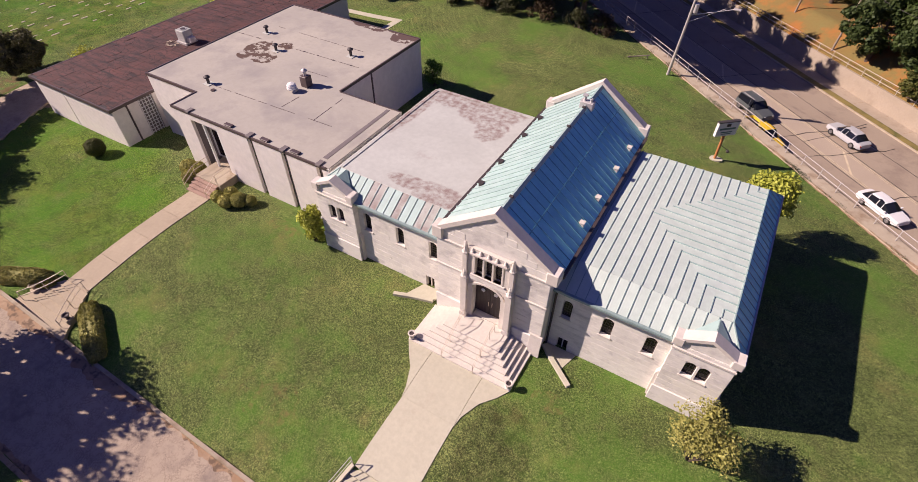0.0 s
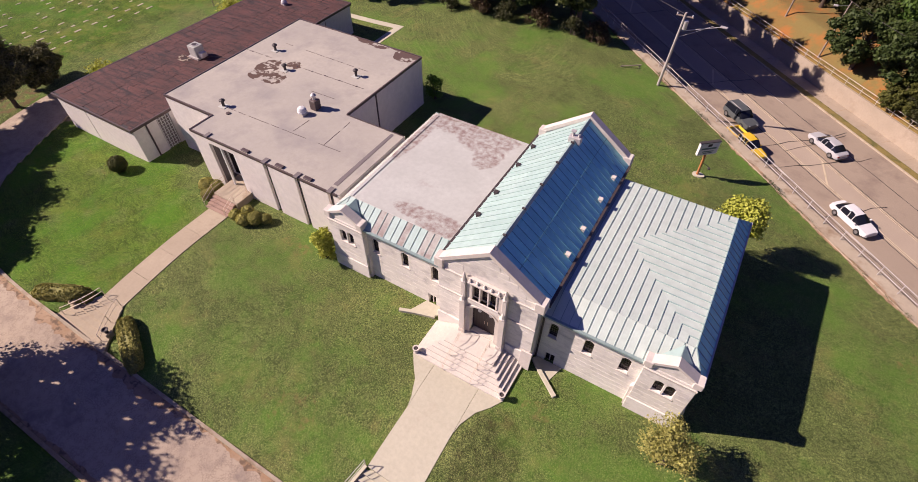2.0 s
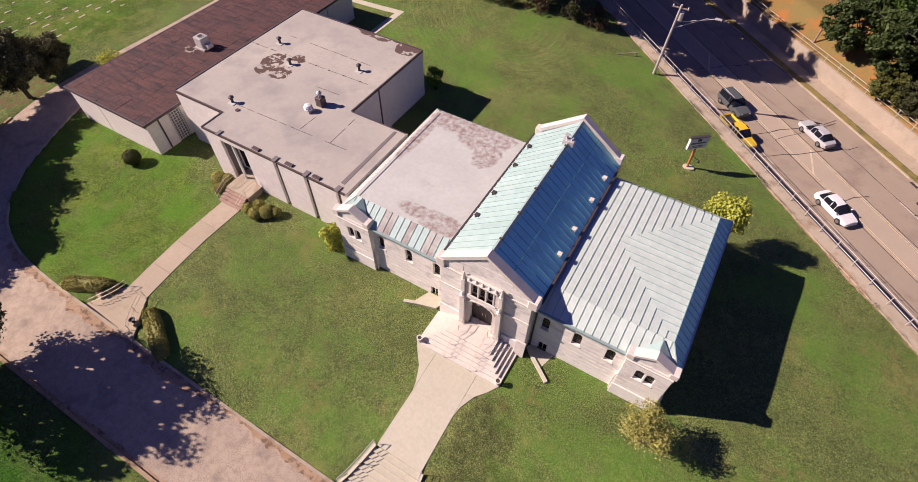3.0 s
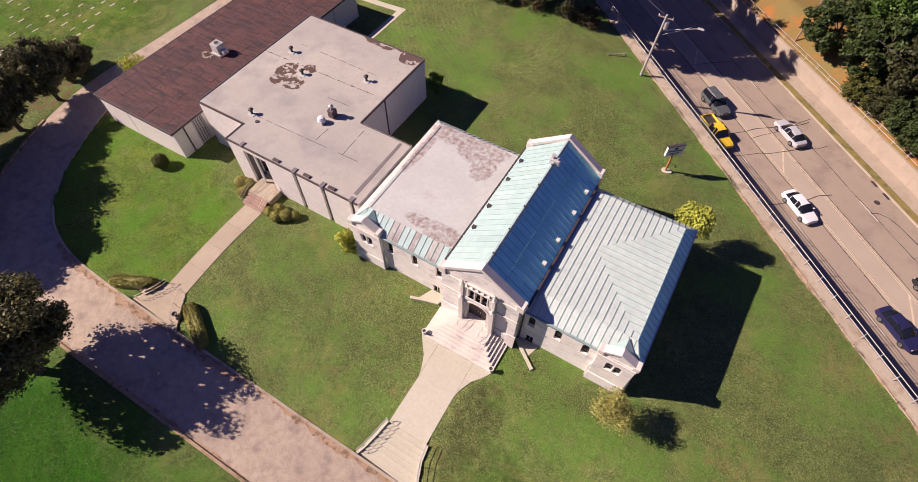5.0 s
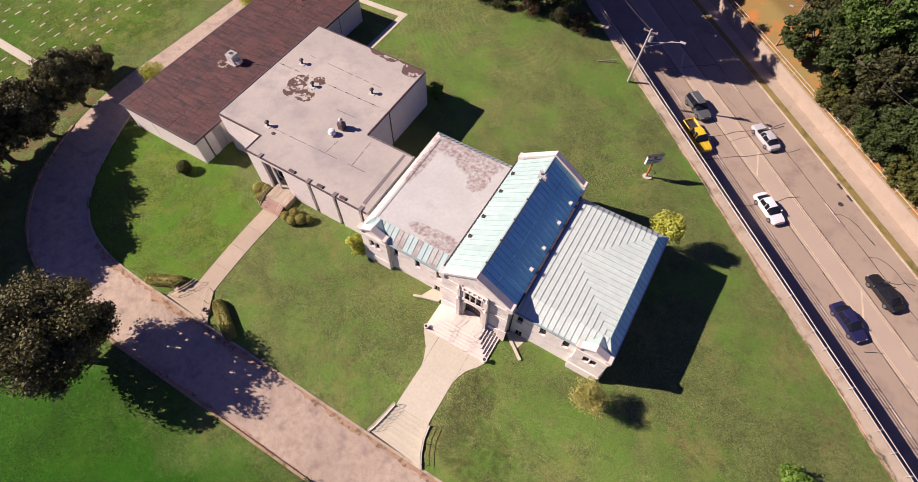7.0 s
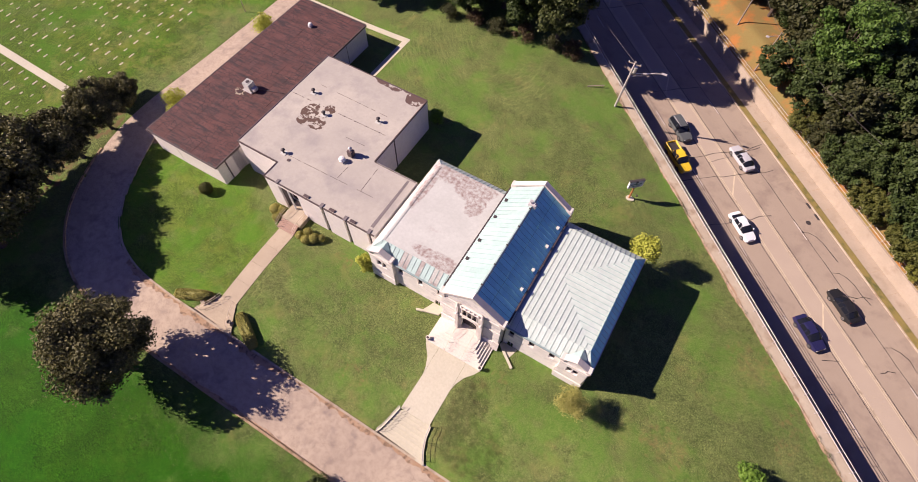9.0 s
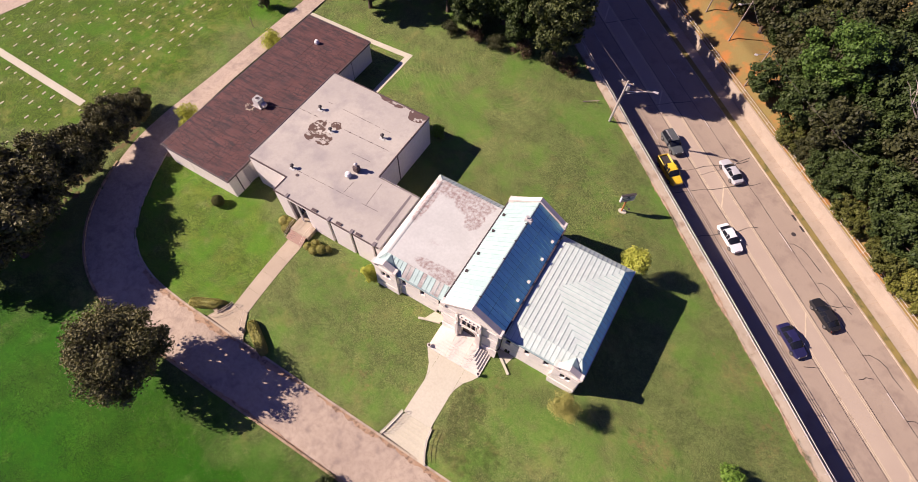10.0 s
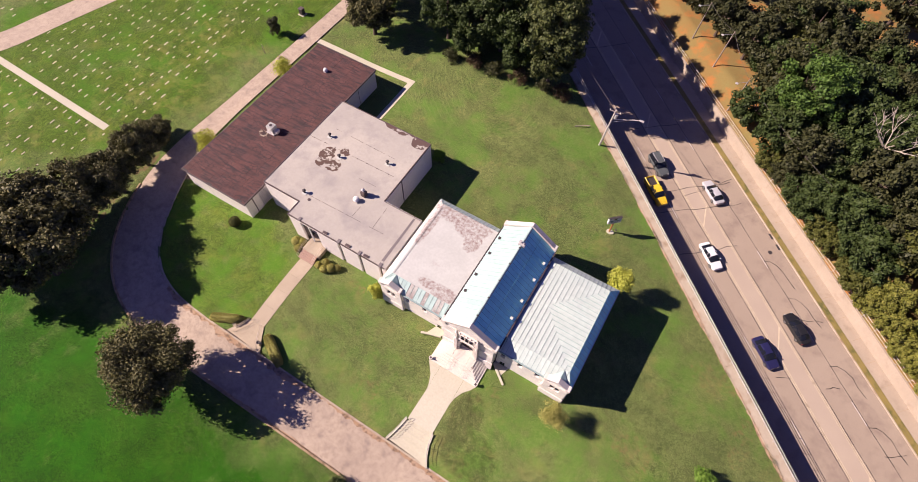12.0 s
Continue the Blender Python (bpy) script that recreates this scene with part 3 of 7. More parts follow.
drift([p for p in offsets(DL, lambda r: -r + 0.02) if p[1] < -9.5 and -44 < p[0] < 40], lambda x, y: (0, -1), 1.0, 0.012, drive_z, "crumbled brown silt along the drive's kerb", 0.75, 0.5, 0.13)
drift([p for p in offsets(DL, lambda r: r - 0.02) if p[1] < -9.5 and -44 < p[0] < 40], lambda x, y: (0, 1), 2.0, 0.012, drive_z, "brown grit along the outer kerb of the drive", 0.35, 0.3, 0.13)


# ---- road ----
def road_sheet(name, u0, u1, v0, v1, z, material, label, category, parent=None):
    bm = bmesh.new()
    n = max(1, round((u1 - u0) / 4))
    rows = [[bm.verts.new((*uv_xy(u0 + (u1 - u0) * i / n, v), z)) for i in range(n + 1)] for v in (v0, v1)]
    for i in range(n):
        bm.faces.new((rows[0][i], rows[0][i + 1], rows[1][i + 1], rows[1][i]))
    return solo(name, bm, material, label, category, kind="structure")


def bar_uv(bm, u0, u1, v0, v1, z0, z1):
    c = [(*uv_xy(u, v), z) for z in (z0, z1) for v in (v0, v1) for u in (u0, u1)]
    q = [bm.verts.new(p) for p in c]
    for f in ((0, 2, 3, 1), (4, 5, 7, 6), (0, 1, 5, 4), (1, 3, 7, 5), (3, 2, 6, 7), (2, 0, 4, 6)):
        bm.faces.new([q[i] for i in f])
    return bm


U0, U1 = -125, 75
road_sheet("road", U0, U1, WALL_V + 0.3, FAR_KERB_V, ROAD_Z, ASPHALT, "worn warm grey asphalt road with tar-sealed cracks", "road")
bm = bar_uv(bmesh.new(), U0, U1, FAR_KERB_V, FAR_KERB_V + 0.18, ROAD_Z - 0.2, ROAD_Z + 0.15)
solo("kerb", bm, GRIT, "concrete kerb along the far side of the road", "kerb", kind="structure")
road_sheet("verge", U0, U1, FAR_KERB_V + 0.18, FAR_KERB_V + 1.1, ROAD_Z + 0.13, DIRT, "narrow strip of dry yellow grass beside the kerb", "verge")
road_sheet("pavement", U0, U1, FAR_KERB_V + 1.1, FAR_WALL_V - 0.1, ROAD_Z + 0.15, PAVING, "tan concrete pavement below the retaining wall", "pavement")
bm = bar_uv(bmesh.new(), U0, U1, FAR_WALL_V - 0.15, FAR_WALL_V + 0.15, ROAD_Z - 0.2, -3.0)
solo("retaining_wall", bm, PAVING, "long pale concrete retaining wall across the road", "wall", kind="structure")
# near retaining wall with its wide coping
bm = bmesh.new()
n = 70
rows = []
for i in range(n + 1):
    u = -75 + (75 + 70) * i / n
    zt = max(lawn_z(*uv_xy(u, WALL_V - 1.0)), -1.6) + 0.12
    rows.append([bm.verts.new((*uv_xy(u, v), z)) for v, z in ((WALL_V - 1.1, zt - 0.6), (WALL_V - 1.1, zt), (WALL_V + 0.3, zt + 0.02), (WALL_V + 0.3, ROAD_Z - 0.3))])
for r0, r1 in zip(rows, rows[1:]):
    for k in range(3):
        bm.faces.new((r0[k], r1[k], r1[k + 1], r0[k + 1]))
bmesh.ops.recalc_face_normals(bm, faces=bm.faces)
solo("retaining_wall", bm, GRIT, "concrete retaining wall with a broad stained coping above the road", "wall", kind="structure")
drift([uv_xy(u, WALL_V - 1.1) for u in range(-60, 60, 2)], lambda x, y: (-RN.x, -RN.y), 3.0, 0.035, lawn_z, "bare brown soil between the lawn and the coping", 0.42, 0.35, 0.15)
drift([uv_xy(u, WALL_V - 1.09) for u in range(-60, 60, 2)], lambda x, y: (RN.x, RN.y), 5.0, 0.0, lambda x, y: max(lawn_z(*uv_xy(RU.x * x + RU.y * y, WALL_V - 1.0)), -1.6) + 0.13, "soil washed over the edge of the coping", 0.4, 0.15, 0.15)
for v0 in (42.95, 45.6):
    for dv in (0, 0.22):
        road_sheet("lane_line", U0, U1, v0 + dv, v0 + dv + 0.11, ROAD_Z + 0.006, YELLOW, "faded double yellow lane line", "road marking")
road_sheet("median", U0, U1, 43.3, 45.58, ROAD_Z + 0.004, MEDIAN, "paler flush median between the yellow lines", "road marking")

# ---- chapel ----
chapel = thing("chapel", (-3, 11, 0), "pale limestone chapel with green copper roofs and a gabled porch", "chapel")
NX, RIDGE_Z, EAVE_Z = -3.02, 9.42, 6.7            # nave axis, ridge and eaves
NW, NE_, NS, NB = -6.62, 0.42, 3.25, 19.4         # nave walls
WY, BY = 4.25, 3.85                               # wing front, end bay front
RX = random.Random(3)

bm = box(bmesh.new(), -0.5, 0.5, -0.5, 0.5, -0.5, 0.5)
bmesh.ops.bevel(bm, geom=bm.edges[:], offset=0.02, segments=1, affect="EDGES")
BLOCK = mesh_of("stone_block", bm, STONE)
RIB_PALE = mesh_of("seam", box(bmesh.new(), 0, 1, -0.03, 0.03, 0, 0.05), MINT)
RIB_THIN = mesh_of("seam", box(bmesh.new(), 0, 1, -0.014, 0.014, 0, 0.036), MINT)
RIB_TEAL = mesh_of("seam", box(bmesh.new(), 0, 1, -0.024, 0.024, 0, 0.022), TEALSEAM)
RIB = mesh_of("seam", box(bmesh.new(), 0, 1, -0.02, 0.02, 0, 0.04), SEAM)


def rib(parent, p, q, up=(0, 0, 1), mesh=None, name="seam"):
    p, q = Vector(p), Vector(q)
    d = (q - p).normalized()
    z = (Vector(up) - d * d.dot(Vector(up))).normalized()
    m = Matrix((d, z.cross(d), z)).transposed()
    return piece(name, mesh or RIB, parent, p, m.to_euler(), ((q - p).length, 1, 1))


def courses(parent, x0, x1, z0, z1, y, holes, inside=None, course=0.46):
    """Squared stone blocks in courses, standing a little proud of a wall that faces the front."""
    n = round((z1 - z0) / course)
    h = (z1 - z0) / n
    for j in range(n):
        za, zb = z0 + j * h, z0 + (j + 1) * h
        x = x0
        while x < x1 - 0.05:
            L = RX.uniform(0.75, 1.35)
            xe = x1 if x1 - (x + L) < 0.45 else x + L
            spans = [(x, xe)]
            for a, b, c, d in holes:
                if za < d - 0.02 and zb > c + 0.02:
                    spans = [s for (p, q) in spans for s in ((p, min(q, a)), (max(p, b), q)) if s[1] - s[0] > 0.08]
            for p, q in spans:
                if inside:
                    p, q = max(p, inside(zb)[0]), min(q, inside(zb)[1])
                if q - p > 0.1:
                    piece("stone_block", BLOCK, parent, ((p + q) / 2, y + 0.018 + RX.uniform(-0.003, 0.003), (za + zb) / 2), (0, 0, 0), (q - p - 0.009, 0.06, zb - za - 0.014))
            x = xe


def clip(poly, axis, at, keep_over):
    out = []
    for a, b in zip(poly, poly[1:] + poly[:1]):
        da, db = a.dot(axis) - at, b.dot(axis) - at
        if not keep_over:
            da, db = -da, -db
        if da >= 0:
            out.append(a)
        if (da > 0 > db) or (da < 0 < db):
            out.append(a + (b - a) * (da / (da - db)))
    return out


def clad(parent, poly, across, pitch, material, start=None, thick=0.03, seams=True, pick=None, ribs=None):
    """Metal pans over a flat roof face, with standing seams between them, each pan and seam its own piece."""
    poly = [Vector(p) for p in poly]
    axis = Vector(across).normalized()
    nrm = (poly[1] - poly[0]).cross(poly[2] - poly[0]).normalized()
    if nrm.z < 0:
        nrm = -nrm
    lo, hi = min(p.dot(axis) for p in poly), max(p.dot(axis) for p in poly)
    n = max(1, round((hi - lo) / pitch))
    step = (hi - lo) / n
    for i in range(n):
        q = clip(clip(poly, axis, lo + i * step, True), axis, lo + (i + 1) * step, False)
        if len(q) >= 3:
            bm = bmesh.new()
            a = [bm.verts.new(p + nrm * thick) for p in q]
            b = [bm.verts.new(p) for p in q]
            bm.faces.new(a)
            for k in range(len(q)):
                bm.faces.new((a[k], b[k], b[(k + 1) % len(q)], a[(k + 1) % len(q)]))
            bmesh.ops.recalc_face_normals(bm, faces=bm.faces)
            part("roof_panel", bm, pick(i) if pick else material, parent)
        if seams and i:
            at = lo + i * step
            cut = []
            for a, b in zip(poly, poly[1:] + poly[:1]):
                da, db = a.dot(axis) - at, b.dot(axis) - at
                if da * db < 0:
                    cut.append(a + (b - a) * (da / (da - db)))
            if len(cut) == 2 and (cut[1] - cut[0]).length > 0.15:
                rib(parent, cut[0] + nrm * thick, cut[1] + nrm * thick, nrm, ribs)


def arch_heads(bm, xa, xb, spring, top, y0, y1, n=6):
    """Two corner fillers that turn a square head into an arch."""
    c, w = (xa + xb) / 2, (xb - xa) / 2
    for s in (-1, 1):
        pts = [(c + s * w, y0, top)]
        for k in range(n + 1):
            a = math.pi / 2 * k / n
            pts.append((c + s * w * math.cos(a), y0, spring + (top - spring) * math.sin(a)))
        prism(bm, pts[::s], (0, y1 - y0, 0))


def leaded_window(parent, xc, w, z0, z1, y, rise=0.28, lights=1):
    """Dark leaded glass behind bars, set back in its opening."""
    xa, xb = xc - w / 2, xc + w / 2
    bm = bmesh.new()
    for a, b, c, d in ((xa, xa + 0.04, z0, z1), (xb - 0.04, xb, z0, z1), (xa, xb, z0, z0 + 0.04), (xa, xb, z1 - 0.04, z1)):
        box(bm, a, b, y + 0.2, y + 0.26, c, d)
    win = part("window", bm, LEAD, parent)
    part("pane", B(xa + 0.04, xb - 0.04, y + 0.235, y + 0.25, z0 + 0.04, z1 - 0.04), GLASS, win)
    bm = bmesh.new()
    for k in range(1, 4):
        x = xa + w * k / 4
        box(bm, x - 0.008, x + 0.008, y + 0.215, y + 0.234, z0 + 0.04, z1 - 0.04)
    nz = round((z1 - z0) / 0.22)
    for k in range(1, nz):
        z = z0 + (z1 - z0) * k / nz
        box(bm, xa + 0.04, xb - 0.04, y + 0.212, y + 0.232, z - 0.01, z + 0.01)
    part("lattice", bm, LEAD, win)
    part("sill", B(xa - 0.08, xb + 0.08, y - 0.06, y + 0.2, z0 - 0.12, z0 - 0.003, bevel=0.015), TRIM, win)
    bm = bmesh.new()
    arch_heads(bm, xa, xb, z1 - rise, z1, y + 0.001, y + 0.199)
    part("arch_head", bm, TRIM, win)


WEST_WIN = [(-12.72, 0.6), (-10.12, 0.6), (-7.62, 0.6)]
EAST_WIN = [(1.33, 0.56), (3.66, 0.6), (6.0, 0.6)]
WZ0, WZ1 = 2.92, 4.42
# wing walls
for side, x0, x1, wins, base in (("west", -13.5, NW, WEST_WIN, (-8.25, -7.6, 0.0, 1.05)), ("east", NE_, 7.0, EAST_WIN, (1.15, 1.85, 0.0, 1.0))):
    holes = [(c - w / 2, c + w / 2, WZ0, WZ1) for c, w in wins] + [base]
    wall = part("wall", wall_x(bmesh.new(), x0, x1, -1.2, 5.1, WY, WY + 0.45, holes), STONE, chapel)
    courses(wall, x0 + 0.01, x1 - 0.01, -0.75, 5.07, WY, holes)
    for c, w in wins:
        leaded_window(chapel, c, w, WZ0, WZ1, WY)
    bm = B(base[0], base[1], WY + 0.2, WY + 0.24, base[2], base[3])
    win = part("window", bm, GLASS, chapel, "small dark basement window")
    bm = bmesh.new()
    for a, b, c, d in ((base[0], base[0] + 0.05, base[2], base[3]), (base[1] - 0.05, base[1], base[2], base[3]), ((base[0] + base[1]) / 2 - 0.03, (base[0] + base[1]) / 2 + 0.03, base[2], base[3])):
        box(bm, a, b, WY + 0.12, WY + 0.199, c, d)
    part("frame", bm, TRIM, win)
# back and end walls
part("wall", B(-16.45, NW, 18.2, 18.6, -1.2, 5.1), STONE, chapel)
part("wall", B(NE_, 9.85, 18.2, 18.6, -1.4, 5.1), STONE, chapel)
part("wall", B(-16.45, -16.05, WY + 0.5, 18.2, -1.2, 5.1), STONE, chapel)
part("wall", B(9.45, 9.85, WY + 0.5, 18.2, -1.4, 5.1), STONE, chapel)
for x0, x1 in ((-16.6, NW - 0.01), (NE_ + 0.01, 10.0)):
    bm = bmesh.new()
    ends = (x0, -13.45, NW - 0.01) if x0 < -10 else (NE_ + 0.01, 6.95, x1)
    a, b = (ends[1], ends[2]) if x0 < -10 else (ends[0], ends[1])
    box(bm, a, b, WY - 0.14, WY + 0.4, 5.1, 5.24)
    box(bm, a, b, WY - 0.22, WY + 0.4, 5.24, 5.31)
    part("cornice", bm, TRIM, chapel)
    bm = bmesh.new()
    box(bm, a, b, WY - 0.4, WY - 0.22, 5.22, 5.37)
    part("gutter", bm, SEAM, chapel, "green copper gutter")
part("cornice", B(9.8, 10.05, 4.3, 18.85, 4.98, 5.26), TRIM, chapel)
part("gutter", B(10.1, 10.19, 4.1, 18.9, 5.2, 5.34), STEEL, chapel, "pale metal gutter")
part("cornice", B(-16.6, 10.05, 18.6, 18.82, 5.02, 5.3), TRIM, chapel)
part("cornice", B(-16.62, -16.45, 4.3, 18.6, 5.02, 5.3), TRIM, chapel)


def end_bay(xc, half):
    """A gabled end bay with a pair of windows, a coped gable and a copper roof behind it."""
    x0, x1 = xc - half, xc + half
    za, zb = 3.12, 4.32
    holes = [(xc - 0.62, xc - 0.06, za, zb), (xc + 0.06, xc + 0.62, za, zb)]
    wall = part("wall", wall_x(bmesh.new(), x0, x1, -1.4, 5.3, BY, BY + 0.6, holes), STONE, chapel)
    courses(wall, x0 + 0.01, x1 - 0.01, -0.75, 5.25, BY, holes)
    for k in (-1, 1):
        leaded_window(chapel, xc + k * 0.34, 0.56, za, zb, BY, 0.24)
    part("plinth", B(x0 - 0.08, x1 + 0.08, BY - 0.1, BY - 0.018, -1.4, 1.35, bevel=0.03), STONE, chapel)
    part("string_course", B(x0 - 0.03, x1 + 0.03, BY - 0.09, BY - 0.018, 4.93, 5.05), TRIM, chapel)
    part("gable", prism(bmesh.new(), [(x0 + 0.25, BY + 0.02, 5.3), (x1 - 0.25, BY + 0.02, 5.3), (x1 - 0.25, BY + 0.02, 5.55), (xc, BY + 0.02, 6.3), (x0 + 0.25, BY + 0.02, 5.55)], (0, 0.42, 0)), STONE, chapel)
    for s in (-1, 1):
        xs = xc + s * (half - 0.12)
        bm = bmesh.new()
        prism(bm, [(xs, BY - 0.1, 5.58), (xc, BY - 0.1, 6.36), (xc, BY - 0.1, 6.58), (xs, BY - 0.1, 5.8)][::s], (0, 0.68, 0))
        part("coping", bm, TRIM, chapel)
        part("kneeler", B(xs - 0.27, xs + 0.27, BY - 0.14, BY + 0.6, 5.3, 5.86, bevel=0.04), TRIM, chapel)
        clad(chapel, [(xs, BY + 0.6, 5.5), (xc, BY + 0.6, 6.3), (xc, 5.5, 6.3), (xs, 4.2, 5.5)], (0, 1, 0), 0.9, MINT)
    for x in (x0, x1):
        s = -1 if x == x0 else 1
        bm = bmesh.new()
        prism(bm, [(x, BY + 0.1, -1.2), (x + s * 0.16, BY + 0.1, -1.2), (x + s * 0.16, BY + 0.1, 2.2), (x, BY + 0.1, 2.5)][::s], (0, 0.75, 0))
        part("buttress", bm, TRIM, chapel)


end_bay(-15.0, 1.55)
end_bay(8.45, 1.5)

# nave
holes = [(-4.15, -2.1, 0.6, 4.3), (-4.05, -2.15, 4.95, 6.45)]
wall = part("wall", wall_x(bmesh.new(), NW, NE_, -1.0, EAVE_Z, NS, NS + 0.6, holes), STONE, chapel)
part("gable", prism(bmesh.new(), [(NW, NS, EAVE_Z), (NE_, NS, EAVE_Z), (NE_, NS, EAVE_Z + 0.3), (NX, NS, RIDGE_Z + 0.05), (NW, NS, EAVE_Z + 0.3)], (0, 0.6, 0)), STONE, chapel)
portal_gap = [(-4.75, -1.45, 0, 7.0)]
courses(wall, NW + 0.01, NE_ - 0.01, -0.4, 8.8, NS, portal_gap, lambda z: (NX - (RIDGE_Z - z) * 1.32 + 0.1, NX + (RIDGE_Z - z) * 1.32 - 0.1) if z > EAVE_Z else (-99, 99))
for x in (NW, NE_):
    s = -1 if x < NX else 1
    part("wall", B(min(x, x - s * 0.5), max(x, x - s * 0.5), NS + 0.6, NB - 0.6, -1.0, EAVE_Z), STONE, chapel)
part("wall", B(NW, NE_, NB - 0.6, NB, -1.0, EAVE_Z), STONE, chapel)
part("gable", prism(bmesh.new(), [(NW, NB - 0.5, EAVE_Z), (NE_, NB - 0.5, EAVE_Z), (NE_, NB - 0.5, EAVE_Z + 0.3), (NX, NB - 0.5, RIDGE_Z + 0.05), (NW, NB - 0.5, EAVE_Z + 0.3)], (0, 0.5, 0)), STONE, chapel)
for z in (4.3, 6.4):
    for a, b in ((NW - 0.05, -4.78), (-1.42, NE_ + 0.05)):
        part("string_course", B(a, b, NS - 0.1, NS - 0.018, z - 0.06, z + 0.07, bevel=0.015), TRIM, chapel)
part("plinth", B(NW - 0.1, -4.8, NS - 0.16, NS - 0.018, -1.0, 1.5, bevel=0.03), STONE, chapel)
part("plinth", B(-1.4, NE_ + 0.1, NS - 0.16, NS - 0.018, -1.0, 1.5, bevel=0.03), STONE, chapel)
part("plinth", prism(bmesh.new(), [(NE_ - 0.6, NS - 0.5, -1), (NE_ + 0.16, NS - 0.5, -1), (NE_ + 0.16, NS - 0.16, 1.7), (NE_ - 0.6, NS - 0.16, 1.7)], (0, 0.12, 0)), TRIM, chapel, "sloping stone foot of the corner")
for yg, d in ((NS - 0.12, 0.68), (NB - 0.56, 0.62)):
    for s in (-1, 1):
        xe = NX + s * (abs(NE_ - NX) + 0.05)
        bm = bmesh.new()
        prism(bm, [(xe, yg, EAVE_Z + 0.27), (NX, yg, RIDGE_Z + 0.02), (NX, yg, RIDGE_Z + 0.36), (xe, yg, EAVE_Z + 0.6)][::s], (0, d, 0))
        part("coping", bm, TRIM, chapel)
        part("kneeler", B(xe - 0.34, xe + 0.34, yg - 0.05, yg + d + 0.05, EAVE_Z - 0.3, EAVE_Z + 0.56, bevel=0.05), TRIM, chapel)
y0, y1 = NS + 0.56, NB - 0.55
for s in (-1, 1):
    xe = NX + s * 3.72
    ze = RIDGE_Z - 0.755 * 3.72
    # sunlight painted in: west slope in the pale mint, shaded east slope teal
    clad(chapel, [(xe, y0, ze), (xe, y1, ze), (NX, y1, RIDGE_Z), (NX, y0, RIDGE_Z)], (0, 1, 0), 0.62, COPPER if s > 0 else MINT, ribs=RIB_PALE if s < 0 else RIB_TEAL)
    part("gutter", B(min(xe, xe + s * 0.2), max(xe, xe + s * 0.2), y0, y1, ze - 0.16, ze + 0.02), LEAD, chapel, "dark eaves gutter")
    if s > 0:
        for f in (0.42,):
            rib(chapel, (NX + 3.72 * f, y0, RIDGE_Z - 0.755 * 3.72 * f + 0.05), (NX + 3.72 * f, y1, RIDGE_Z - 0.755 * 3.72 * f + 0.05), (0.6, 0, 0.8), RIB_TEAL)
bm = bmesh.new()
prism(bm, [(NX - 0.16, y0, RIDGE_Z - 0.06), (NX, y0, RIDGE_Z + 0.06), (NX + 0.16, y0, RIDGE_Z - 0.06), (NX + 0.16, y0, RIDGE_Z), (NX, y0, RIDGE_Z + 0.12), (NX - 0.16, y0, RIDGE_Z)], (0, y1 - y0, 0))
part("ridge_cap", bm, SEAM, chapel)
for k in range(5):
    y = 5.0 + k * 2.6
    part("ridge_clip", B(NX - 0.12, NX + 0.12, y - 0.07, y + 0.07, RIDGE_Z + 0.08, RIDGE_Z + 0.2, bevel=0.02), LEAD, chapel)
for s, ys in ((1, (7.7, 10.3, 13.6, 16.3)), (-1, (7.9, 10.5, 14.0, 16.6))):
    for y in ys:
        x = NX + s * 3.3
        z = RIDGE_Z - 0.755 * 3.3
        bm = bmesh.new()
        box(bm, x - 0.13, x + 0.13, y - 0.14, y + 0.14, z - 0.05, z + 0.22, bevel=0.02)
        box(bm, x - 0.16, x + 0.16, y - 0.17, y + 0.17, z + 0.22, z + 0.26)
        part("roof_vent", bm, TRIM if s > 0 else LEAD, chapel, "small square eaves vent")
bm = bmesh.new()
box(bm, NX - 0.45, NX + 0.45, 15.75, 16.3, RIDGE_Z - 0.25, RIDGE_Z + 0.28, bevel=0.03)
tube(bm, (NX - 0.2, 16.02, RIDGE_Z + 0.28), (NX - 0.2, 16.02, RIDGE_Z + 0.62), 0.11)
tube(bm, (NX + 0.22, 16.02, RIDGE_Z + 0.28), (NX + 0.22, 16.02, RIDGE_Z + 0.5), 0.09)
box(bm, NX - 0.36, NX - 0.04, 15.88, 16.16, RIDGE_Z + 0.62, RIDGE_Z + 0.7)
part("ridge_vent", bm, STEEL, chapel, "squat grey metal ridge vent with two hoods")

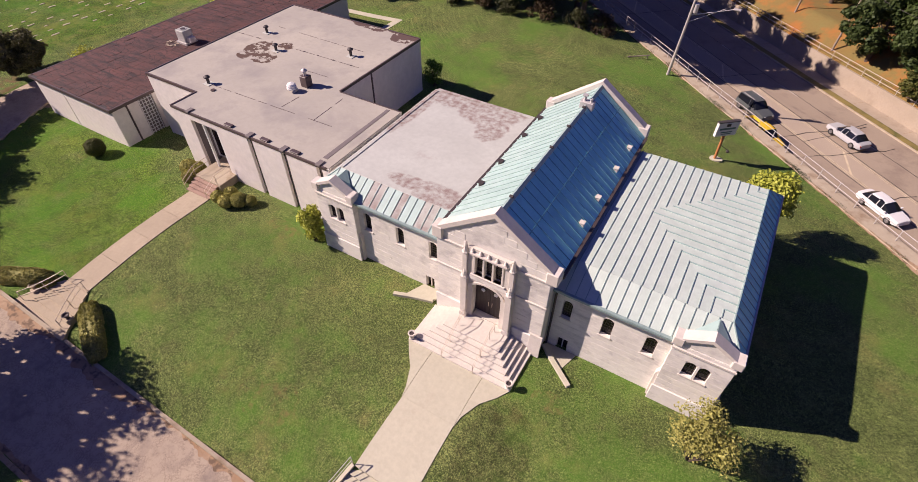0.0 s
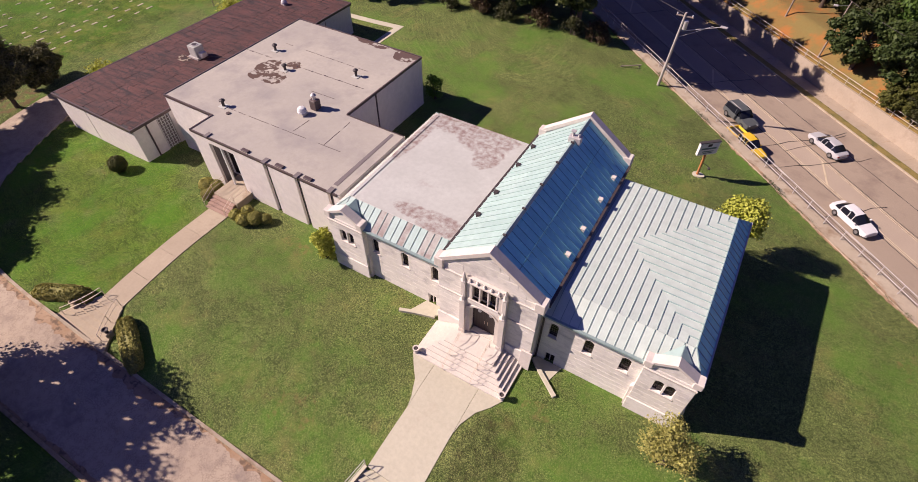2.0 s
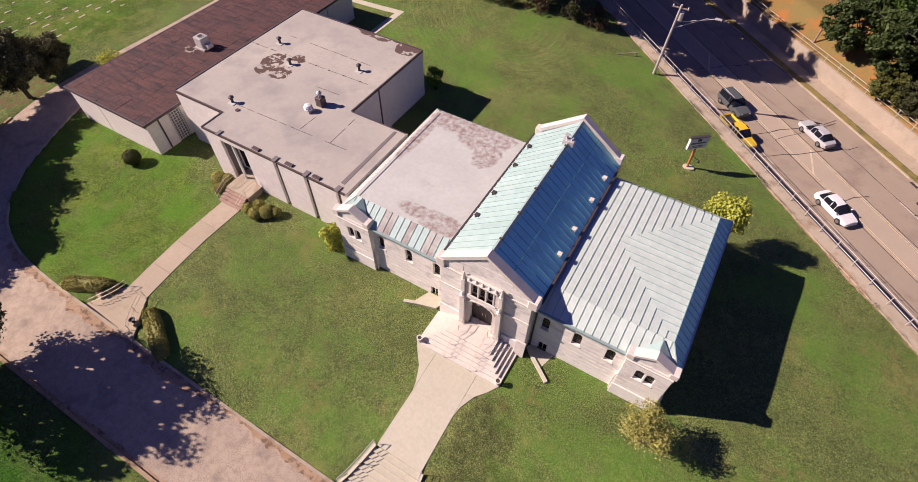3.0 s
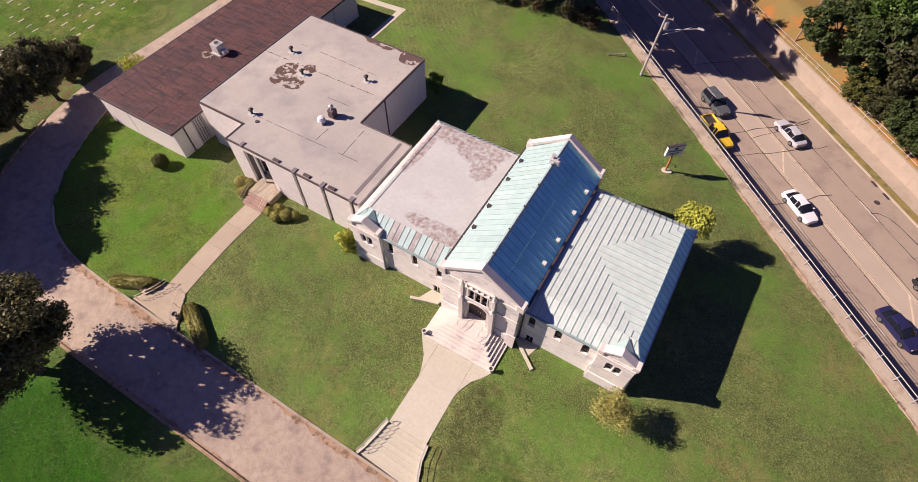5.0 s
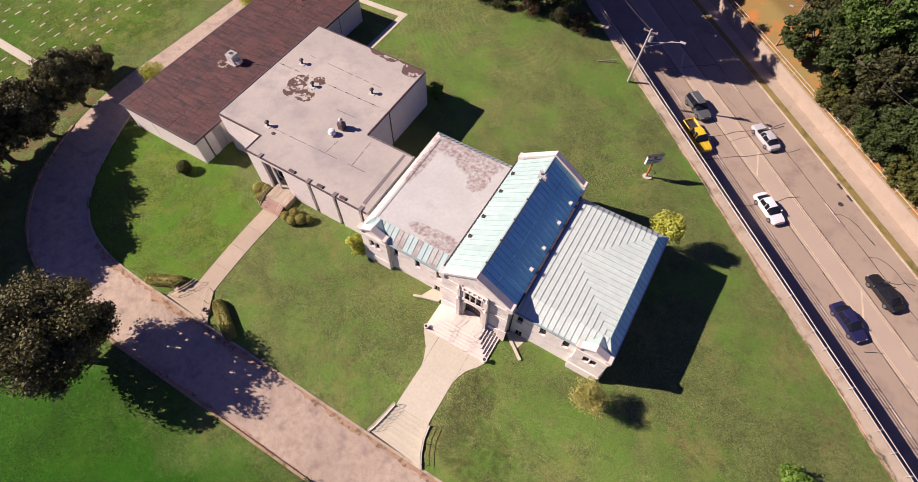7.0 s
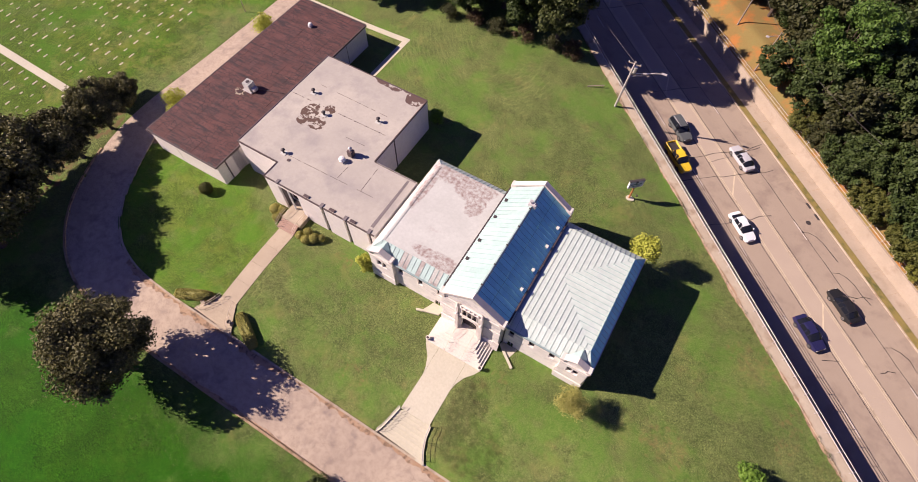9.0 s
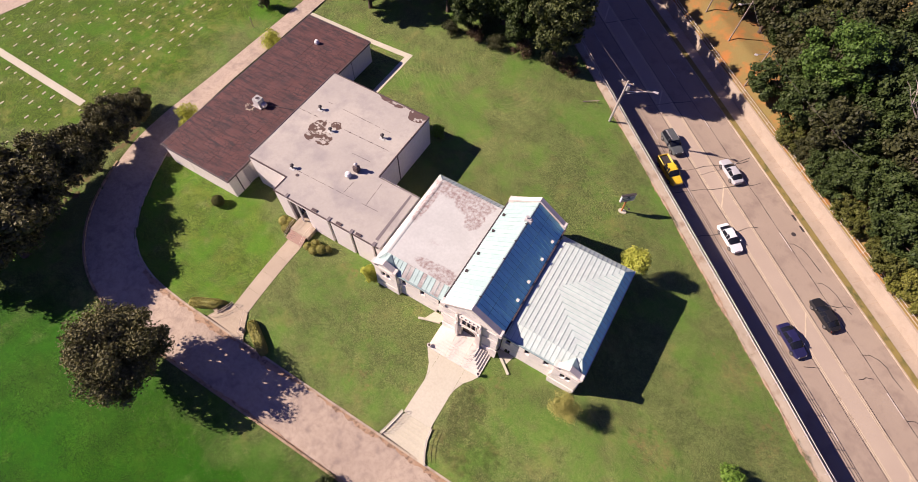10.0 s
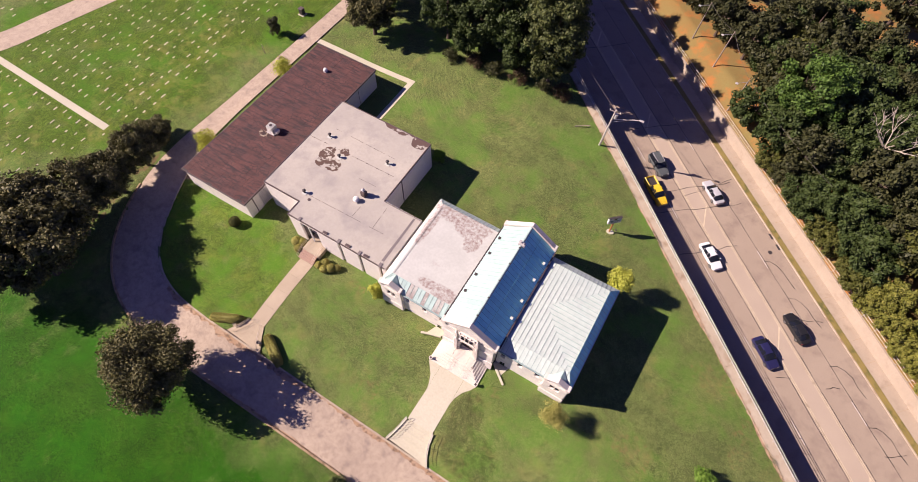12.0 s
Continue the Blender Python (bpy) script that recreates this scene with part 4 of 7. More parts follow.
# portal
PF = 2.86
bm = bmesh.new()
wall_x(bm, -4.38, -1.8, 0.3, 6.9, PF + 0.12, NS - 0.04, [(-4.1, -2.2, 0.9, 4.3), (-3.98, -2.22, 4.9, 6.32)])
arch_heads(bm, -4.1, -2.2, 3.72, 4.3, PF + 0.125, NS - 0.05)
portal = part("portal", bm, TRIM, chapel, "carved stone doorway surround with three lights above")
for xc in (-4.56, -1.66):
    bm = bmesh.new()
    box(bm, xc - 0.2, xc + 0.2, PF - 0.12, NS - 0.04, 0.2, 4.5, bevel=0.02)
    box(bm, xc - 0.24, xc + 0.24, PF - 0.16, NS - 0.04, 0.2, 1.3, bevel=0.02)
    box(bm, xc - 0.15, xc + 0.15, PF, NS - 0.04, 4.45, 6.4, bevel=0.02)
    part("pilaster", bm, TRIM, portal)
    for z, r, h in ((4.48, 0.22, 0.75), (6.38, 0.2, 0.85)):
        bm = bmesh.new()
        yc = PF + (0.06 if z < 5 else 0.14)
        lathe(bm, (xc, yc, z), [(r, 0), (r * 1.12, 0.06), (r * 0.8, 0.14), (r * 0.55, h * 0.5), (r * 0.62, h * 0.56), (r * 0.3, h * 0.8), (r * 0.42, h * 0.88), (0.03, h)], 8)
        part("pinnacle", bm, TRIM, portal)
for k in range(3):
    xc = -3.68 + 0.58 * k
    xa, xb, za, zb = xc - 0.25, xc + 0.25, 4.92, 6.3
    win = part("window", B(xa, xb, NS + 0.02, NS + 0.05, za, zb), GLASS, portal, "dark pointed leaded light")
    bm = bmesh.new()
    arch_heads(bm, xa, xb, 5.9, 6.3, PF + 0.2, NS + 0.0)
    part("tracery", bm, TRIM, win)
    bm = bmesh.new()
    for j in range(1, 3):
        box(bm, xa + 0.5 * j / 3 - 0.01, xa + 0.5 * j / 3 + 0.01, NS, NS + 0.02, za, zb)
    for j in range(1, 5):
        z = za + (zb - za) * j / 5
        box(bm, xa, xb, NS - 0.004, NS + 0.018, z - 0.01, z + 0.01)
    part("lattice", bm, LEAD, win)
for k in range(4):
    x = -4.0 + 0.595 * k
    part("mullion", B(x - 0.06, x + 0.06, PF + 0.08, NS, 4.9, 6.42, bevel=0.015), TRIM, portal)
part("sill", B(-4.2, -2.0, PF + 0.02, NS - 0.05, 4.78, 4.9, bevel=0.02), TRIM, portal)
part("hood", B(-4.25, -1.95, PF - 0.02, NS - 0.05, 6.46, 6.62, bevel=0.03), TRIM, portal)
part("inscription_band", B(-4.3, -1.88, PF + 0.06, PF + 0.119, 4.44, 4.74, bevel=0.01), STONE, portal, "plain stone band over the door")
for k in range(5):
    x = -4.1 + 0.5 * k
    bm = bmesh.new()
    lathe(bm, (x, PF + 0.1, 6.62), [(0.08, 0), (0.12, 0.07), (0.06, 0.14), (0.09, 0.2), (0.02, 0.3)], 7)
    part("crocket", bm, TRIM, portal)
bm = bmesh.new()
for k in range(13):
    a0, a1 = math.pi * k / 13, math.pi * (k + 1) / 13
    pts = [(-3.15 + r * math.cos(a) * 1.0, PF + 0.04, 3.72 + r * 0.6 * math.sin(a)) for r, a in ((0.97, a0), (1.17, a0), (1.17, a1), (0.97, a1))]
    prism(bm, pts, (0, 0.079, 0))
part("arch_moulding", bm, TRIM, portal)
for s in (-1, 1):
    x0, x1 = (-4.14, -3.14) if s < 0 else (-3.12, -2.11)
    door = part("door", B(x0, x1, NS + 0.34, NS + 0.42, 0.95, 4.25, bevel=0.01), DARKWOOD, chapel, "dark stained plank door, closed")
    bm = bmesh.new()
    for k in range(1, 5):
        x = x0 + (x1 - x0) * k / 5
        box(bm, x - 0.012, x + 0.012, NS + 0.325, NS + 0.339, 0.98, 4.2)
    part("batten", bm, LEAD, door)
    part("handle", tube(bmesh.new(), (-3.1 + s * 0.12, NS + 0.3, 1.85), (-3.1 + s * 0.12, NS + 0.3, 2.2), 0.02), BRONZE, door)
    bm = bmesh.new()
    bmesh.ops.create_cone(bm, cap_ends=True, segments=20, radius1=0.14, radius2=0.12, depth=0.05, matrix=Matrix.Translation((-3.2 + s * 0.42, NS + 0.29, 3.1)) @ Matrix.Rotation(math.pi / 2, 4, "X"))
    tagged(part("wreath", bm, WHITEPAINT), "round white wreath hanging on the dark door", "wreath", "wreaths on the door")
part("reveal", B(-4.3, -1.9, NS + 0.45, NS + 0.5, 0.5, 4.4), DARKWOOD, chapel)

# copper roof of the east wing
ex0, ex1, ey0, ey1 = NE_ + 0.05, 10.1, 3.98, 18.85
ix1, iy0, iy1, ez0, ez1, ez2 = 9.05, 5.68, 17.6, 5.27, 6.24, 6.3
AP = (3.25, 11.85, ez2)
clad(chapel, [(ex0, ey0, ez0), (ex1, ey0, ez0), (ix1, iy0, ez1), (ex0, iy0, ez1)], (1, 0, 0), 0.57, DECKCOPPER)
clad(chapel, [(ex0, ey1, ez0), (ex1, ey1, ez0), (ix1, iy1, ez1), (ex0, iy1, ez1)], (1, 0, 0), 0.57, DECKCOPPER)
# east hip takes the shaded teal, its seams the sunlit mint
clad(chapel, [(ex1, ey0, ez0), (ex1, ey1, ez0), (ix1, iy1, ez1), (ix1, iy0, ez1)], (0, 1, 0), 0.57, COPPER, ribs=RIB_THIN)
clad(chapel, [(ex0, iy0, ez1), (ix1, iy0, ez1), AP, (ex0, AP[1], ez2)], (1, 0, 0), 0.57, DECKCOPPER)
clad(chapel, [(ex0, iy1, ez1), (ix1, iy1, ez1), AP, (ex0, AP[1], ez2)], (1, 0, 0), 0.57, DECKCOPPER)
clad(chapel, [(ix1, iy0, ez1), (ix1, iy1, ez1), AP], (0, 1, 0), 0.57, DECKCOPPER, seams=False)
for p, q in (((ex1, ey0, ez0), (ix1, iy0, ez1)), ((ex1, ey1, ez0), (ix1, iy1, ez1)), ((ix1, iy0, ez1), (ix1, iy1, ez1))):
    rib(chapel, Vector(p) + Vector((0, 0, 0.02)), Vector(q) + Vector((0, 0, 0.02)), (0, 0, 1), RIB_PALE, "hip_roll")
for k in range(1, 20):
    y = iy0 + (iy1 - iy0) * k / 20
    f = 1 - abs(y - AP[1]) / (AP[1] - iy0 if y < AP[1] else iy1 - AP[1])
    if f > 0.06:
        rib(chapel, (ix1, y, ez1 + 0.03), (ix1 + (AP[0] - ix1) * f, y, ez1 + (ez2 - ez1) * f + 0.03), (0, 0, 1), RIB_PALE)
part("roof_deck", B(ex0, ix1 - 0.05, iy0 + 0.05, iy1 - 0.05, 5.2, 6.1), LEAD, chapel)

# coated roof of the west wing
wx0, wx1, vx0, wz1 = -16.72, NW - 0.05, -15.62, 6.2
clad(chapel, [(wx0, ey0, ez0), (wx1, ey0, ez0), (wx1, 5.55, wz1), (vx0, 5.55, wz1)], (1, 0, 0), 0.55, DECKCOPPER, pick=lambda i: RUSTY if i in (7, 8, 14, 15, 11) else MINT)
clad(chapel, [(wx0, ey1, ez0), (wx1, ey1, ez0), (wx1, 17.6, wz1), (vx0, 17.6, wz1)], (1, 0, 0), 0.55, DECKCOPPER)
clad(chapel, [(wx0, ey0, ez0), (wx0, ey1, ez0), (vx0, 17.6, wz1), (vx0, 5.55, wz1)], (0, 1, 0), 0.55, MEMBRANE, seams=False)
RIB_WHITE = mesh_of("seam", box(bmesh.new(), 0, 1, -0.03, 0.03, 0, 0.05), MEMBRANE)
for k in range(1, 26):
    y = ey0 + (ey1 - ey0) * k / 26
    f = min(1, (y - ey0) / (5.55 - ey0), (ey1 - y) / (ey1 - 17.6))
    rib(chapel, (wx0, y, ez0 + 0.03), (wx0 + (vx0 - wx0) * f, y, ez0 + (wz1 - ez0) * f + 0.03), (-0.6, 0, 0.8), RIB_WHITE)
for p, q in (((wx0, ey0, ez0), (vx0, 5.55, wz1)), ((wx0, ey1, ez0), (vx0, 17.6, wz1))):
    rib(chapel, Vector(p) + Vector((0, 0, 0.02)), Vector(q) + Vector((0, 0, 0.02)), (0, 0, 1), RIB_PALE, "hip_roll")
bm = bmesh.new()
box(bm, vx0, wx1, 5.55, 17.6, 5.3, wz1 + 0.035, bevel=0.02)
part("roof_deck", bm, MEMBRANE, chapel, "white-coated flat roof with brown peeling stains")
part("roof_edge", B(vx0, wx1, 17.45, 17.75, wz1 + 0.036, wz1 + 0.09, bevel=0.02), MEMBRANE, chapel)
part("roof_edge", B(vx0 - 0.1, vx0 + 0.2, 5.6, 17.4, wz1 + 0.036, wz1 + 0.09, bevel=0.02), MEMBRANE, chapel)
# downpipes in the corners beside the nave
for x in (NE_ + 0.16, NW - 0.16):
    bm = tube(bmesh.new(), (x, WY - 0.1, 0.0), (x, WY - 0.1, 5.3), 0.07)
    box(bm, x - 0.13, x + 0.13, WY - 0.23, WY - 0.06, 5.0, 5.3)
    part("downpipe", bm, LEAD, chapel)

# ---- porch steps: three-sided flight with mitred corners ----
steps = thing("porch_steps", (-3.4, 1.5, 0), "broad pale concrete steps on three sides of the chapel door", "steps")
SX0, SX1, NSTEP, GO, RISE = -6.8, 0.15, 6, 0.31, 0.158
for k in range(NSTEP):
    d = GO * k
    z0 = -0.9 if k == 0 else RISE * k
    bm = B(SX0 + d, SX1 - d, 0.0 + d, NS - 0.17, z0, RISE * (k + 1), bevel=0.012)
    part("step" if k < NSTEP - 1 else "landing", bm, STEPS, steps)
part("threshold", B(-4.05, -2.15, PF + 0.3, NS + 0.34, 0.9, 0.99), STEPS, chapel)


def handrail(x, posts, label, group):
    """Two-bar rail on posts along y; posts is a list of (y, foot height)."""
    rail = thing("handrail", (x, posts[0][0], posts[0][1]), label, "handrail", group)
    tops = [(x, y, z + 0.88) for y, z in posts]
    for y, z in posts:
        part("post", tube(bmesh.new(), (x, y, z - 0.02), (x, y, z + 0.88), 0.018), BRONZE, rail)
    for drop in (0, 0.4):
        bm = bmesh.new()
        for a, b in zip(tops, tops[1:]):
            tube(bm, (a[0], a[1], a[2] - drop), (b[0], b[1], b[2] - drop), 0.018)
        part("bar", bm, BRONZE, rail)
    return rail


for x in (-4.35, -2.25):
    handrail(x, [(-0.05, 0.0), (0.9, 0.47), (1.95, 0.95), (2.6, 0.95)], "slim bronze-coloured handrail on the porch steps", "porch handrails")
for x in (SX0 + 0.16, SX1 - 0.16):
    urn = thing("planter", (x, 0.16, RISE), "small round stone planter on the lowest porch step", "planter", "porch planters")
    bm = bmesh.new()
    lathe(bm, (x, 0.16, RISE), [(0.16, 0), (0.19, 0.05), (0.15, 0.12), (0.19, 0.3), (0.22, 0.42), (0.24, 0.44), (0.24, 0.5), (0.17, 0.5), (0.15, 0.42), (0.02, 0.41)], 14)
    part("bowl", bm, TRIM, urn)
    part("soil", tube(bmesh.new(), (x, 0.16, RISE + 0.4), (x, 0.16, RISE + 0.43), 0.15, n=12), LEAD, urn)

# low walls beside the basement windows
for pts, lab in (([(-9.7, 2.45), (-8.4, 2.9), (-7.1, 3.25)], 1), ([(0.55, 3.9), (1.2, 3.3), (2.9, 2.0)], 2)):
    bm = bmesh.new()
    rows = []
    for i, (x, y) in enumerate(pts):
        a, b = pts[max(0, i - 1)], pts[min(len(pts) - 1, i + 1)]
        d = Vector((b[0] - a[0], b[1] - a[1])).normalized()
        o = Vector((-d.y, d.x)) * 0.13
        rows.append([bm.verts.new((x + s * o.x, y + s * o.y, z)) for s, z in ((-1, -0.9), (-1, 0.22), (1, 0.22), (1, -0.9))])
    for r0, r1 in zip(rows, rows[1:]):
        for k in range(3):
            bm.faces.new((r0[k], r1[k], r1[k + 1], r0[k + 1]))
    bm.faces.new(rows[0])
    bm.faces.new(rows[-1][::-1])
    bmesh.ops.recalc_face_normals(bm, faces=bm.faces)
    solo("low_wall", bm, WALK, "low pale concrete wall beside a basement window", "low wall", "window well walls")
bm = bmesh.new()
prism(bm, [(-9.0, 2.85, 0.12), (-7.1, 3.3, 0.12), (-6.7, 4.2, 0.12), (-8.4, 4.2, 0.12)], (0, 0, -0.6))
solo("paving_slab", bm, WALK, "pale concrete slab under a basement window", "slab", "window well slabs")
bm = bmesh.new()
prism(bm, [(0.5, 4.2, 0.06), (0.8, 3.7, 0.06), (2.1, 2.9, 0.06), (2.5, 4.2, 0.06)], (0, 0, -0.6))
solo("paving_slab", bm, WALK, "pale concrete slab under a basement window", "slab", "window well slabs")

# ---- annex ----
AZ, AF = 5.4, 5.68
annex = thing("annex", (-29, 15, 0), "white panelled flat-roofed annex with a grey coated roof", "annex")
SLOTS = [-24.6, -21.2, -17.85]
xs = [-33.2, -31.3] + [-28.2]
part("wall_panel", B(-33.2, -31.3, AF, AF + 0.25, -1.2, AZ), PANEL, annex)
edges = [-28.2] + [e for s in SLOTS for e in (s - 0.27, s + 0.27)] + [-16.95]
for a, b in zip(edges[::2], edges[1::2]):
    part("wall_panel", B(a, b, AF, AF + 0.25, -1.2, AZ), PANEL, annex)
for s in SLOTS:
    part("column", B(s - 0.27, s + 0.27, AF + 0.3, AF + 0.5, -1.2, AZ), EDGE_GREY, annex, "dark grey recessed column")
    part("column_cap", B(s - 0.22, s + 0.22, AF - 0.12, AF + 0.5, AZ, AZ + 0.16, bevel=0.02), EDGE_GREY, annex)
part("column_cap", B(-31.42, -31.02, AF - 0.12, AF + 0.5, AZ, AZ + 0.16, bevel=0.02), EDGE_GREY, annex)
part("wall_panel", B(-31.3, -28.2, AF, AF + 0.25, 4.75, AZ), PANEL, annex)
# entrance recess
# west jamb coloured grey to hold the recess's shade; the others stay white
part("recess_wall", B(-31.4, -31.301, AF + 0.25, AF + 1.4, -1.2, AZ), EDGE_GREY, annex)
part("recess_wall", B(-28.199, -28.1, AF + 0.25, AF + 1.4, -1.2, AZ), PANEL, annex)
part("recess_wall", B(-31.3, -28.2, AF + 1.3, AF + 1.4, 3.5, AZ), PANEL, annex)
door_a = part("door_frame", wall_x(bmesh.new(), -31.29, -28.21, 0.6, 3.5, AF + 1.22, AF + 1.32, [(-31.1, -30.35, 0.75, 3.3), (-30.22, -29.3, 0.66, 3.3), (-29.17, -28.35, 0.75, 3.3)]), WHITEPAINT, annex, "white painted frame of the entrance")
for a, b in ((-31.1, -30.35), (-30.22, -29.3), (-29.17, -28.35)):
    part("pane", B(a, b, AF + 1.26, AF + 1.29, 0.67, 3.3), GLASS, door_a)
for x in (-29.95, -28.32):
    part("mullion", B(x - 0.08, x + 0.08, AF + 0.02, AF + 0.2, 0.6, 4.745, bevel=0.01), WHITEPAINT, annex)
# other walls
part("wall", B(-33.2, -32.95, AF + 0.251, 8.1, -1.2, AZ), PANEL, annex)
part("wall", B(-39.6, -33.2, 8.1, 8.35, -1.6, AZ), PANEL, annex)
part("wall", B(-39.6, -39.35, 8.351, 25.95, -1.6, AZ), PANEL, annex)
part("wall", B(-39.6, -23.15, 25.95, 26.2, -1.6, AZ), PANEL, annex)
for y0, y1 in ((14.2, 18.35), (18.45, 25.95)):
    part("wall_panel", B(-23.4, -23.15, y0, y1, -1.4, AZ), PANEL, annex)
part("downpipe", B(-23.17, -23.05, 18.35, 18.46, -1.0, AZ), EDGING, annex)
part("wall", B(-23.15, -17.0, 14.2, 14.4, -1.4, AZ - 0.01), PANEL, annex)
part("wall", B(-17.2, -16.95, AF + 0.3, 14.2, -1.4, AZ - 0.01), PANEL, annex)
bm = bmesh.new()
prism(bm, [(-39.55, 8.15, AZ - 0.2), (-33.15, 8.15, AZ - 0.2), (-33.15, AF + 0.05, AZ - 0.2), (-16.98, AF + 0.05, AZ - 0.2), (-16.98, 14.3, AZ - 0.2), (-23.2, 14.3, AZ - 0.2), (-23.2, 26.15, AZ - 0.2), (-39.55, 26.15, AZ - 0.2)], (0, 0, 0.26))
part("roof", bm, ANNEXROOF, annex, "weathered grey-beige roof coating with dark seams and brown peeled patches")


def lip(parent, p, q, w=0.16, h=0.2, material=None, z=AZ):
    """A metal roof edge from p to q."""
    p, q = Vector((*p, 0)), Vector((*q, 0))
    d = (q - p).normalized()
    o = Vector((-d.y, d.x, 0)) * w / 2
    bm = bmesh.new()
    prism(bm, [p - o - d * w / 2 + Vector((0, 0, z - 0.12)), q - o + d * w / 2 + Vector((0, 0, z - 0.12)), q + o + d * w / 2 + Vector((0, 0, z - 0.12)), p + o - d * w / 2 + Vector((0, 0, z - 0.12))], (0, 0, h))
    part("roof_edge", bm, material or EDGING, parent)


for p, q, h in (((-39.6, 8.1), (-33.36, 8.1), 0.24), ((-33.2, 8.1), (-33.2, AF), 0.24), ((-33.04, AF), (-17.2, AF), 0.2), ((-23.15, 14.36), (-23.15, 26.15), 0.24), ((-23.31, 26.19), (-39.4, 26.19), 0.24),
                ((-39.6, 26.15), (-39.6, 8.28), 0.24), ((-23.05, 14.25), (-17.1, 14.25), 0.2)):
    lip(annex, p, q, 0.13, h)
for x in (-26.9, -23.15, -20.2):
    bm = bmesh.new()
    box(bm, x - 0.4, x + 0.4, AF + 0.1, AF + 0.45, AZ + 0.062, AZ + 0.2, bevel=0.03)
    part("scupper", bm, EDGING, annex, "dark metal roof drain box")
# seams of the roof coating: thin dark laps with a row of dots
for (x0, y0), (x1, y1) in (((-39.4, 18.15), (-24.2, 18.4)), ((-36.8, 21.2), (-25.95, 21.1)), ((-33.0, 9.6), (-18.6, 9.9)), ((-31.2, 15.5), (-24.2, 15.7)), ((-22.0, 9.8), (-22.2, 13.9)), ((-25.5, 10.0), (-25.4, 12.0))):
    n = max(2, round(math.hypot(x1 - x0, y1 - y0) / 1.3))
    for k in range(n):
        if RX.random() < 0.8:
            a, b = k / n, (k + RX.uniform(0.6, 1.0)) / n
            p, q = (x0 + (x1 - x0) * a, y0 + (y1 - y0) * a), (x0 + (x1 - x0) * b, y0 + (y1 - y0) * b)
            d = Vector((q[0] - p[0], q[1] - p[1])).normalized() * 0.022
            bm = bmesh.new()
            prism(bm, [(p[0] + d.y, p[1] - d.x, AZ + 0.061), (q[0] + d.y, q[1] - d.x, AZ + 0.061), (q[0] - d.y, q[1] + d.x, AZ + 0.061), (p[0] - d.y, p[1] + d.x, AZ + 0.061)], (0, 0, 0.012))
            part("roof_joint", bm, EDGING, annex)
for k in range(8):
    x = -38.5 + k * 1.9 + RX.uniform(-0.3, 0.3)
    part("patch_dab", tube(bmesh.new(), (x, 18.17 + (x + 39) * 0.015, AZ + 0.06), (x, 18.17 + (x + 39) * 0.015, AZ + 0.085), 0.09, n=8), EDGING, annex)
part("roof_joint", prism(bmesh.new(), [(-18.15, 6.5, AZ + 0.061), (-17.75, 6.5, AZ + 0.061), (-17.85, 14.0, AZ + 0.061), (-18.15, 14.0, AZ + 0.061)], (0, 0, 0.02)), EDGE_GREY, annex, "dark worn drainage strip")


def roof_vent(x, y, z, r, h, label):
    """A capped pipe on a flashing plate."""
    v = thing("roof_vent", (x, y, z), label, "roof vent", "annex roof vents")
    part("flashing", B(x - 0.38, x + 0.38, y - 0.34, y + 0.34, z, z + 0.05, bevel=0.01), MEMBRANE, v)
    part("pipe", tube(bmesh.new(), (x, y, z + 0.05), (x, y, z + h), r), BLACKIRON, v)
    bm = bmesh.new()
    lathe(bm, (x, y, z + h - 0.04), [(r * 1.1, 0), (r * 2.1, 0.06), (r * 2.0, 0.14), (r * 0.9, 0.24), (0.02, 0.27)], 12)
    part("cap", bm, BLACKIRON, v)


for x, y, h in ((-36.7, 19.5, 0.55), (-33.1, 17.1, 0.5), (-26.45, 19.8, 0.6), (-33.4, 9.6, 0.55)):
    roof_vent(x, y, AZ + 0.062, 0.13, h, "black capped vent pipe on a pale flashing plate")
chim = thing("chimney", (-26.1, 13.6, AZ + 0.06), "short brown metal flue with a pale cowl", "chimney")
part("flue_box", B(-26.45, -25.75, 13.25, 13.95, AZ + 0.062, AZ + 1.0, bevel=0.03), EDGING, chim)
part("flue", tube(bmesh.new(), (-26.1, 13.6, AZ + 1.0), (-26.1, 13.6, AZ + 1.35), 0.14, n=12), STEEL, chim)
part("cowl", lathe(bmesh.new(), (-26.1, 13.6, AZ + 1.33), [(0.16, 0), (0.27, 0.05), (0.25, 0.12), (0.1, 0.28), (0.02, 0.3)], 12), STEEL, chim)
fan = thing("roof_fan", (-26.5, 12.3, AZ + 0.06), "white domed roof fan on a square curb", "roof fan")
part("curb", B(-26.2, -26.15, 11.95, 12.65, AZ + 0.062, AZ + 0.3, bevel=0.02), STEEL, fan)
part("dome", lathe(bmesh.new(), (-26.5, 12.3, AZ + 0.3), [(0.3, 0), (0.42, 0.04), (0.42, 0.14), (0.36, 0.16), (0.36, 0.26), (0.4, 0.3), (0.3, 0.46), (0.05, 0.54)], 18), WHITEPAINT, fan, smooth=False)
part("plate", tube(bmesh.new(), (-32.2, 9.0, AZ + 0.06), (-32.2, 9.0, AZ + 0.14), 0.2, n=12), EDGING, annex, "small round drain on the roof")

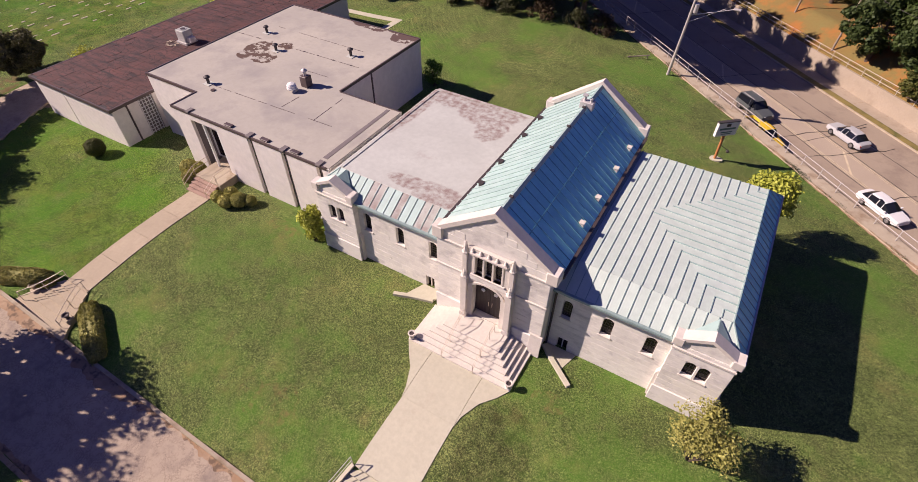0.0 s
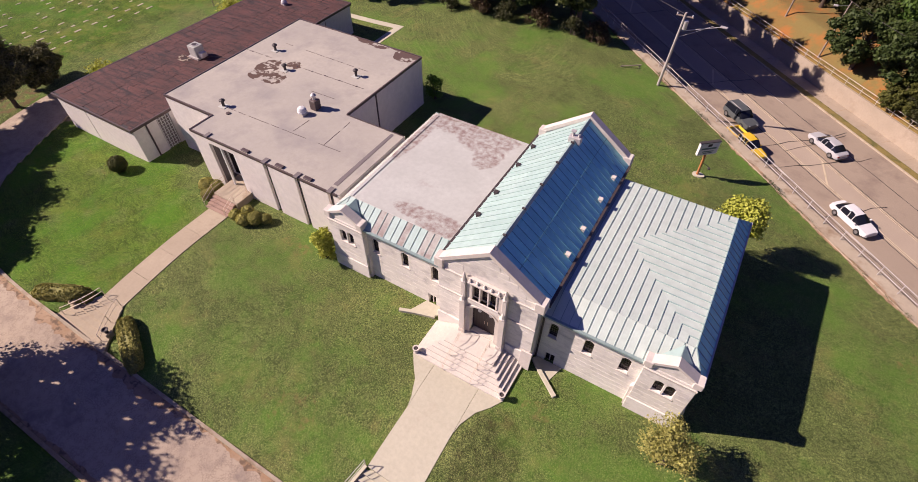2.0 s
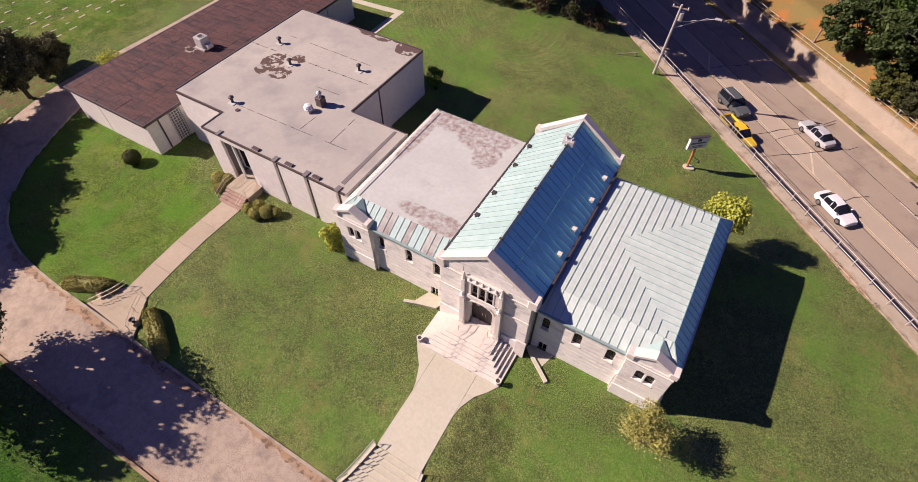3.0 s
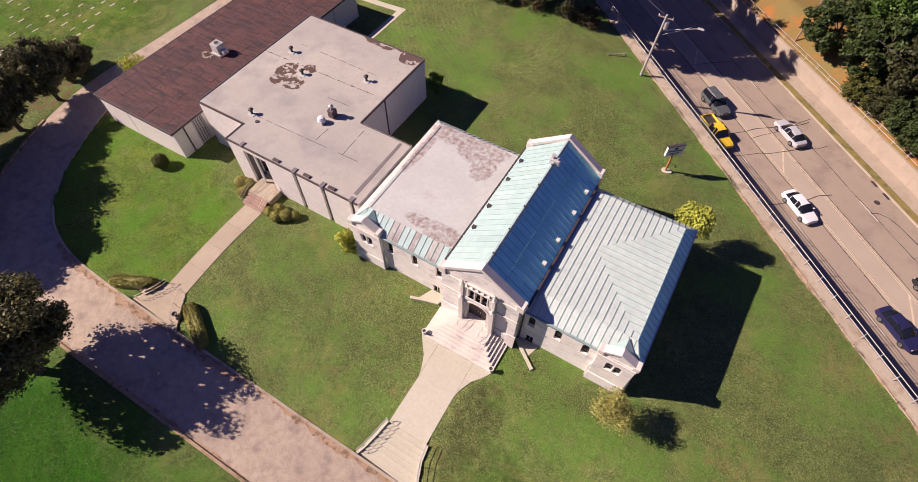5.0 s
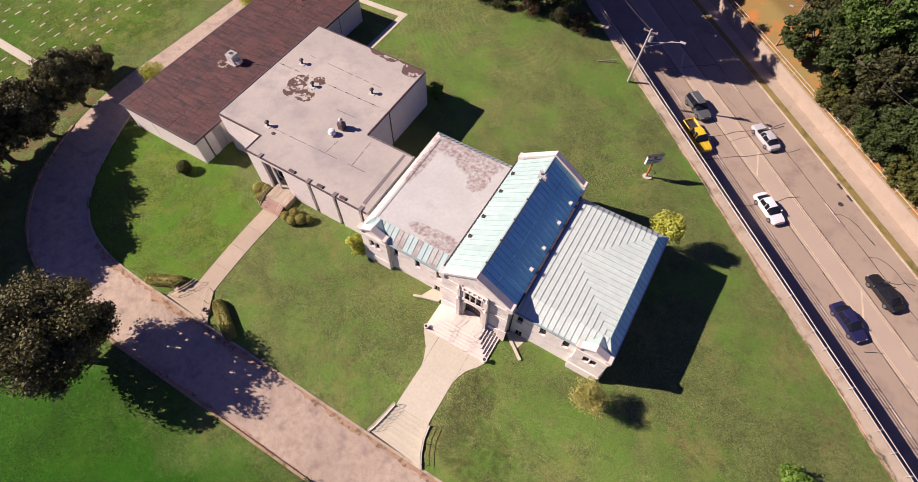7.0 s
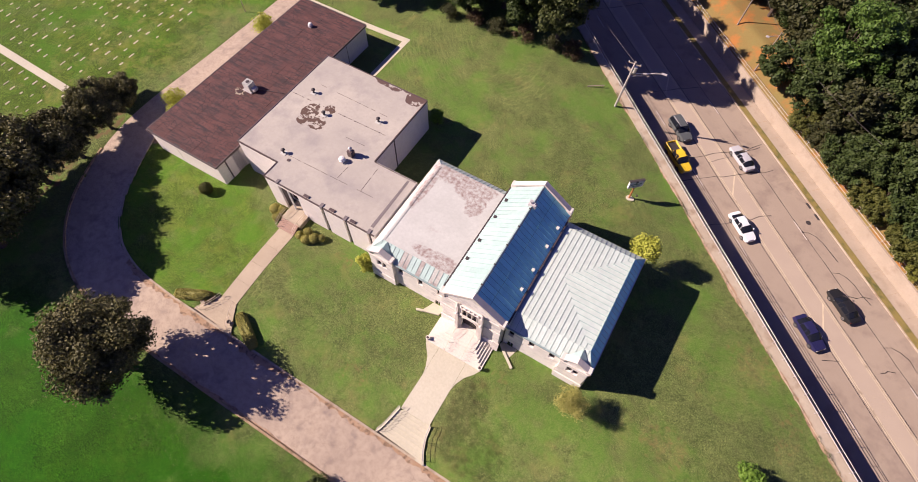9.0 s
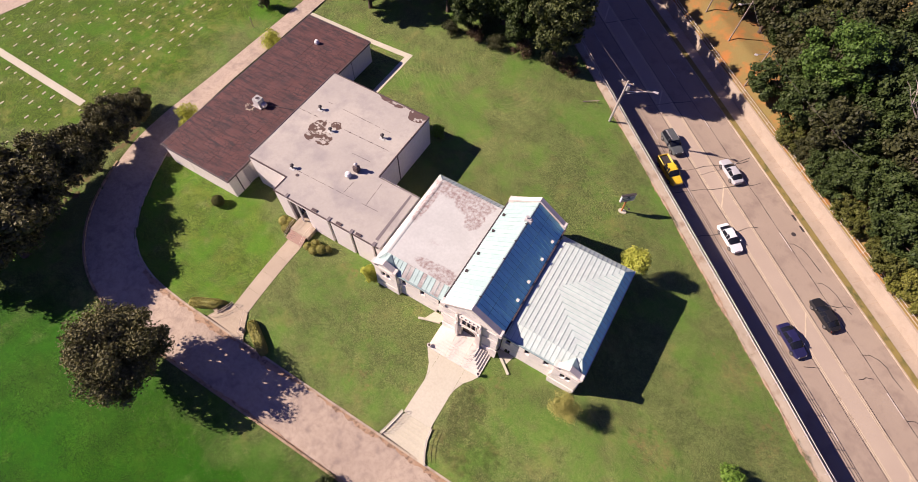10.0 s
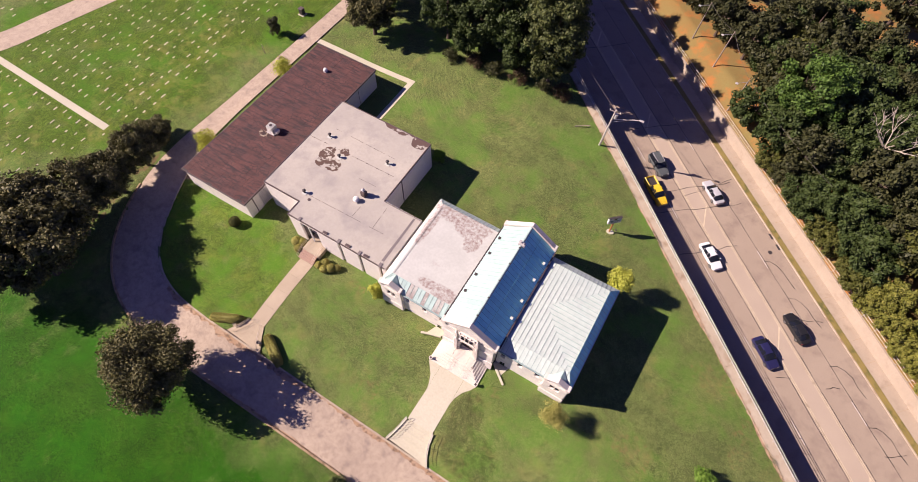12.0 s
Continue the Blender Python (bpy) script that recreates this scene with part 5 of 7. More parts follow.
# annex entrance steps
est = thing("entrance_steps", (-29.3, 4, 0), "reddish concrete entrance steps and landing of the annex", "steps")
part("landing", B(-30.75, -27.85, 3.95, AF + 1.2, -0.8, 0.66, bevel=0.02), GRIT, est)
for k in range(4):
    part("step", B(-30.75, -28.1, 2.75 + 0.3 * k, 3.949, -0.8, 0.02 + 0.16 * k, bevel=0.012), BRICKSTEP, est)
for x in (-30.7, -28.15):
    r = thing("handrail", (x, 2.8, 0), "thin metal handrail of the annex entrance", "handrail", "annex handrails")
    pts = [(x, 2.75, 0.0), (x, 3.98, 0.66), (x, 5.5, 0.66)]
    for p in pts:
        part("post", tube(bmesh.new(), p, (p[0], p[1], p[2] + 0.9), 0.022), BRONZE, r)
    for drop in (0.0, 0.42):
        bm = bmesh.new()
        pipe(bm, [(a[0], a[1], a[2] + 0.9 - drop) for a in pts], 0.022)
        part("bar", bm, BRONZE, r)

# ---- low building with the brown roof ----
BZ = 3.15
low = thing("mausoleum", (-47, 20, 0), "long low white building with a dark brown felt roof", "building")
for a, b in ((-52.8, -48.6), (-48.45, -41.0)):
    part("wall_panel", B(a, b, 4.5, 4.75, -1.8, BZ), PANEL, low)
part("column", B(-48.6, -48.45, 4.56, 4.75, -1.8, BZ), EDGING, low)
for y0, y1, mt in ((4.751, 5.85, PANEL), (5.98, 7.0, PANEL), (8.42, 26.55, PANEL), (26.9, 31.4, PANEL), (31.55, 36.0, PANEL)):
    part("wall_panel", B(-41.25, -41.0, y0, y1, -1.8, BZ), mt, low)
for y0, y1 in ((5.85, 5.98), (31.4, 31.55)):
    part("column", B(-41.25, -41.08, y0, y1, -1.8, BZ), BLACKIRON, low)
part("downpipe", B(-41.02, -40.9, 5.8, 5.92, -1.0, BZ), EDGING, low)
screen = part("screen", B(-41.25, -41.15, 7.0, 8.42, -1.8, BZ), EDGE_GREY, low, "grey panel behind a white metal grille")
bm = bmesh.new()
for k in range(5):
    y = 7.1 + 0.3 * k
    box(bm, -41.13, -41.05, y - 0.03, y + 0.03, -0.9, BZ - 0.1)
for k in range(12):
    z = -0.8 + 0.32 * k
    box(bm, -41.12, -41.06, 7.1, 8.3, z - 0.02, z + 0.02)
part("grille", bm, WHITEPAINT, screen)
part("wall", B(-52.8, -41.0, 36.0, 36.25, -1.8, BZ), PANEL, low)
part("wall", B(-53.0, -52.8, 4.5, 36.25, -1.8, BZ), PANEL, low)
broof = part("roof", B(-53.1, -40.85, 4.3, 36.4, BZ, BZ + 0.12), TAR, low)
for p, q in (((-53.1, 4.3), (-41.0, 4.3)), ((-40.85, 4.3), (-40.85, 36.3)), ((-53.1, 36.4), (-41.0, 36.4)), ((-53.1, 4.45), (-53.1, 36.25))):
    lip(low, p, q, 0.14, 0.28, EDGING, BZ)
# overlapping felt sheets
fx = -53.0
while fx < -41.0:
    w = 0.95
    fy = 4.4 + RX.uniform(-1.6, 0)
    while fy < 36.3:
        L = RX.uniform(0.45, 1.5)
        a, b = max(fy, 4.4), min(fy + L, 36.3)
        if b - a > 0.3:
            bm = B(fx, min(fx + w, -40.95), a, b - RX.uniform(0.01, 0.04), BZ + 0.122, BZ + 0.135 + RX.uniform(0, 0.03))
            part("felt_sheet", bm, BROWNROOF, broof)
        fy += L
    fx += 0.965
ac = thing("air_conditioner", (-46.4, 16.9, BZ + 0.15), "square pale grey air-conditioning unit on the brown roof", "air conditioner")
part("curb", B(-47.15, -45.65, 16.25, 17.65, BZ + 0.15, BZ + 0.35), STEEL, ac)
cab = part("cabinet", B(-47.0, -45.8, 16.4, 17.5, BZ + 0.35, BZ + 1.5, bevel=0.03), UNITGREY, ac)
part("fan_ring", tube(bmesh.new(), (-46.4, 16.95, BZ + 1.500), (-46.4, 16.95, BZ + 1.560), 0.34, n=20), STEEL, cab)
part("fan_grille", tube(bmesh.new(), (-46.4, 16.95, BZ + 1.561), (-46.4, 16.95, BZ + 1.570), 0.28, n=20), BLACKIRON, cab)
bm = bmesh.new()
for k in range(10):
    z = BZ + 0.5 + 0.095 * k
    box(bm, -46.9, -45.9, 16.385, 16.399, z, z + 0.04)
part("louvre", bm, STEEL, cab)
part("duct", B(-45.799, -45.2, 16.6, 17.3, BZ + 0.4, BZ + 0.9, bevel=0.04), STEEL, ac)
bm = tube(bmesh.new(), (-45.3, 17.5, BZ + 0.25), (-41.0, 19.0, BZ + 0.25), 0.03)
part("pipe", bm, LEAD, ac)
bm = bmesh.new()
rr = random.Random(8)
for k in range(34):
    a = rr.uniform(0, 6.28)
    r = rr.uniform(0.55, 1.0)
    x, y = -47.4 + r * math.cos(a) * 0.85, 15.85 + r * math.sin(a) * 0.6
    s = rr.uniform(0.04, 0.13)
    prism(bm, [(x + s * math.cos(t) * rr.uniform(0.6, 1.5), y + s * math.sin(t) * rr.uniform(0.6, 1.5), BZ + 0.168 + 0.001 * k) for t in (0, 1, 2, 3.1, 4.2, 5.2)], (0, 0, 0.006))
part("sealant_patch", bm, PAVING, low, "smeared pale sealant beside the air conditioner")
dome = thing("roof_fan", (-47.7, 31.6, BZ + 0.15), "small white domed vent on the brown roof", "roof fan")
part("curb", B(-48.0, -47.4, 31.3, 31.9, BZ + 0.15, BZ + 0.35), STEEL, dome)
part("dome", lathe(bmesh.new(), (-47.7, 31.6, BZ + 0.35), [(0.26, 0), (0.36, 0.05), (0.36, 0.2), (0.25, 0.42), (0.04, 0.5)], 16), WHITEPAINT, dome)

# ---- walks ----
def slab_row(name, rows, zf, thick, material, parent, gap=0.012):
    """Concrete bays between successive rows of left and right plan points, each its own piece."""
    for (l0, r0), (l1, r1) in zip(rows, rows[1:]):
        l0, r0, l1, r1 = (Vector(p) for p in (l0, r0, l1, r1))
        c = (l0 + r0 + l1 + r1) / 4
        q = [p + (c - p).normalized() * gap for p in (l0, r0, r1, l1)]
        bm = bmesh.new()
        n = 3
        top = []
        for i in range(n + 1):
            a, b = q[0].lerp(q[3], i / n), q[1].lerp(q[2], i / n)
            top.append([bm.verts.new((p.x, p.y, zf(p.x, p.y))) for p in (a.lerp(b, k / n) for k in range(n + 1))])
        for t0, t1 in zip(top, top[1:]):
            for k in range(n):
                bm.faces.new((t0[k], t0[k + 1], t1[k + 1], t1[k]))
        res = bmesh.ops.extrude_face_region(bm, geom=bm.faces[:])
        bmesh.ops.translate(bm, verts=[v for v in res["geom"] if isinstance(v, bmesh.types.BMVert)], vec=(0, 0, -thick))
        bmesh.ops.recalc_face_normals(bm, faces=bm.faces)
        part(name, bm, material, parent)


lz = lambda x, y: lawn_z(x, y) + 0.05
fw = thing("front_walk", (-3.3, -3, 0), "broad pale concrete walk flaring at the porch and the drive", "walk", kind="structure")
slab_row("slab", [((a, y), (b, y)) for y, a, b in ((0.0, -5.05, -1.63), (-3.2, -5.05, -1.63), (-7.4, -5.3, -1.72))], lz, 0.3, WALK, fw, 0.003)
flare_l = [(0.0, -6.8), (-0.7, -6.3), (-1.5, -5.65), (-2.6, -5.2), (-3.2, -5.08)]
flare_r = [(0.0, 0.12), (-0.7, -0.3), (-1.5, -1.0), (-2.6, -1.5), (-3.2, -1.6)]
slab_row("slab", [((x, y), (-5.07, y)) for y, x in flare_l], lz, 0.3, WALK, fw, 0.003)
slab_row("slab", [((-1.61, y), (x, y)) for y, x in flare_r], lz, 0.3, WALK, fw, 0.003)


def stair_run(name, loc, label, group, rows, z0, z1, n, material):
    """Steps down the slope; rows give y with the left and right ends."""
    st = thing(name, loc, label, "steps", group)
    ys = [r[0] for r in rows]

    def at(y, k):
        return float(np.interp(-y, [-v for v in ys], [r[k] for r in rows]))
    for i in range(n):
        ya = ys[0] + (ys[-1] - ys[0]) * i / n
        z = z0 + (z1 - z0) * (i + 1) / n
        bm = bmesh.new()
        pts = [(at(ya, 1), ya), (at(ya, 2), ya), (at(ys[0] + (ys[-1] - ys[0]) * (i + 1) / n, 2), ys[0] + (ys[-1] - ys[0]) * (i + 1) / n), (at(ys[0] + (ys[-1] - ys[0]) * (i + 1) / n, 1), ys[0] + (ys[-1] - ys[0]) * (i + 1) / n)]
        prism(bm, [(x, y, z) for x, y in pts], (0, 0, -0.7))
        part("step", bm, material, st)
    return st, at


SY0, SY1 = -7.4, -10.9
fz0, fz1 = lz(-3.3, SY0), drive_z(-3.3) + 0.03
frows = [(-7.4, -5.3, -1.72), (-8.6, -5.6, -1.58), (-9.8, -5.98, -1.15), (-10.9, -6.45, -0.5)]
fst, fat = stair_run("front_steps", (-3.3, -8.6, -1.5), "pale concrete steps from the walk down to the drive", "lawn steps", frows, fz0, fz1, 8, WALK)


def cheek(parent, pts, w=0.22):
    """A curved low side wall along (x, y, z) points."""
    bm = bmesh.new()
    rows = []
    for i, (x, y, z) in enumerate(pts):
        a, b = pts[max(0, i - 1)], pts[min(len(pts) - 1, i + 1)]
        d = Vector((b[0] - a[0], b[1] - a[1])).normalized()
        o = Vector((-d.y, d.x)) * w / 2
        rows.append([bm.verts.new((x + s * o.x, y + s * o.y, z + h)) for s, h in ((-1, -0.9), (-1, 0), (1, 0), (1, -0.9))])
    for r0, r1 in zip(rows, rows[1:]):
        for k in range(3):
            bm.faces.new((r0[k], r1[k], r1[k + 1], r0[k + 1]))
    bm.faces.new(rows[0])
    bm.faces.new(rows[-1][::-1])
    bmesh.ops.recalc_face_normals(bm, faces=bm.faces)
    part("cheek_wall", bm, WALK, parent)


def bent_rail(pts, label, group, h=0.9, material=None):
    """A two-bar rail along (x, y, z) foot points."""
    r = thing("handrail", pts[0], label, "handrail", group)
    for p in (pts[0], pts[len(pts) // 2], pts[-1]):
        part("post", tube(bmesh.new(), (p[0], p[1], p[2] - 0.05), (p[0], p[1], p[2] + h), 0.024), material or STEEL, r)
    for d in (0, 0.42):
        bm = bmesh.new()
        pipe(bm, [(a[0], a[1], a[2] + h - d) for a in pts], 0.024)
        part("bar", bm, material or STEEL, r)


for side, k, off in ((1, 1, -0.13), (2, 2, 0.13)):
    pts = []
    for i in range(10):
        y = SY0 + (SY1 - SY0) * i / 9
        pts.append((fat(y, k) + off, y, fz0 + (fz1 - fz0) * i / 9 + 0.09))
    cheek(fst, pts)
    bent_rail(pts[:9], "curved pale metal handrail beside the lawn steps", "front step rails")

lw = thing("side_walk", (-29.2, -2.5, 0), "straight tan concrete walk to the annex entrance", "walk", kind="structure")
LWR = [(2.74 - 10.54 * k / 4, -30.3 + 0.1 * k / 4, -28.05) for k in range(5)]
slab_row("slab", [((l, y), (r, y)) for y, l, r in LWR], lz, 0.25, SIDEWALK, lw, 0.015)
sz0, sz1 = lz(-29.2, -7.8), drive_z(-29.2) + 0.05
srows = [(-7.8, -30.4, -28.0), (-8.8, -31.1, -27.5), (-9.8, -31.8, -26.9), (-10.9, -32.6, -26.2)]
sst, sat = stair_run("side_steps", (-29.2, -9.3, -0.5), "wide tan concrete steps fanning down to the drive", "lawn steps", srows, sz0, sz1, 6, SIDEWALK)
for xt, xb in ((-30.2, -31.6), (-28.2, -27.1)):
    pts = [(xt + (xb - xt) * (i / 6) ** 1.4, -7.7 - 2.6 * i / 6, sz0 + (sz1 - sz0) * max(0, i - 0.3) / 6 + 0.05) for i in range(7)]
    bent_rail(pts, "bent rusty metal handrail on the side steps", "side step rails", 0.85, BRONZE)
for x, y, mt, lab in ((-31.6, -9.4, SIDEWALK, "tan stone vase on a block beside the side steps"), (-27.2, -9.7, LEAD, "dark iron pot on a block beside the side steps")):
    v = thing("vase", (x, y, sz1 + 0.3), lab, "vase", "vases by the steps")
    zb = sz1 + 0.05
    part("block", B(x - 0.26, x + 0.26, y - 0.26, y + 0.26, zb - 0.6, zb + 0.3, bevel=0.03), SIDEWALK, v)
    part("bowl", lathe(bmesh.new(), (x, y, zb + 0.3), [(0.11, 0), (0.13, 0.04), (0.08, 0.1), (0.17, 0.24), (0.23, 0.36), (0.25, 0.4), (0.19, 0.4), (0.15, 0.32), (0.02, 0.3)], 14), mt, v)
bp = thing("back_path", (-40, 38, 0), "pale concrete path behind the low building", "path", kind="structure")
gz = lambda x, y: ground_z(x, y) + 0.04
slab_row("slab", [((-60 + 3.0 * k, 40.9 - 0.02 * k), (-60 + 3.0 * k, 39.9 - 0.02 * k)) for k in range(9)], gz, 0.2, WALK, bp, 0.015)
slab_row("slab", [((-36.9, 40.7 - 2.0 * k), (-35.9, 40.7 - 2.0 * k)) for k in range(7)], gz, 0.2, WALK, bp, 0.015)
cp = thing("cemetery_path", (-90, 6, 0), "straight pale path across the burial lawn", "path", kind="structure")
slab_row("slab", [((-112 + 3.2 * k, 6.9 - 0.1 * k), (-112 + 3.2 * k, 5.7 - 0.1 * k)) for k in range(13)], gz, 0.2, WALK, cp, 0.01)
bm = bmesh.new()
CR = [(-128, -22, 2.7), (-110, 2, 2.7), (-105.8, 10.6, 2.7), (-102.8, 22, 2.7), (-98, 38, 2.7), (-94, 60, 2.7)]
drape(bm, [offsets(fine_line(CR), lambda r, k=k: r * k) for k in (-1, 0, 1)], 0.05, ground_z)
solo("cemetery_road", bm, DRIVE, "narrow pinkish asphalt lane through the burial lawn", "lane", kind="structure")

# flat grave markers in rows
rg = random.Random(21)
verts, faces = [], []
for row in range(24):
    for k in range(34):
        x = -71 - row * 1.9 + rg.uniform(-0.15, 0.15)
        y = -22 + k * 2.35 + rg.uniform(-0.5, 0.5)
        if rg.random() < 0.3 or on_drive(x, y) > -1 or abs(y - 6.3 + 0.03 * (x + 90)) < 1.4 or (y < 2 and x > -74) or min(math.hypot(x + 66, y + 7), math.hypot(x + 71, y + 10)) < 7:
            continue
        if x < -96 and abs((x + 102) * 0.9 - (y - 24) * 0.4) < 4:
            continue
        L, W = rg.uniform(0.2, 0.5), rg.uniform(0.07, 0.13)
        z = ground_z(x, y)
        t = rg.uniform(-0.06, 0.06)
        b = len(verts)
        for zz in (-0.05, 0.06):
            for sx, sy in ((-W, -L), (W, -L), (W, L), (-W, L)):
                verts.append((x + sx - t * sy, y + sy + t * sx, z + zz))
        faces += [(b + 4, b + 5, b + 6, b + 7), (b, b + 1, b + 5, b + 4), (b + 1, b + 2, b + 6, b + 5), (b + 2, b + 3, b + 7, b + 6), (b + 3, b, b + 4, b + 7)]
me = bpy.data.meshes.new("grave_markers")
me.from_pydata(verts, [], faces)
me.materials.append(MARKER)
tagged(new("grave_markers", me), "rows of small flat pale grave markers in the grass", "grave markers", kind="stuff")

def cloud_like(pts, material):
    me = bpy.data.meshes.new("grass_tufts")
    me.from_pydata(pts.tolist(), [], np.arange(len(pts)).reshape(-1, 4).tolist())
    me.materials.append(material)
    return me


# ---- loose grass tufts on the lawn ----
gg = np.random.RandomState(9)
n = 90000
tx, ty = gg.uniform(-44, 30, n), gg.uniform(-24, 30, n)
keep = []
for x, y in zip(tx.tolist(), ty.tolist()):
    v = RN.x * x + RN.y * y
    if v > WALL_V - 1.4 or (y < -9 and on_drive(x, y) > -0.4) or (-40.5 < x < -16.8 and y > 5.4) or (-17 < x < 10.2 and 3.7 < y < 19) or (-7.3 < x < 0.6 and -0.4 < y < 4):
        continue
    if (-30.6 < x < -27.8 and -8 < y < 3.5) or (-33 < x < -26 and -11 < y < -7.5) or (-7.0 < x < 0.3 and -3.4 < y < 0.1) or (-6.8 < x < 0 and -11 < y < -2) or (x < -40 and 4 < y):
        continue
    keep.append((x, y, ground_z(x, y)))
kp = np.array(keep)
m = len(kp)
nrm = gg.normal(0, 0.3, (m, 3)) + np.array([0, 0, 1.0])
nrm /= np.linalg.norm(nrm, axis=1)[:, None]
a = np.cross(nrm, gg.normal(size=(m, 3)))
a /= np.linalg.norm(a, axis=1)[:, None]
b = np.cross(nrm, a)
wid = gg.uniform(0.022, 0.055, (m, 1))
c = kp + np.array([0, 0, 0.022])
pts = np.stack([c - a * wid, c - b * wid * 0.45, c + a * wid, c + b * wid * 0.45], 1).reshape(-1, 3)
tagged(new("grass_tufts", cloud_like(pts, LEAF_GRASS)), "short loose tufts of grass on the lawn", "grass", kind="stuff")

# weeds along the edge of the coping
gw = np.random.RandomState(31)
wp = []
for u in np.arange(-58, 56, 0.05).tolist():
    k = noise.noise(Vector((u * 0.25, 7, 0))) + 0.6 * noise.noise(Vector((u * 1.1, 2, 0)))
    for _ in range(int(max(0.0, k + 0.15) * 9)):
        x, y = uv_xy(u + gw.uniform(-0.1, 0.1), WALL_V - 1.15 + gw.normal(0, 0.13))
        wp.append((x, y, lawn_z(x, y) + gw.uniform(0.05, 0.3 + 0.25 * max(0, k))))
wp = np.array(wp)
m = len(wp)
nrm = gw.normal(0, 0.7, (m, 3)) + np.array([0, 0, 0.8])
nrm /= np.linalg.norm(nrm, axis=1)[:, None]
a = np.cross(nrm, gw.normal(size=(m, 3)))
a /= np.linalg.norm(a, axis=1)[:, None]
b = np.cross(nrm, a)
wid = gw.uniform(0.03, 0.08, (m, 1))
pts = np.stack([wp - a * wid, wp - b * wid * 0.5, wp + a * wid, wp + b * wid * 0.5], 1).reshape(-1, 3)
tagged(new("weeds", cloud_like(pts, LEAF_MID)), "dark green weeds along the coping's edge", "weeds", kind="stuff")

# ---- trees and shrubs ----
def leaf_cloud(centres, radii, per, size, seed, flat=0.75):
    """Many small four-cornered leaves on the shells of clumps. Returns points and faces."""
    g = np.random.RandomState(seed)
    c = np.repeat(np.asarray(centres, float), per, axis=0)
    r = np.repeat(np.asarray(radii, float), per)
    n = len(c)
    d = g.normal(size=(n, 3))
    d /= np.linalg.norm(d, axis=1)[:, None]
    rad = r * (0.45 + 0.72 * g.rand(n))
    p = c + d * rad[:, None] * np.array([1, 1, flat])
    nrm = d + g.normal(size=(n, 3)) * 0.75 + np.array([0, 0, 0.3])
    nrm /= np.linalg.norm(nrm, axis=1)[:, None]
    a = np.cross(nrm, g.normal(size=(n, 3)))
    a /= np.linalg.norm(a, axis=1)[:, None]
    b = np.cross(nrm, a)
    s = size * (0.6 + 0.8 * g.rand(n))
    a, b = a * s[:, None], b * (s * 0.62)[:, None]
    pts = np.stack([p - a, p - b, p + a, p + b], axis=1).reshape(-1, 3)
    f = np.arange(4 * n).reshape(-1, 4)
    return pts, f


def cloud_mesh(name, pts, f, material):
    me = bpy.data.meshes.new(name)
    me.from_pydata(pts.tolist(), [], f.tolist())
    me.materials.append(material)
    return me


def crown_clumps(seed, radius, low, high, count, squash=1.0, inner=0.35):
    """Clump centres of an uneven crown round the z axis."""
    g = random.Random(seed)
    lob = [(g.uniform(0, 6.28), g.uniform(0.25, 0.95), g.uniform(0.68, 1.25)) for _ in range(8)]
    out, rad = [], []
    while len(out) < count:
        x, y, z = g.uniform(-1, 1), g.uniform(-1, 1), g.uniform(-1, 1)
        q = math.sqrt(x * x + y * y + z * z)
        if q > 1 or q < inner:
            continue
        a = math.atan2(y, x)
        k = 1.0
        for la, lz_, ls in lob:
            da = abs((a - la + math.pi) % (2 * math.pi) - math.pi)
            if da < 0.5:
                k = ls
        mid, half = (low + high) / 2, (high - low) / 2
        out.append((x * radius * k * 0.88, y * radius * k * 0.88, mid + z * half * 0.9 * squash))
        rad.append(g.uniform(0.1, 0.25) * radius)
    return out, rad


def opened(quads, count, radius, mid, seed):
    """Leaves of a crown with narrow gaps along the sun's way, through which flecks of light fall."""
    g = np.random.RandomState(seed + 7)
    sun_way = np.array(SUN_DIR)
    a = np.cross(sun_way, (0, 0, 1))
    a /= np.linalg.norm(a)
    b = np.cross(sun_way, a)
    mids = quads.mean(axis=1) - np.array([0, 0, mid])
    p, q = mids @ a, mids @ b
    keep = np.ones(len(quads), bool)
    for _ in range(count):
        t, k = g.uniform(0, math.tau), radius * 0.8 * math.sqrt(g.rand())
        w, h = g.uniform(0.05, 0.2), g.uniform(0.06, 0.24)
        keep &= ((p - k * math.cos(t)) / w) ** 2 + ((q - k * math.sin(t)) / h) ** 2 > 1
    return quads[keep]


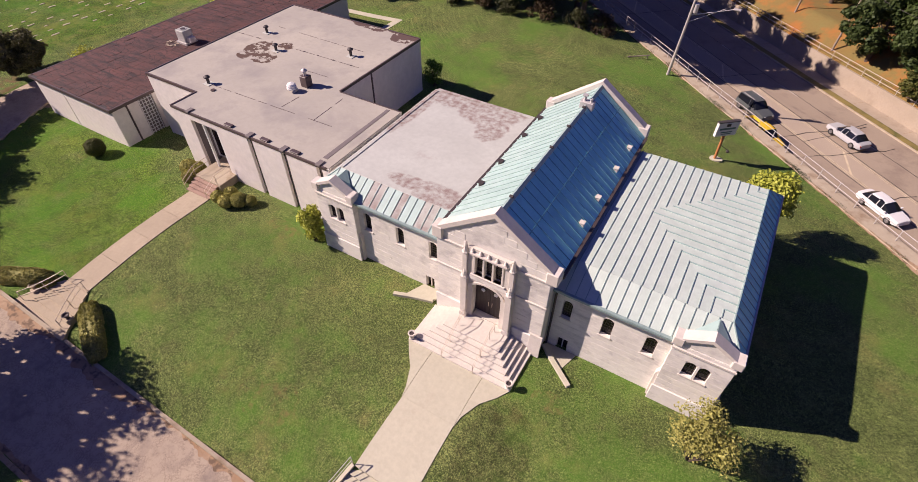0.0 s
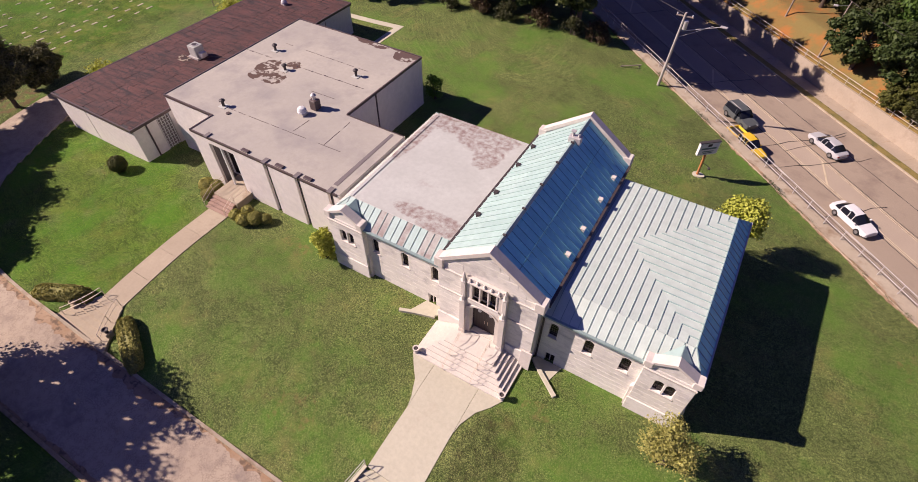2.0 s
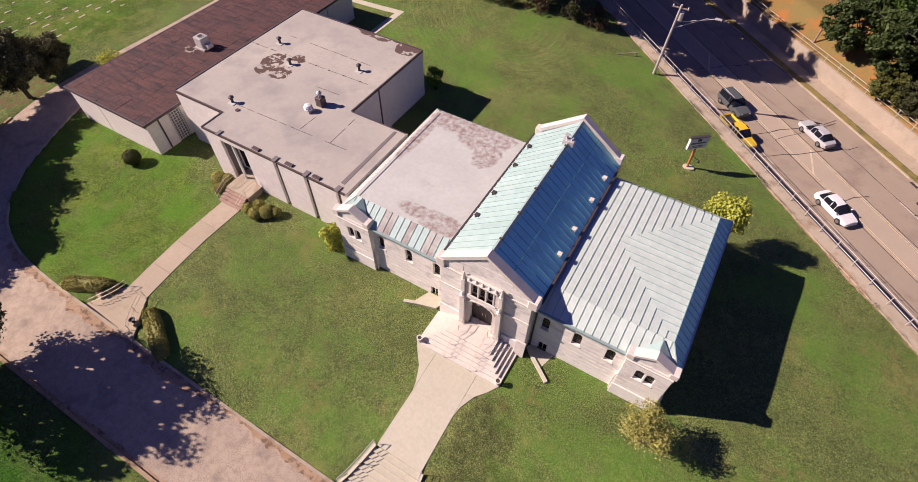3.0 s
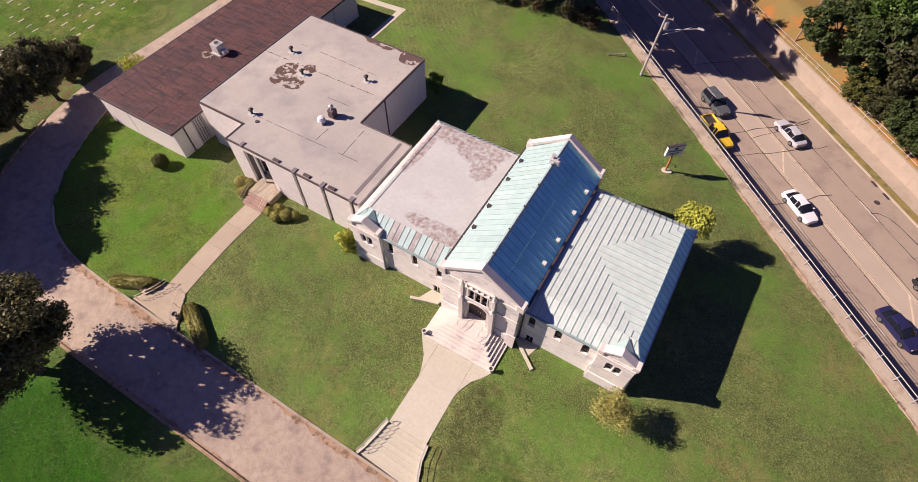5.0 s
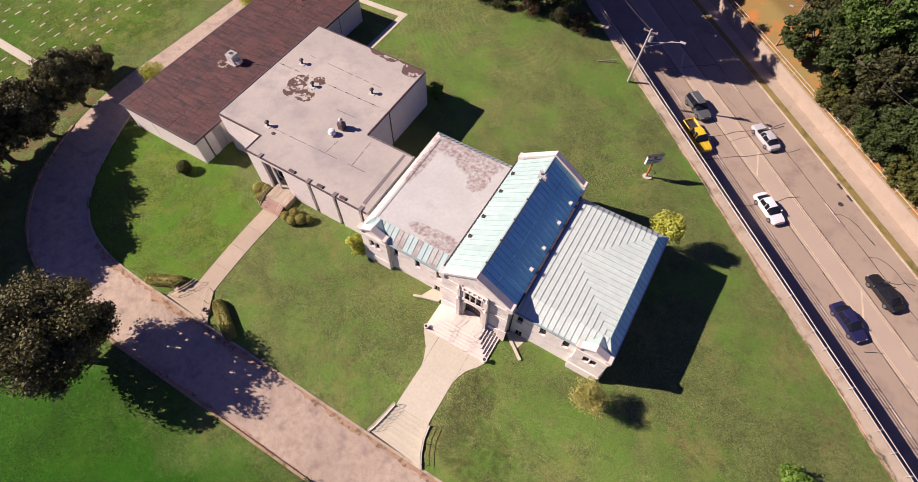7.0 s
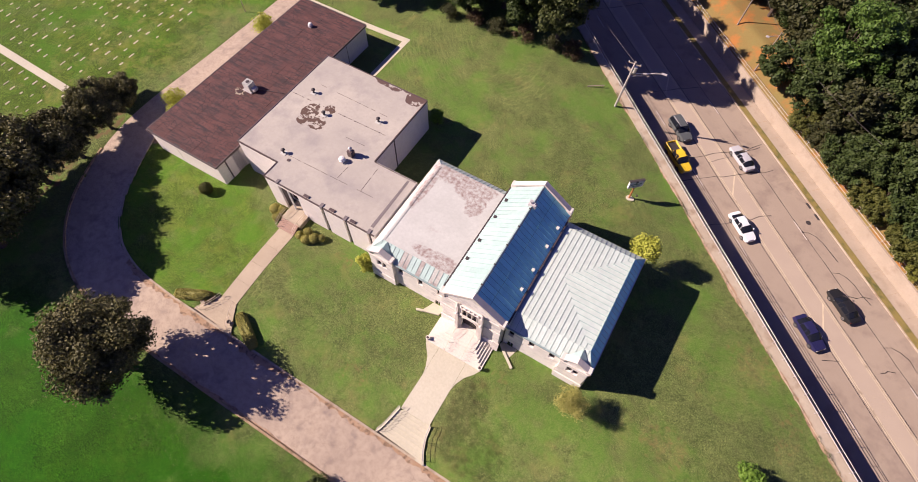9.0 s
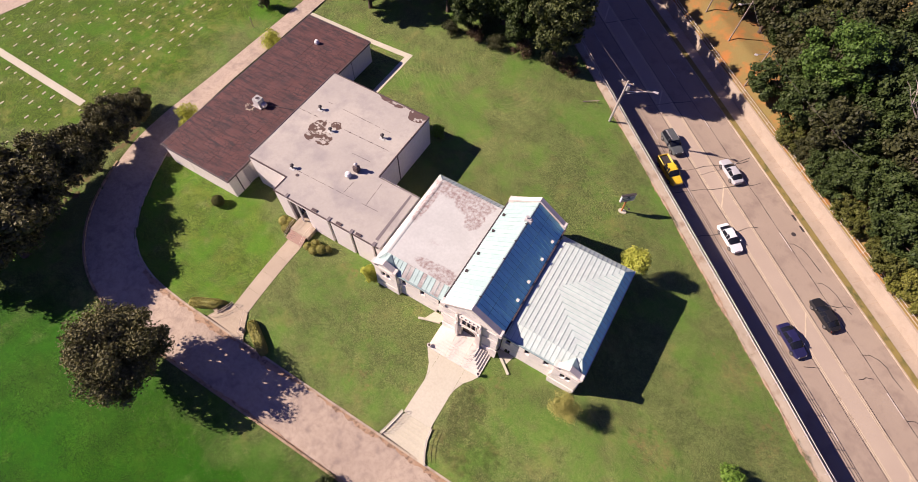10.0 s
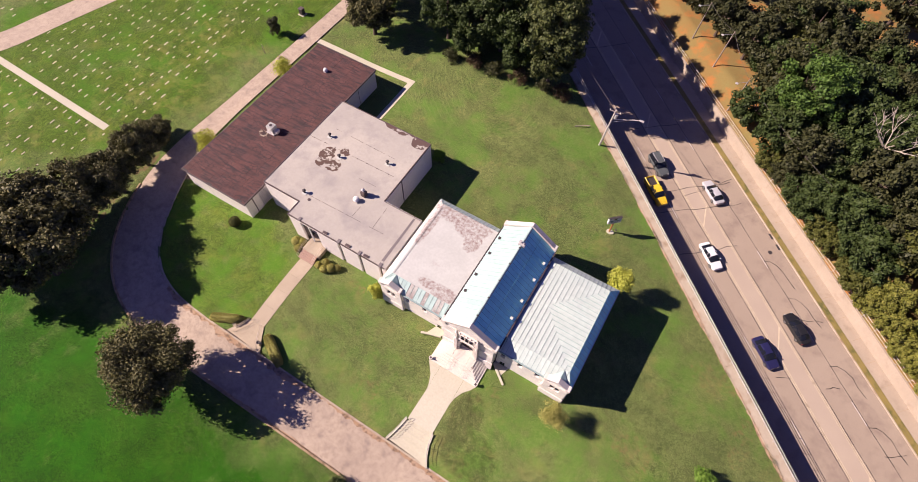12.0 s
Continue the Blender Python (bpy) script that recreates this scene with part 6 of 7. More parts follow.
def tree_kind(seed, radius, height, leaf, clumps, per, size, label, trunk_r=0.28, low=0.25, inner=0.35, heart=1.0, shafts=0):
    """A tapered trunk, limbs to the clumps and a leafy crown; built at the origin."""
    t = thing("tree", (0, 0, 0), label, "tree")
    cs, rs = crown_clumps(seed, radius, height * low, height, clumps, 1.0, inner)
    bm = bmesh.new()
    g = random.Random(seed + 1)
    fork = height * 0.38
    tube(bm, (0, 0, -0.6), (0.05, 0.05, 0.5), trunk_r * 1.35, trunk_r, 9)
    tube(bm, (0.05, 0.05, 0.5), (0.1, -0.05, fork), trunk_r, trunk_r * 0.75, 9)
    tube(bm, (0.1, -0.05, fork), (0.0, 0.1, height * 0.8), trunk_r * 0.7, trunk_r * 0.2, 7)
    for k in g.sample(range(len(cs)), min(9, len(cs))):
        c = Vector(cs[k])
        m = Vector((c.x * 0.45, c.y * 0.45, fork + (c.z - fork) * 0.35))
        tube(bm, (0.1, -0.05, fork * g.uniform(0.85, 1.15)), m, trunk_r * 0.42, trunk_r * 0.25, 6)
        tube(bm, m, c, trunk_r * 0.25, trunk_r * 0.06, 5)
    part("trunk", bm, BARK, t)
    skin_p, skin_f = leaf_cloud(cs, rs, per, size, seed)
    # oversized inner leaves, added to stop light passing through the crown
    core_p, core_f = leaf_cloud([(c[0] * 0.93, c[1] * 0.93, c[2] - 0.04 * radius) for c in cs], [r * 0.66 for r in rs], max(8, int(per * heart / 13)), size * 2.2, seed + 50)
    quads = np.concatenate([skin_p, core_p]).reshape(-1, 4, 3)
    if shafts:
        quads = opened(quads, shafts, radius, height * 0.55, seed)
    me = cloud_mesh("crown", quads.reshape(-1, 3), np.arange(4 * len(quads)).reshape(-1, 4), leaf)
    cr = new("crown", me)
    cr.parent = t
    return t


def plant(kind, x, y, scale=1.0, turn=0.0, z=None, group="", label=""):
    ob = copy_thing(kind, Matrix.Translation((x, y, (ground_z(x, y) if z is None else z))) @ Matrix.Rotation(turn, 4, "Z") @ Matrix.Diagonal((scale, scale, scale * 1.0, 1)))
    return tagged(ob, label, group=group)


def drop_kind(t):
    for o in [*t.children_recursive, t]:
        bpy.data.objects.remove(o)


rt = random.Random(5)
hero = tree_kind(11, 5.7, 10.8, LEAF_SHADE, 150, 400, 0.125, "broad dark green shade tree beside the drive", 0.38, 0.2, 0.5, 0.6, 95)
oak = tree_kind(21, 5.4, 10.8, LEAF_SHADE, 100, 250, 0.18, "broad dark green shade tree beside the drive", 0.38, 0.2, 0.5)
plant(hero, -33.2, -19.3)
# grove west of the drive
grove = [oak, tree_kind(12, 5.8, 12.5, LEAF_SHADE, 105, 250, 0.18, "large dark green tree in the grove beside the drive", 0.4, 0.18, 0.5)]
for x, y, s in ((-61.8, 3.4, 0.62), (-61.0, -2.2, 0.74), (-61.4, -7.4, 0.92), (-58.2, -16.6, 1.25), (-61.5, -20.5, 1.0), (-62.8, -13.5, 1.0), (-60.2, -11.8, 1.15)):
    plant(grove[rt.randrange(2)], x, y, s, rt.uniform(0, 6.28), group="grove beside the drive", label="large dark green tree in the grove beside the drive")
low_crown = tree_kind(22, 5.0, 8.0, LEAF_SHADE, 90, 250, 0.18, "low dark tree with a crown down to the grass", 0.3, 0.03, 0.4)
plant(low_crown, -63.6, 8.0, 0.62, 1.1, group="grove beside the drive")
# wood north of the lawn
mid = tree_kind(13, 5.2, 12.0, LEAF_MID, 85, 150, 0.2, "tall green tree at the lawn's edge", 0.34, 0.12)
tall = tree_kind(19, 5.2, 21.0, LEAF_EDGE, 150, 170, 0.2, "tall green tree above the road", 0.36, 0.12)
mid2 = tree_kind(14, 4.6, 10.5, LEAF_MID, 75, 150, 0.2, "green tree at the lawn's edge", 0.3, 0.1)
for x, y, s, k in ((-49.5, 47.5, 0.95, oak), (-52.5, 56, 1.0, oak), (-37, 53.5, 1.0, mid), (-31.5, 51.5, 0.95, mid2), (-27, 55.5, 1.1, mid), (-22.5, 53, 1.0, mid2), (-34, 61, 1.1, grove[1]), (-25, 63, 1.1, oak), (-43, 62, 1.0, oak), (-32, 70, 1.15, grove[1]), (-47, 70, 1.1, oak),
                   (-15.4, 51.3, 1.0, tall), (-18.0, 56.5, 1.03, tall), (-22.3, 60.6, 1.06, tall), (-26.7, 65.5, 1.05, tall), (-32.1, 70.0, 1.1, tall), (-37.2, 75.5, 1.1, tall), (-43.7, 81.7, 1.15, tall)):
    plant(k, x, y, s, rt.uniform(0, 6.28), group="wood behind the lawn", label="tall leafy tree at the edge of the lawn" if k in (mid, mid2, tall) else "dark leafy tree in the wood behind the lawn")
# wood across the road
far = [tree_kind(15, 5.0, 9.5, LEAF_MID, 70, 115, 0.23, "leafy tree in the wood above the road", 0.3, 0.05),
       tree_kind(16, 4.6, 8.5, LEAF_OLIVE, 70, 115, 0.23, "olive green tree in the wood above the road", 0.3, 0.04),
       tree_kind(17, 5.2, 10.0, LEAF_DARK, 70, 115, 0.24, "dark leafy tree in the wood above the road", 0.3, 0.06),
       tree_kind(18, 4.4, 8.0, LEAF_SUNNY, 70, 125, 0.2, "yellow-green tree in the wood above the road", 0.28, 0.04)]
bright = tree_kind(20, 6.2, 13.5, LEAF_FRESH, 130, 150, 0.21, "tall bright green tree standing out of the wood above the road", 0.34, 0.2)
ff = random.Random(77)
for row, v in enumerate((58.6, 64.5, 71.0, 79.0)):
    u = (-31, -39, -46, -50)[row]
    while u < 52 - row * 3:
        s = ff.uniform(0.78, 1.08) * (0.85 if row == 0 else 1.05)
        x, y = uv_xy(u + ff.uniform(-1, 1), v + ff.uniform(-1.0, 1.2))
        k = ff.choice((0, 0, 1, 2)) if u < -2 or row > 1 else ff.choice((3, 3, 1, 0))
        plant(far[k], x, y, s, ff.uniform(0, 6.28), group="wood above the road", label=("leafy green tree in the wood above the road", "olive green tree in the wood above the road", "dark leafy tree in the wood above the road", "yellow-green tree in the wood above the road")[k])
        u += ff.uniform(5.0, 6.6)
plant(bright, *uv_xy(-29.0, 63.5), 1.0, 0.7, group="wood above the road", label="tall bright green tree standing out of the wood above the road")
u = -23.0
while u < 52:
    x, y = uv_xy(u, 56.75 + ff.uniform(-0.2, 0.5))
    plant(far[ff.choice((0, 1, 1, 2)) if u < -4 else ff.choice((3, 3, 1))], x, y, ff.uniform(0.42, 0.62), ff.uniform(0, 6.28), group="wood above the road", label="low leafy tree leaning over the retaining wall")
    u += ff.uniform(2.6, 3.8)
for u, v, s in ((-37, 66, 0.8), (-45, 64.5, 0.95), (-52, 62.8, 0.9), (-43.5, 75, 1.1), (-38, 73, 1.0), (-47, 71, 0.9), (-59, 63, 0.85), (-66, 62, 0.9), (-63, 74, 1.0), (-72, 66, 1.0), (-80, 64, 1.0), (-88, 66, 1.1), (-70, 76, 1.1), (-78, 76, 1.0), (-86, 80, 1.2), (-68, 90, 1.1), (-60, 100, 1.2), (-72, 100, 1.2), (-45, 95, 1.1), (-36, 82, 1.0), (-30, 84, 1.0), (-34, 100, 1.1), (-26, 96, 1.1), (-16, 92, 1.1), (-4, 94, 1.1), (8, 94, 1.1), (-20, 104, 1.2)):
    x, y = uv_xy(u, v)
    plant(far[2], x, y, s, ff.uniform(0, 6.28), group="wood above the road", label="dark leafy tree over brown leaf litter")


def shrub(name, x, y, z, rx, ry, h, material, label, category, seed, per=90, size=0.09, clumps=14, group="", stem=True, bare=0.0, raised=0.0):
    """A leafy shrub; raised lifts its crown on bare stems."""
    s = thing(name, (x, y, z), label, category, group)
    g = random.Random(seed)
    cs, rs = [], []
    for _ in range(clumps):
        a, q, w = g.uniform(0, 6.28), math.sqrt(g.random()), g.uniform(0.15, 0.85)
        k = math.sin(math.pi * (0.25 + 0.7 * w)) if not bare else 1.0
        cs.append((x + rx * 0.75 * q * k * math.cos(a), y + ry * 0.75 * q * k * math.sin(a), z + raised + h * w))
        rs.append(min(rx, ry, h) * g.uniform(0.32, 0.45))
    me = cloud_mesh("leaves", *leaf_cloud(cs, rs, per, size, seed, 0.9), material)
    me.transform(Matrix.Translation((-x, -y, -z)))
    ob = new("leaves", me)
    ob.parent = s
    if stem:
        bm = bmesh.new()
        for c in cs[::2]:
            tube(bm, (x, y, z - 0.2), c, 0.045, 0.012, 5)
        part("stem", bm, BARK, s)
    return s


def gz0(x, y):
    return ground_z(x, y)


shrub("shrub", -17.65, 3.65, gz0(-18, 3.8), 1.1, 1.0, 3.5, LEAF_LIGHT, "upright yellow-green shrub against the chapel corner", "shrub", 1, 170, 0.09, 30)
shrub("small_tree", 9.9, 21.4, gz0(9.9, 21.4), 1.8, 1.75, 3.2, LEAF_LIGHT, "round yellow-green small tree behind the chapel", "small tree", 2, 190, 0.12, 34, raised=2.6)
shrub("small_tree", 9.8, 1.35, gz0(9.8, 1.35), 1.75, 1.6, 2.5, LEAF_STRAW, "small airy tree with straw-yellow leaves on the lawn", "small tree", 3, 260, 0.065, 26, bare=1, raised=1.7)
shrub("bush", 28.0, 4.2, gz0(28.0, 4.2), 1.8, 1.6, 2.6, LEAF_BRIGHT, "bright green bush on the lawn", "bush", 4, 140, 0.12, 22)
shrub("bush", -56.8, 11.2, gz0(-56.8, 11.2), 1.8, 1.8, 3.2, LEAF_LIGHT, "yellow-green bush beside the low building", "bush", 5, 130, 0.12, 22)
shrub("bush", -57.0, 30.4, gz0(-57.0, 30.4), 1.9, 1.9, 3.2, LEAF_LIGHT, "yellow-green bush beside the back lane", "bush", 6, 130, 0.12, 22)
shrub("conifer", -22.6, 27.6, gz0(-22.6, 27.6), 1.15, 1.15, 3.3, LEAF_BRIGHT, "small feathery evergreen behind the annex", "conifer", 7, 110, 0.1, 18)
BALL = ((-42.3, 2.35, 0.85, "clipped round shrub on the lawn"),)
shrub("bush", -8.2, -17.9, gz0(-8.2, -17.9), 1.4, 1.2, 2.0, LEAF_MID, "low green bush beside the drive", "bush", 9, 130, 0.1, 16)
shrub("sapling", -64.8, 37.5, gz0(-64.8, 37.5), 1.4, 1.4, 4.0, LEAF_DARK, "slim dark young tree on the burial lawn", "small tree", 10, 130, 0.12, 22)


def clipped_ball(x, y, r, h, label, seed, group="", leaf=None):
    """A clipped rounded shrub: a leafy skin over a dense core, on a short stem."""
    z = gz0(x, y)
    leaf = leaf or LEAF_HEDGE
    sh = thing("round_shrub", (x, y, z), label, "shrub", group)
    g = np.random.RandomState(seed)
    bm = bmesh.new()
    bmesh.ops.create_icosphere(bm, subdivisions=3, radius=1.0)
    for v in bm.verts:
        k = 0.88 + 0.1 * noise.noise(v.co * 2.3 + Vector((seed, 0, 0)))
        v.co = Vector((x + v.co.x * r * k, y + v.co.y * r * k, z + h * 0.5 + v.co.z * h * 0.52 * k))
    part("core", bm, leaf, sh, smooth=True)
    part("stem", tube(bmesh.new(), (x, y, z - 0.25), (x, y, z + h * 0.4), 0.06, 0.04, 7), BARK, sh)
    n = int(3200 * r)
    d = g.normal(size=(n, 3))
    d /= np.linalg.norm(d, axis=1)[:, None]
    k = np.array([0.93 + 0.1 * noise.noise(Vector(q) * 2.3 + Vector((seed, 0, 0))) for q in d.tolist()])[:, None] + g.uniform(-0.03, 0.06, (n, 1))
    P = d * k * np.array([r, r, h * 0.52]) + np.array([0, 0, h * 0.5])
    N = d + g.normal(0, 0.5, (n, 3))
    N /= np.linalg.norm(N, axis=1)[:, None]
    u = np.cross(N, g.normal(size=(n, 3)))
    u /= np.linalg.norm(u, axis=1)[:, None]
    v = np.cross(N, u)
    sz = g.uniform(0.045, 0.09, (n, 1))
    q = np.stack([P - u * sz, P - v * sz * 0.6, P + u * sz, P + v * sz * 0.6], 1).reshape(-1, 3)
    ob = new("leaves", cloud_mesh("leaves", q, np.arange(4 * n).reshape(-1, 4), leaf))
    ob.parent = sh


for x, y, r, lab in BALL:
    clipped_ball(x, y, r, 1.6, lab, 8, "", LEAF_OLIVE)
for k, (x, y, r) in enumerate(((-32.3, 4.5, 0.75), (-31.4, 3.7, 0.6), (-31.5, 4.8, 0.65), (-27.2, 3.1, 0.55), (-26.6, 3.9, 0.6), (-26.2, 3.0, 0.6), (-25.4, 3.6, 0.65), (-24.7, 4.1, 0.5))):
    clipped_ball(x, y, r, r * 1.7, "low rounded olive shrub beside the annex steps", 30 + k, "shrubs by the annex steps")


def hedge(pts, w, h, label, seed):
    """A clipped hedge with a rounded top along plan points: a leafy skin over a dense core."""
    x0, y0 = pts[0]
    hd = thing("hedge", (x0, y0, gz0(x0, y0)), label, "hedge", "hedges by the steps")
    g = np.random.RandomState(seed)
    A, Bv = Vector(pts[0]), Vector(pts[-1])
    mid, half = (A + Bv) / 2, (Bv - A).length / 2
    t = (Bv - A).normalized()
    s = Vector((-t.y, t.x))

    def skin(a, b, k=1.0):
        """Place and direction on the rounded block; a runs round it, b from the foot to the top."""
        e = lambda v: math.copysign(abs(v) ** 0.55, v)
        cx, cy = e(math.cos(a)) * math.cos(b) ** 0.45, e(math.sin(a)) * math.cos(b) ** 0.45
        p = mid + t * (half * k * cx) + s * (w / 2 * k * cy)
        z = gz0(p.x, p.y) - 0.05 + h * k * math.sin(b) ** 0.7
        return Vector((p.x, p.y, z)), (t * math.cos(a) * math.cos(b) * 0.6 + s * math.sin(a) * math.cos(b)).to_3d() + Vector((0, 0, math.sin(b)))
    bm = bmesh.new()
    rings = [[bm.verts.new(skin(k * math.tau / 36, b, 0.93)[0]) for k in range(36)] for b in (0.0, 0.3, 0.6, 0.9, 1.2, 1.5)]
    for r0, r1 in zip(rings, rings[1:]):
        for k in range(36):
            bm.faces.new((r0[k], r0[(k + 1) % 36], r1[(k + 1) % 36], r1[k]))
    bm.faces.new(rings[-1])
    part("core", bm, LEAF_HEDGE, hd, smooth=True)
    n = 20000
    P, N = [], []
    for a, b in zip(g.uniform(0, math.tau, n), np.arcsin(g.uniform(0, 1, n) ** 0.55)):
        p, d = skin(float(a), float(b), float(0.95 + 0.07 * noise.noise(Vector((a * 3, b * 5, seed))) + 0.05 * g.rand()))
        P.append(p)
        N.append(d)
    P, N = np.array(P), np.array(N) + g.normal(0, 0.45, (n, 3))
    N /= np.linalg.norm(N, axis=1)[:, None]
    u = np.cross(N, g.normal(size=(n, 3)))
    u /= np.linalg.norm(u, axis=1)[:, None]
    v = np.cross(N, u)
    sz = g.uniform(0.05, 0.11, (n, 1))
    q = np.stack([P - u * sz, P - v * sz * 0.6, P + u * sz, P + v * sz * 0.6], 1).reshape(-1, 3) - np.array(hd.location)
    ob = new("leaves", cloud_mesh("leaves", q, np.arange(4 * n).reshape(-1, 4), LEAF_HEDGE))
    ob.parent = hd


# darkened leaves stand in for the shade along the wood's edge
for k, (x, y, r) in enumerate(((-33.5, 48.6, 1.7), (-29.0, 49.6, 2.0), (-25.0, 49.4, 1.8), (-20.5, 50.4, 1.9), (-16.0, 50.8, 1.8), (-12.6, 51.6, 1.9))):
    shrub("undergrowth", x, y, gz0(x, y), r, r, r * 1.3, LEAF_BROWN if k % 2 else LEAF_DARK, "tangled brownish undergrowth at the wood's edge", "undergrowth", 60 + k, 120, 0.11, 16, "undergrowth at the wood's edge")
hedge([(-35.2, -10.3), (-30.8, -8.3)], 1.25, 0.9, "low clipped olive hedge beside the steps", 51)
hedge([(-27.0, -8.3), (-23.0, -10.6)], 1.35, 0.9, "thick clipped olive hedge beside the steps", 52)
for t in (hero, oak, grove[1], mid, mid2, tall, bright, low_crown, *far):
    drop_kind(t)

# ---- road furniture ----
def railing(name, u0, u1, v, zf, label, step, h=1.05, rails=(1.03, 0.52), material=None):
    """A pipe railing on posts along the road."""
    material = material or STEEL
    n = round((u1 - u0) / step)
    x, y = uv_xy(u0, v)
    r = thing(name, (x, y, zf(u0)), label, "railing", "road railings")
    post = mesh_of("post", tube(bmesh.new(), (0, 0, -0.1), (0, 0, h), 0.035, n=6), material)
    for i in range(n + 1):
        u = u0 + (u1 - u0) * i / n
        piece("post", post, r, (*uv_xy(u, v), zf(u)))
    for hh in rails:
        bm = bmesh.new()
        for i in range(n):
            a, b = u0 + (u1 - u0) * i / n, u0 + (u1 - u0) * (i + 1) / n
            tube(bm, (*uv_xy(a, v), zf(a) + hh), (*uv_xy(b, v), zf(b) + hh), 0.03, n=6, caps=False)
        part("bar", bm, material, r)


def coping_z(u):
    return max(lawn_z(*uv_xy(u, WALL_V - 1.0)), -1.6) + 0.13


railing("railing", -55, 62, WALL_V - 0.1, coping_z, "pale galvanised pipe railing on the wall above the road", 2.0)
railing("railing", -85, 45, FAR_WALL_V, lambda u: -3.0, "pale pipe railing on the far retaining wall", 2.4)
rw = random.Random(31)
# lane dashes and stop bars
for v0, u_at in ((49.2, (-58, -46, -34, -22, -10, 2, 14, 26, 38)), (39.85, (-58, -46, -34, -22, -10, 2, 14, 26))):
    for u in u_at:
        bm = bar_uv(bmesh.new(), u, u + 3.2, v0, v0 + 0.12, ROAD_Z + 0.004, ROAD_Z + 0.012)
        tagged(part("lane_dash", bm, WHITE), "worn white lane dash on the road", "road marking", "lane dashes")
for u in (-62, -39, -17.9, 3.8, 24.5):
    bm = bmesh.new()
    c = [(*uv_xy(u - 1.9, 45.6), 0), (*uv_xy(u - 1.55, 45.6), 0), (*uv_xy(u + 1.9, 43.25), 0), (*uv_xy(u + 1.55, 43.25), 0)]
    prism(bm, [(x, y, ROAD_Z + 0.008) for x, y, _ in c], (0, 0, 0.008))
    tagged(part("median_bar", bm, YELLOW), "faded slanting yellow bar in the median", "road marking", "median bars")


def tar_line(pts, w=0.07):
    bm = bmesh.new()
    for (a, b), (c, d) in zip(pts, pts[1:]):
        p, q = Vector(uv_xy(a, b)), Vector(uv_xy(c, d))
        t = (q - p).normalized() * 0.05
        o = Vector((-t.y, t.x)).normalized() * w * rw.uniform(0.35, 0.75)
        prism(bm, [(*(p - t - o), ROAD_Z + 0.009), (*(q + t - o), ROAD_Z + 0.009), (*(q + t + o), ROAD_Z + 0.009), (*(p - t + o), ROAD_Z + 0.009)], (0, 0, 0.008))
    tagged(part("tar_seam", bm, TAR), "wandering black tar seam sealing a road crack", "tar seam", "tar seams")


def wander(u0, v0, u1, v1, n, amp):
    return [(u0 + (u1 - u0) * i / n + rw.uniform(-amp, amp), v0 + (v1 - v0) * i / n + rw.uniform(-amp, amp)) for i in range(n + 1)]


for u, va, vb, sl in ((-20.5, 36, 51.5, 2.0), (-24.5, 35.5, 52, 1.6), (-12.5, 36.5, 46.5, 0.8), (-22.2, 43, 52.5, -1.2), (2.0, 49.5, 52.2, 1.0), (11.5, 47, 48.6, 0.4), (8.5, 41, 43, 0.6), (21, 49, 52, 0.8), (-38, 40, 49, 1.0), (-60, 38, 50, 1.0), (30, 40, 52, 1.5)):
    tar_line(wander(u, va, u + sl, vb, max(3, round((vb - va) / 1.5)), 0.2))
for v, ua, ub in ((49.35, -100, -27), (49.4, -27, 46), (42.75, -70, 40), (46.1, -50, 45), (39.7, -30, 50)):
    tar_line(wander(ua, v, ub, v, 40, 0.05), 0.05)
for u, v in ((-8, 49.2), (-1.5, 49.4), (9, 49.4), (17.5, 49.3)):
    pts = [(u, v), (u + 0.3, v + 0.9), (u + 1.0, v + 1.5), (u + 2.2, v + 1.9), (u + 3.6, v + 1.9), (u + 5.2, v + 2.1)]
    tar_line([(a + rw.uniform(-0.1, 0.1), b + rw.uniform(-0.1, 0.1)) for a, b in pts])
x, y = uv_xy(-9.2, 51.1)
solo("manhole_cover", tube(bmesh.new(), (x, y, ROAD_Z + 0.002), (x, y, ROAD_Z + 0.02), 0.34, n=20), BLACKIRON, "round dark iron manhole cover in the road", "manhole")
for u in (-12.2, -10.2):
    bm = bar_uv(bmesh.new(), u, u + 1.0, FAR_KERB_V - 0.35, FAR_KERB_V + 0.05, ROAD_Z + 0.003, ROAD_Z + 0.02)
    tagged(part("drain_grate", bm, BLACKIRON), "dark iron drain grate at the kerb", "drain", "kerb drains")
for k in range(40):
    u = -92 + k * 3.4
    bm = bar_uv(bmesh.new(), u, u + 0.03, FAR_KERB_V + 1.15, FAR_WALL_V - 0.2, ROAD_Z + 0.152, ROAD_Z + 0.158)
    tagged(part("pavement_joint", bm, SOILED), "brown joint across the concrete pavement", "joint", "pavement joints", "structure")


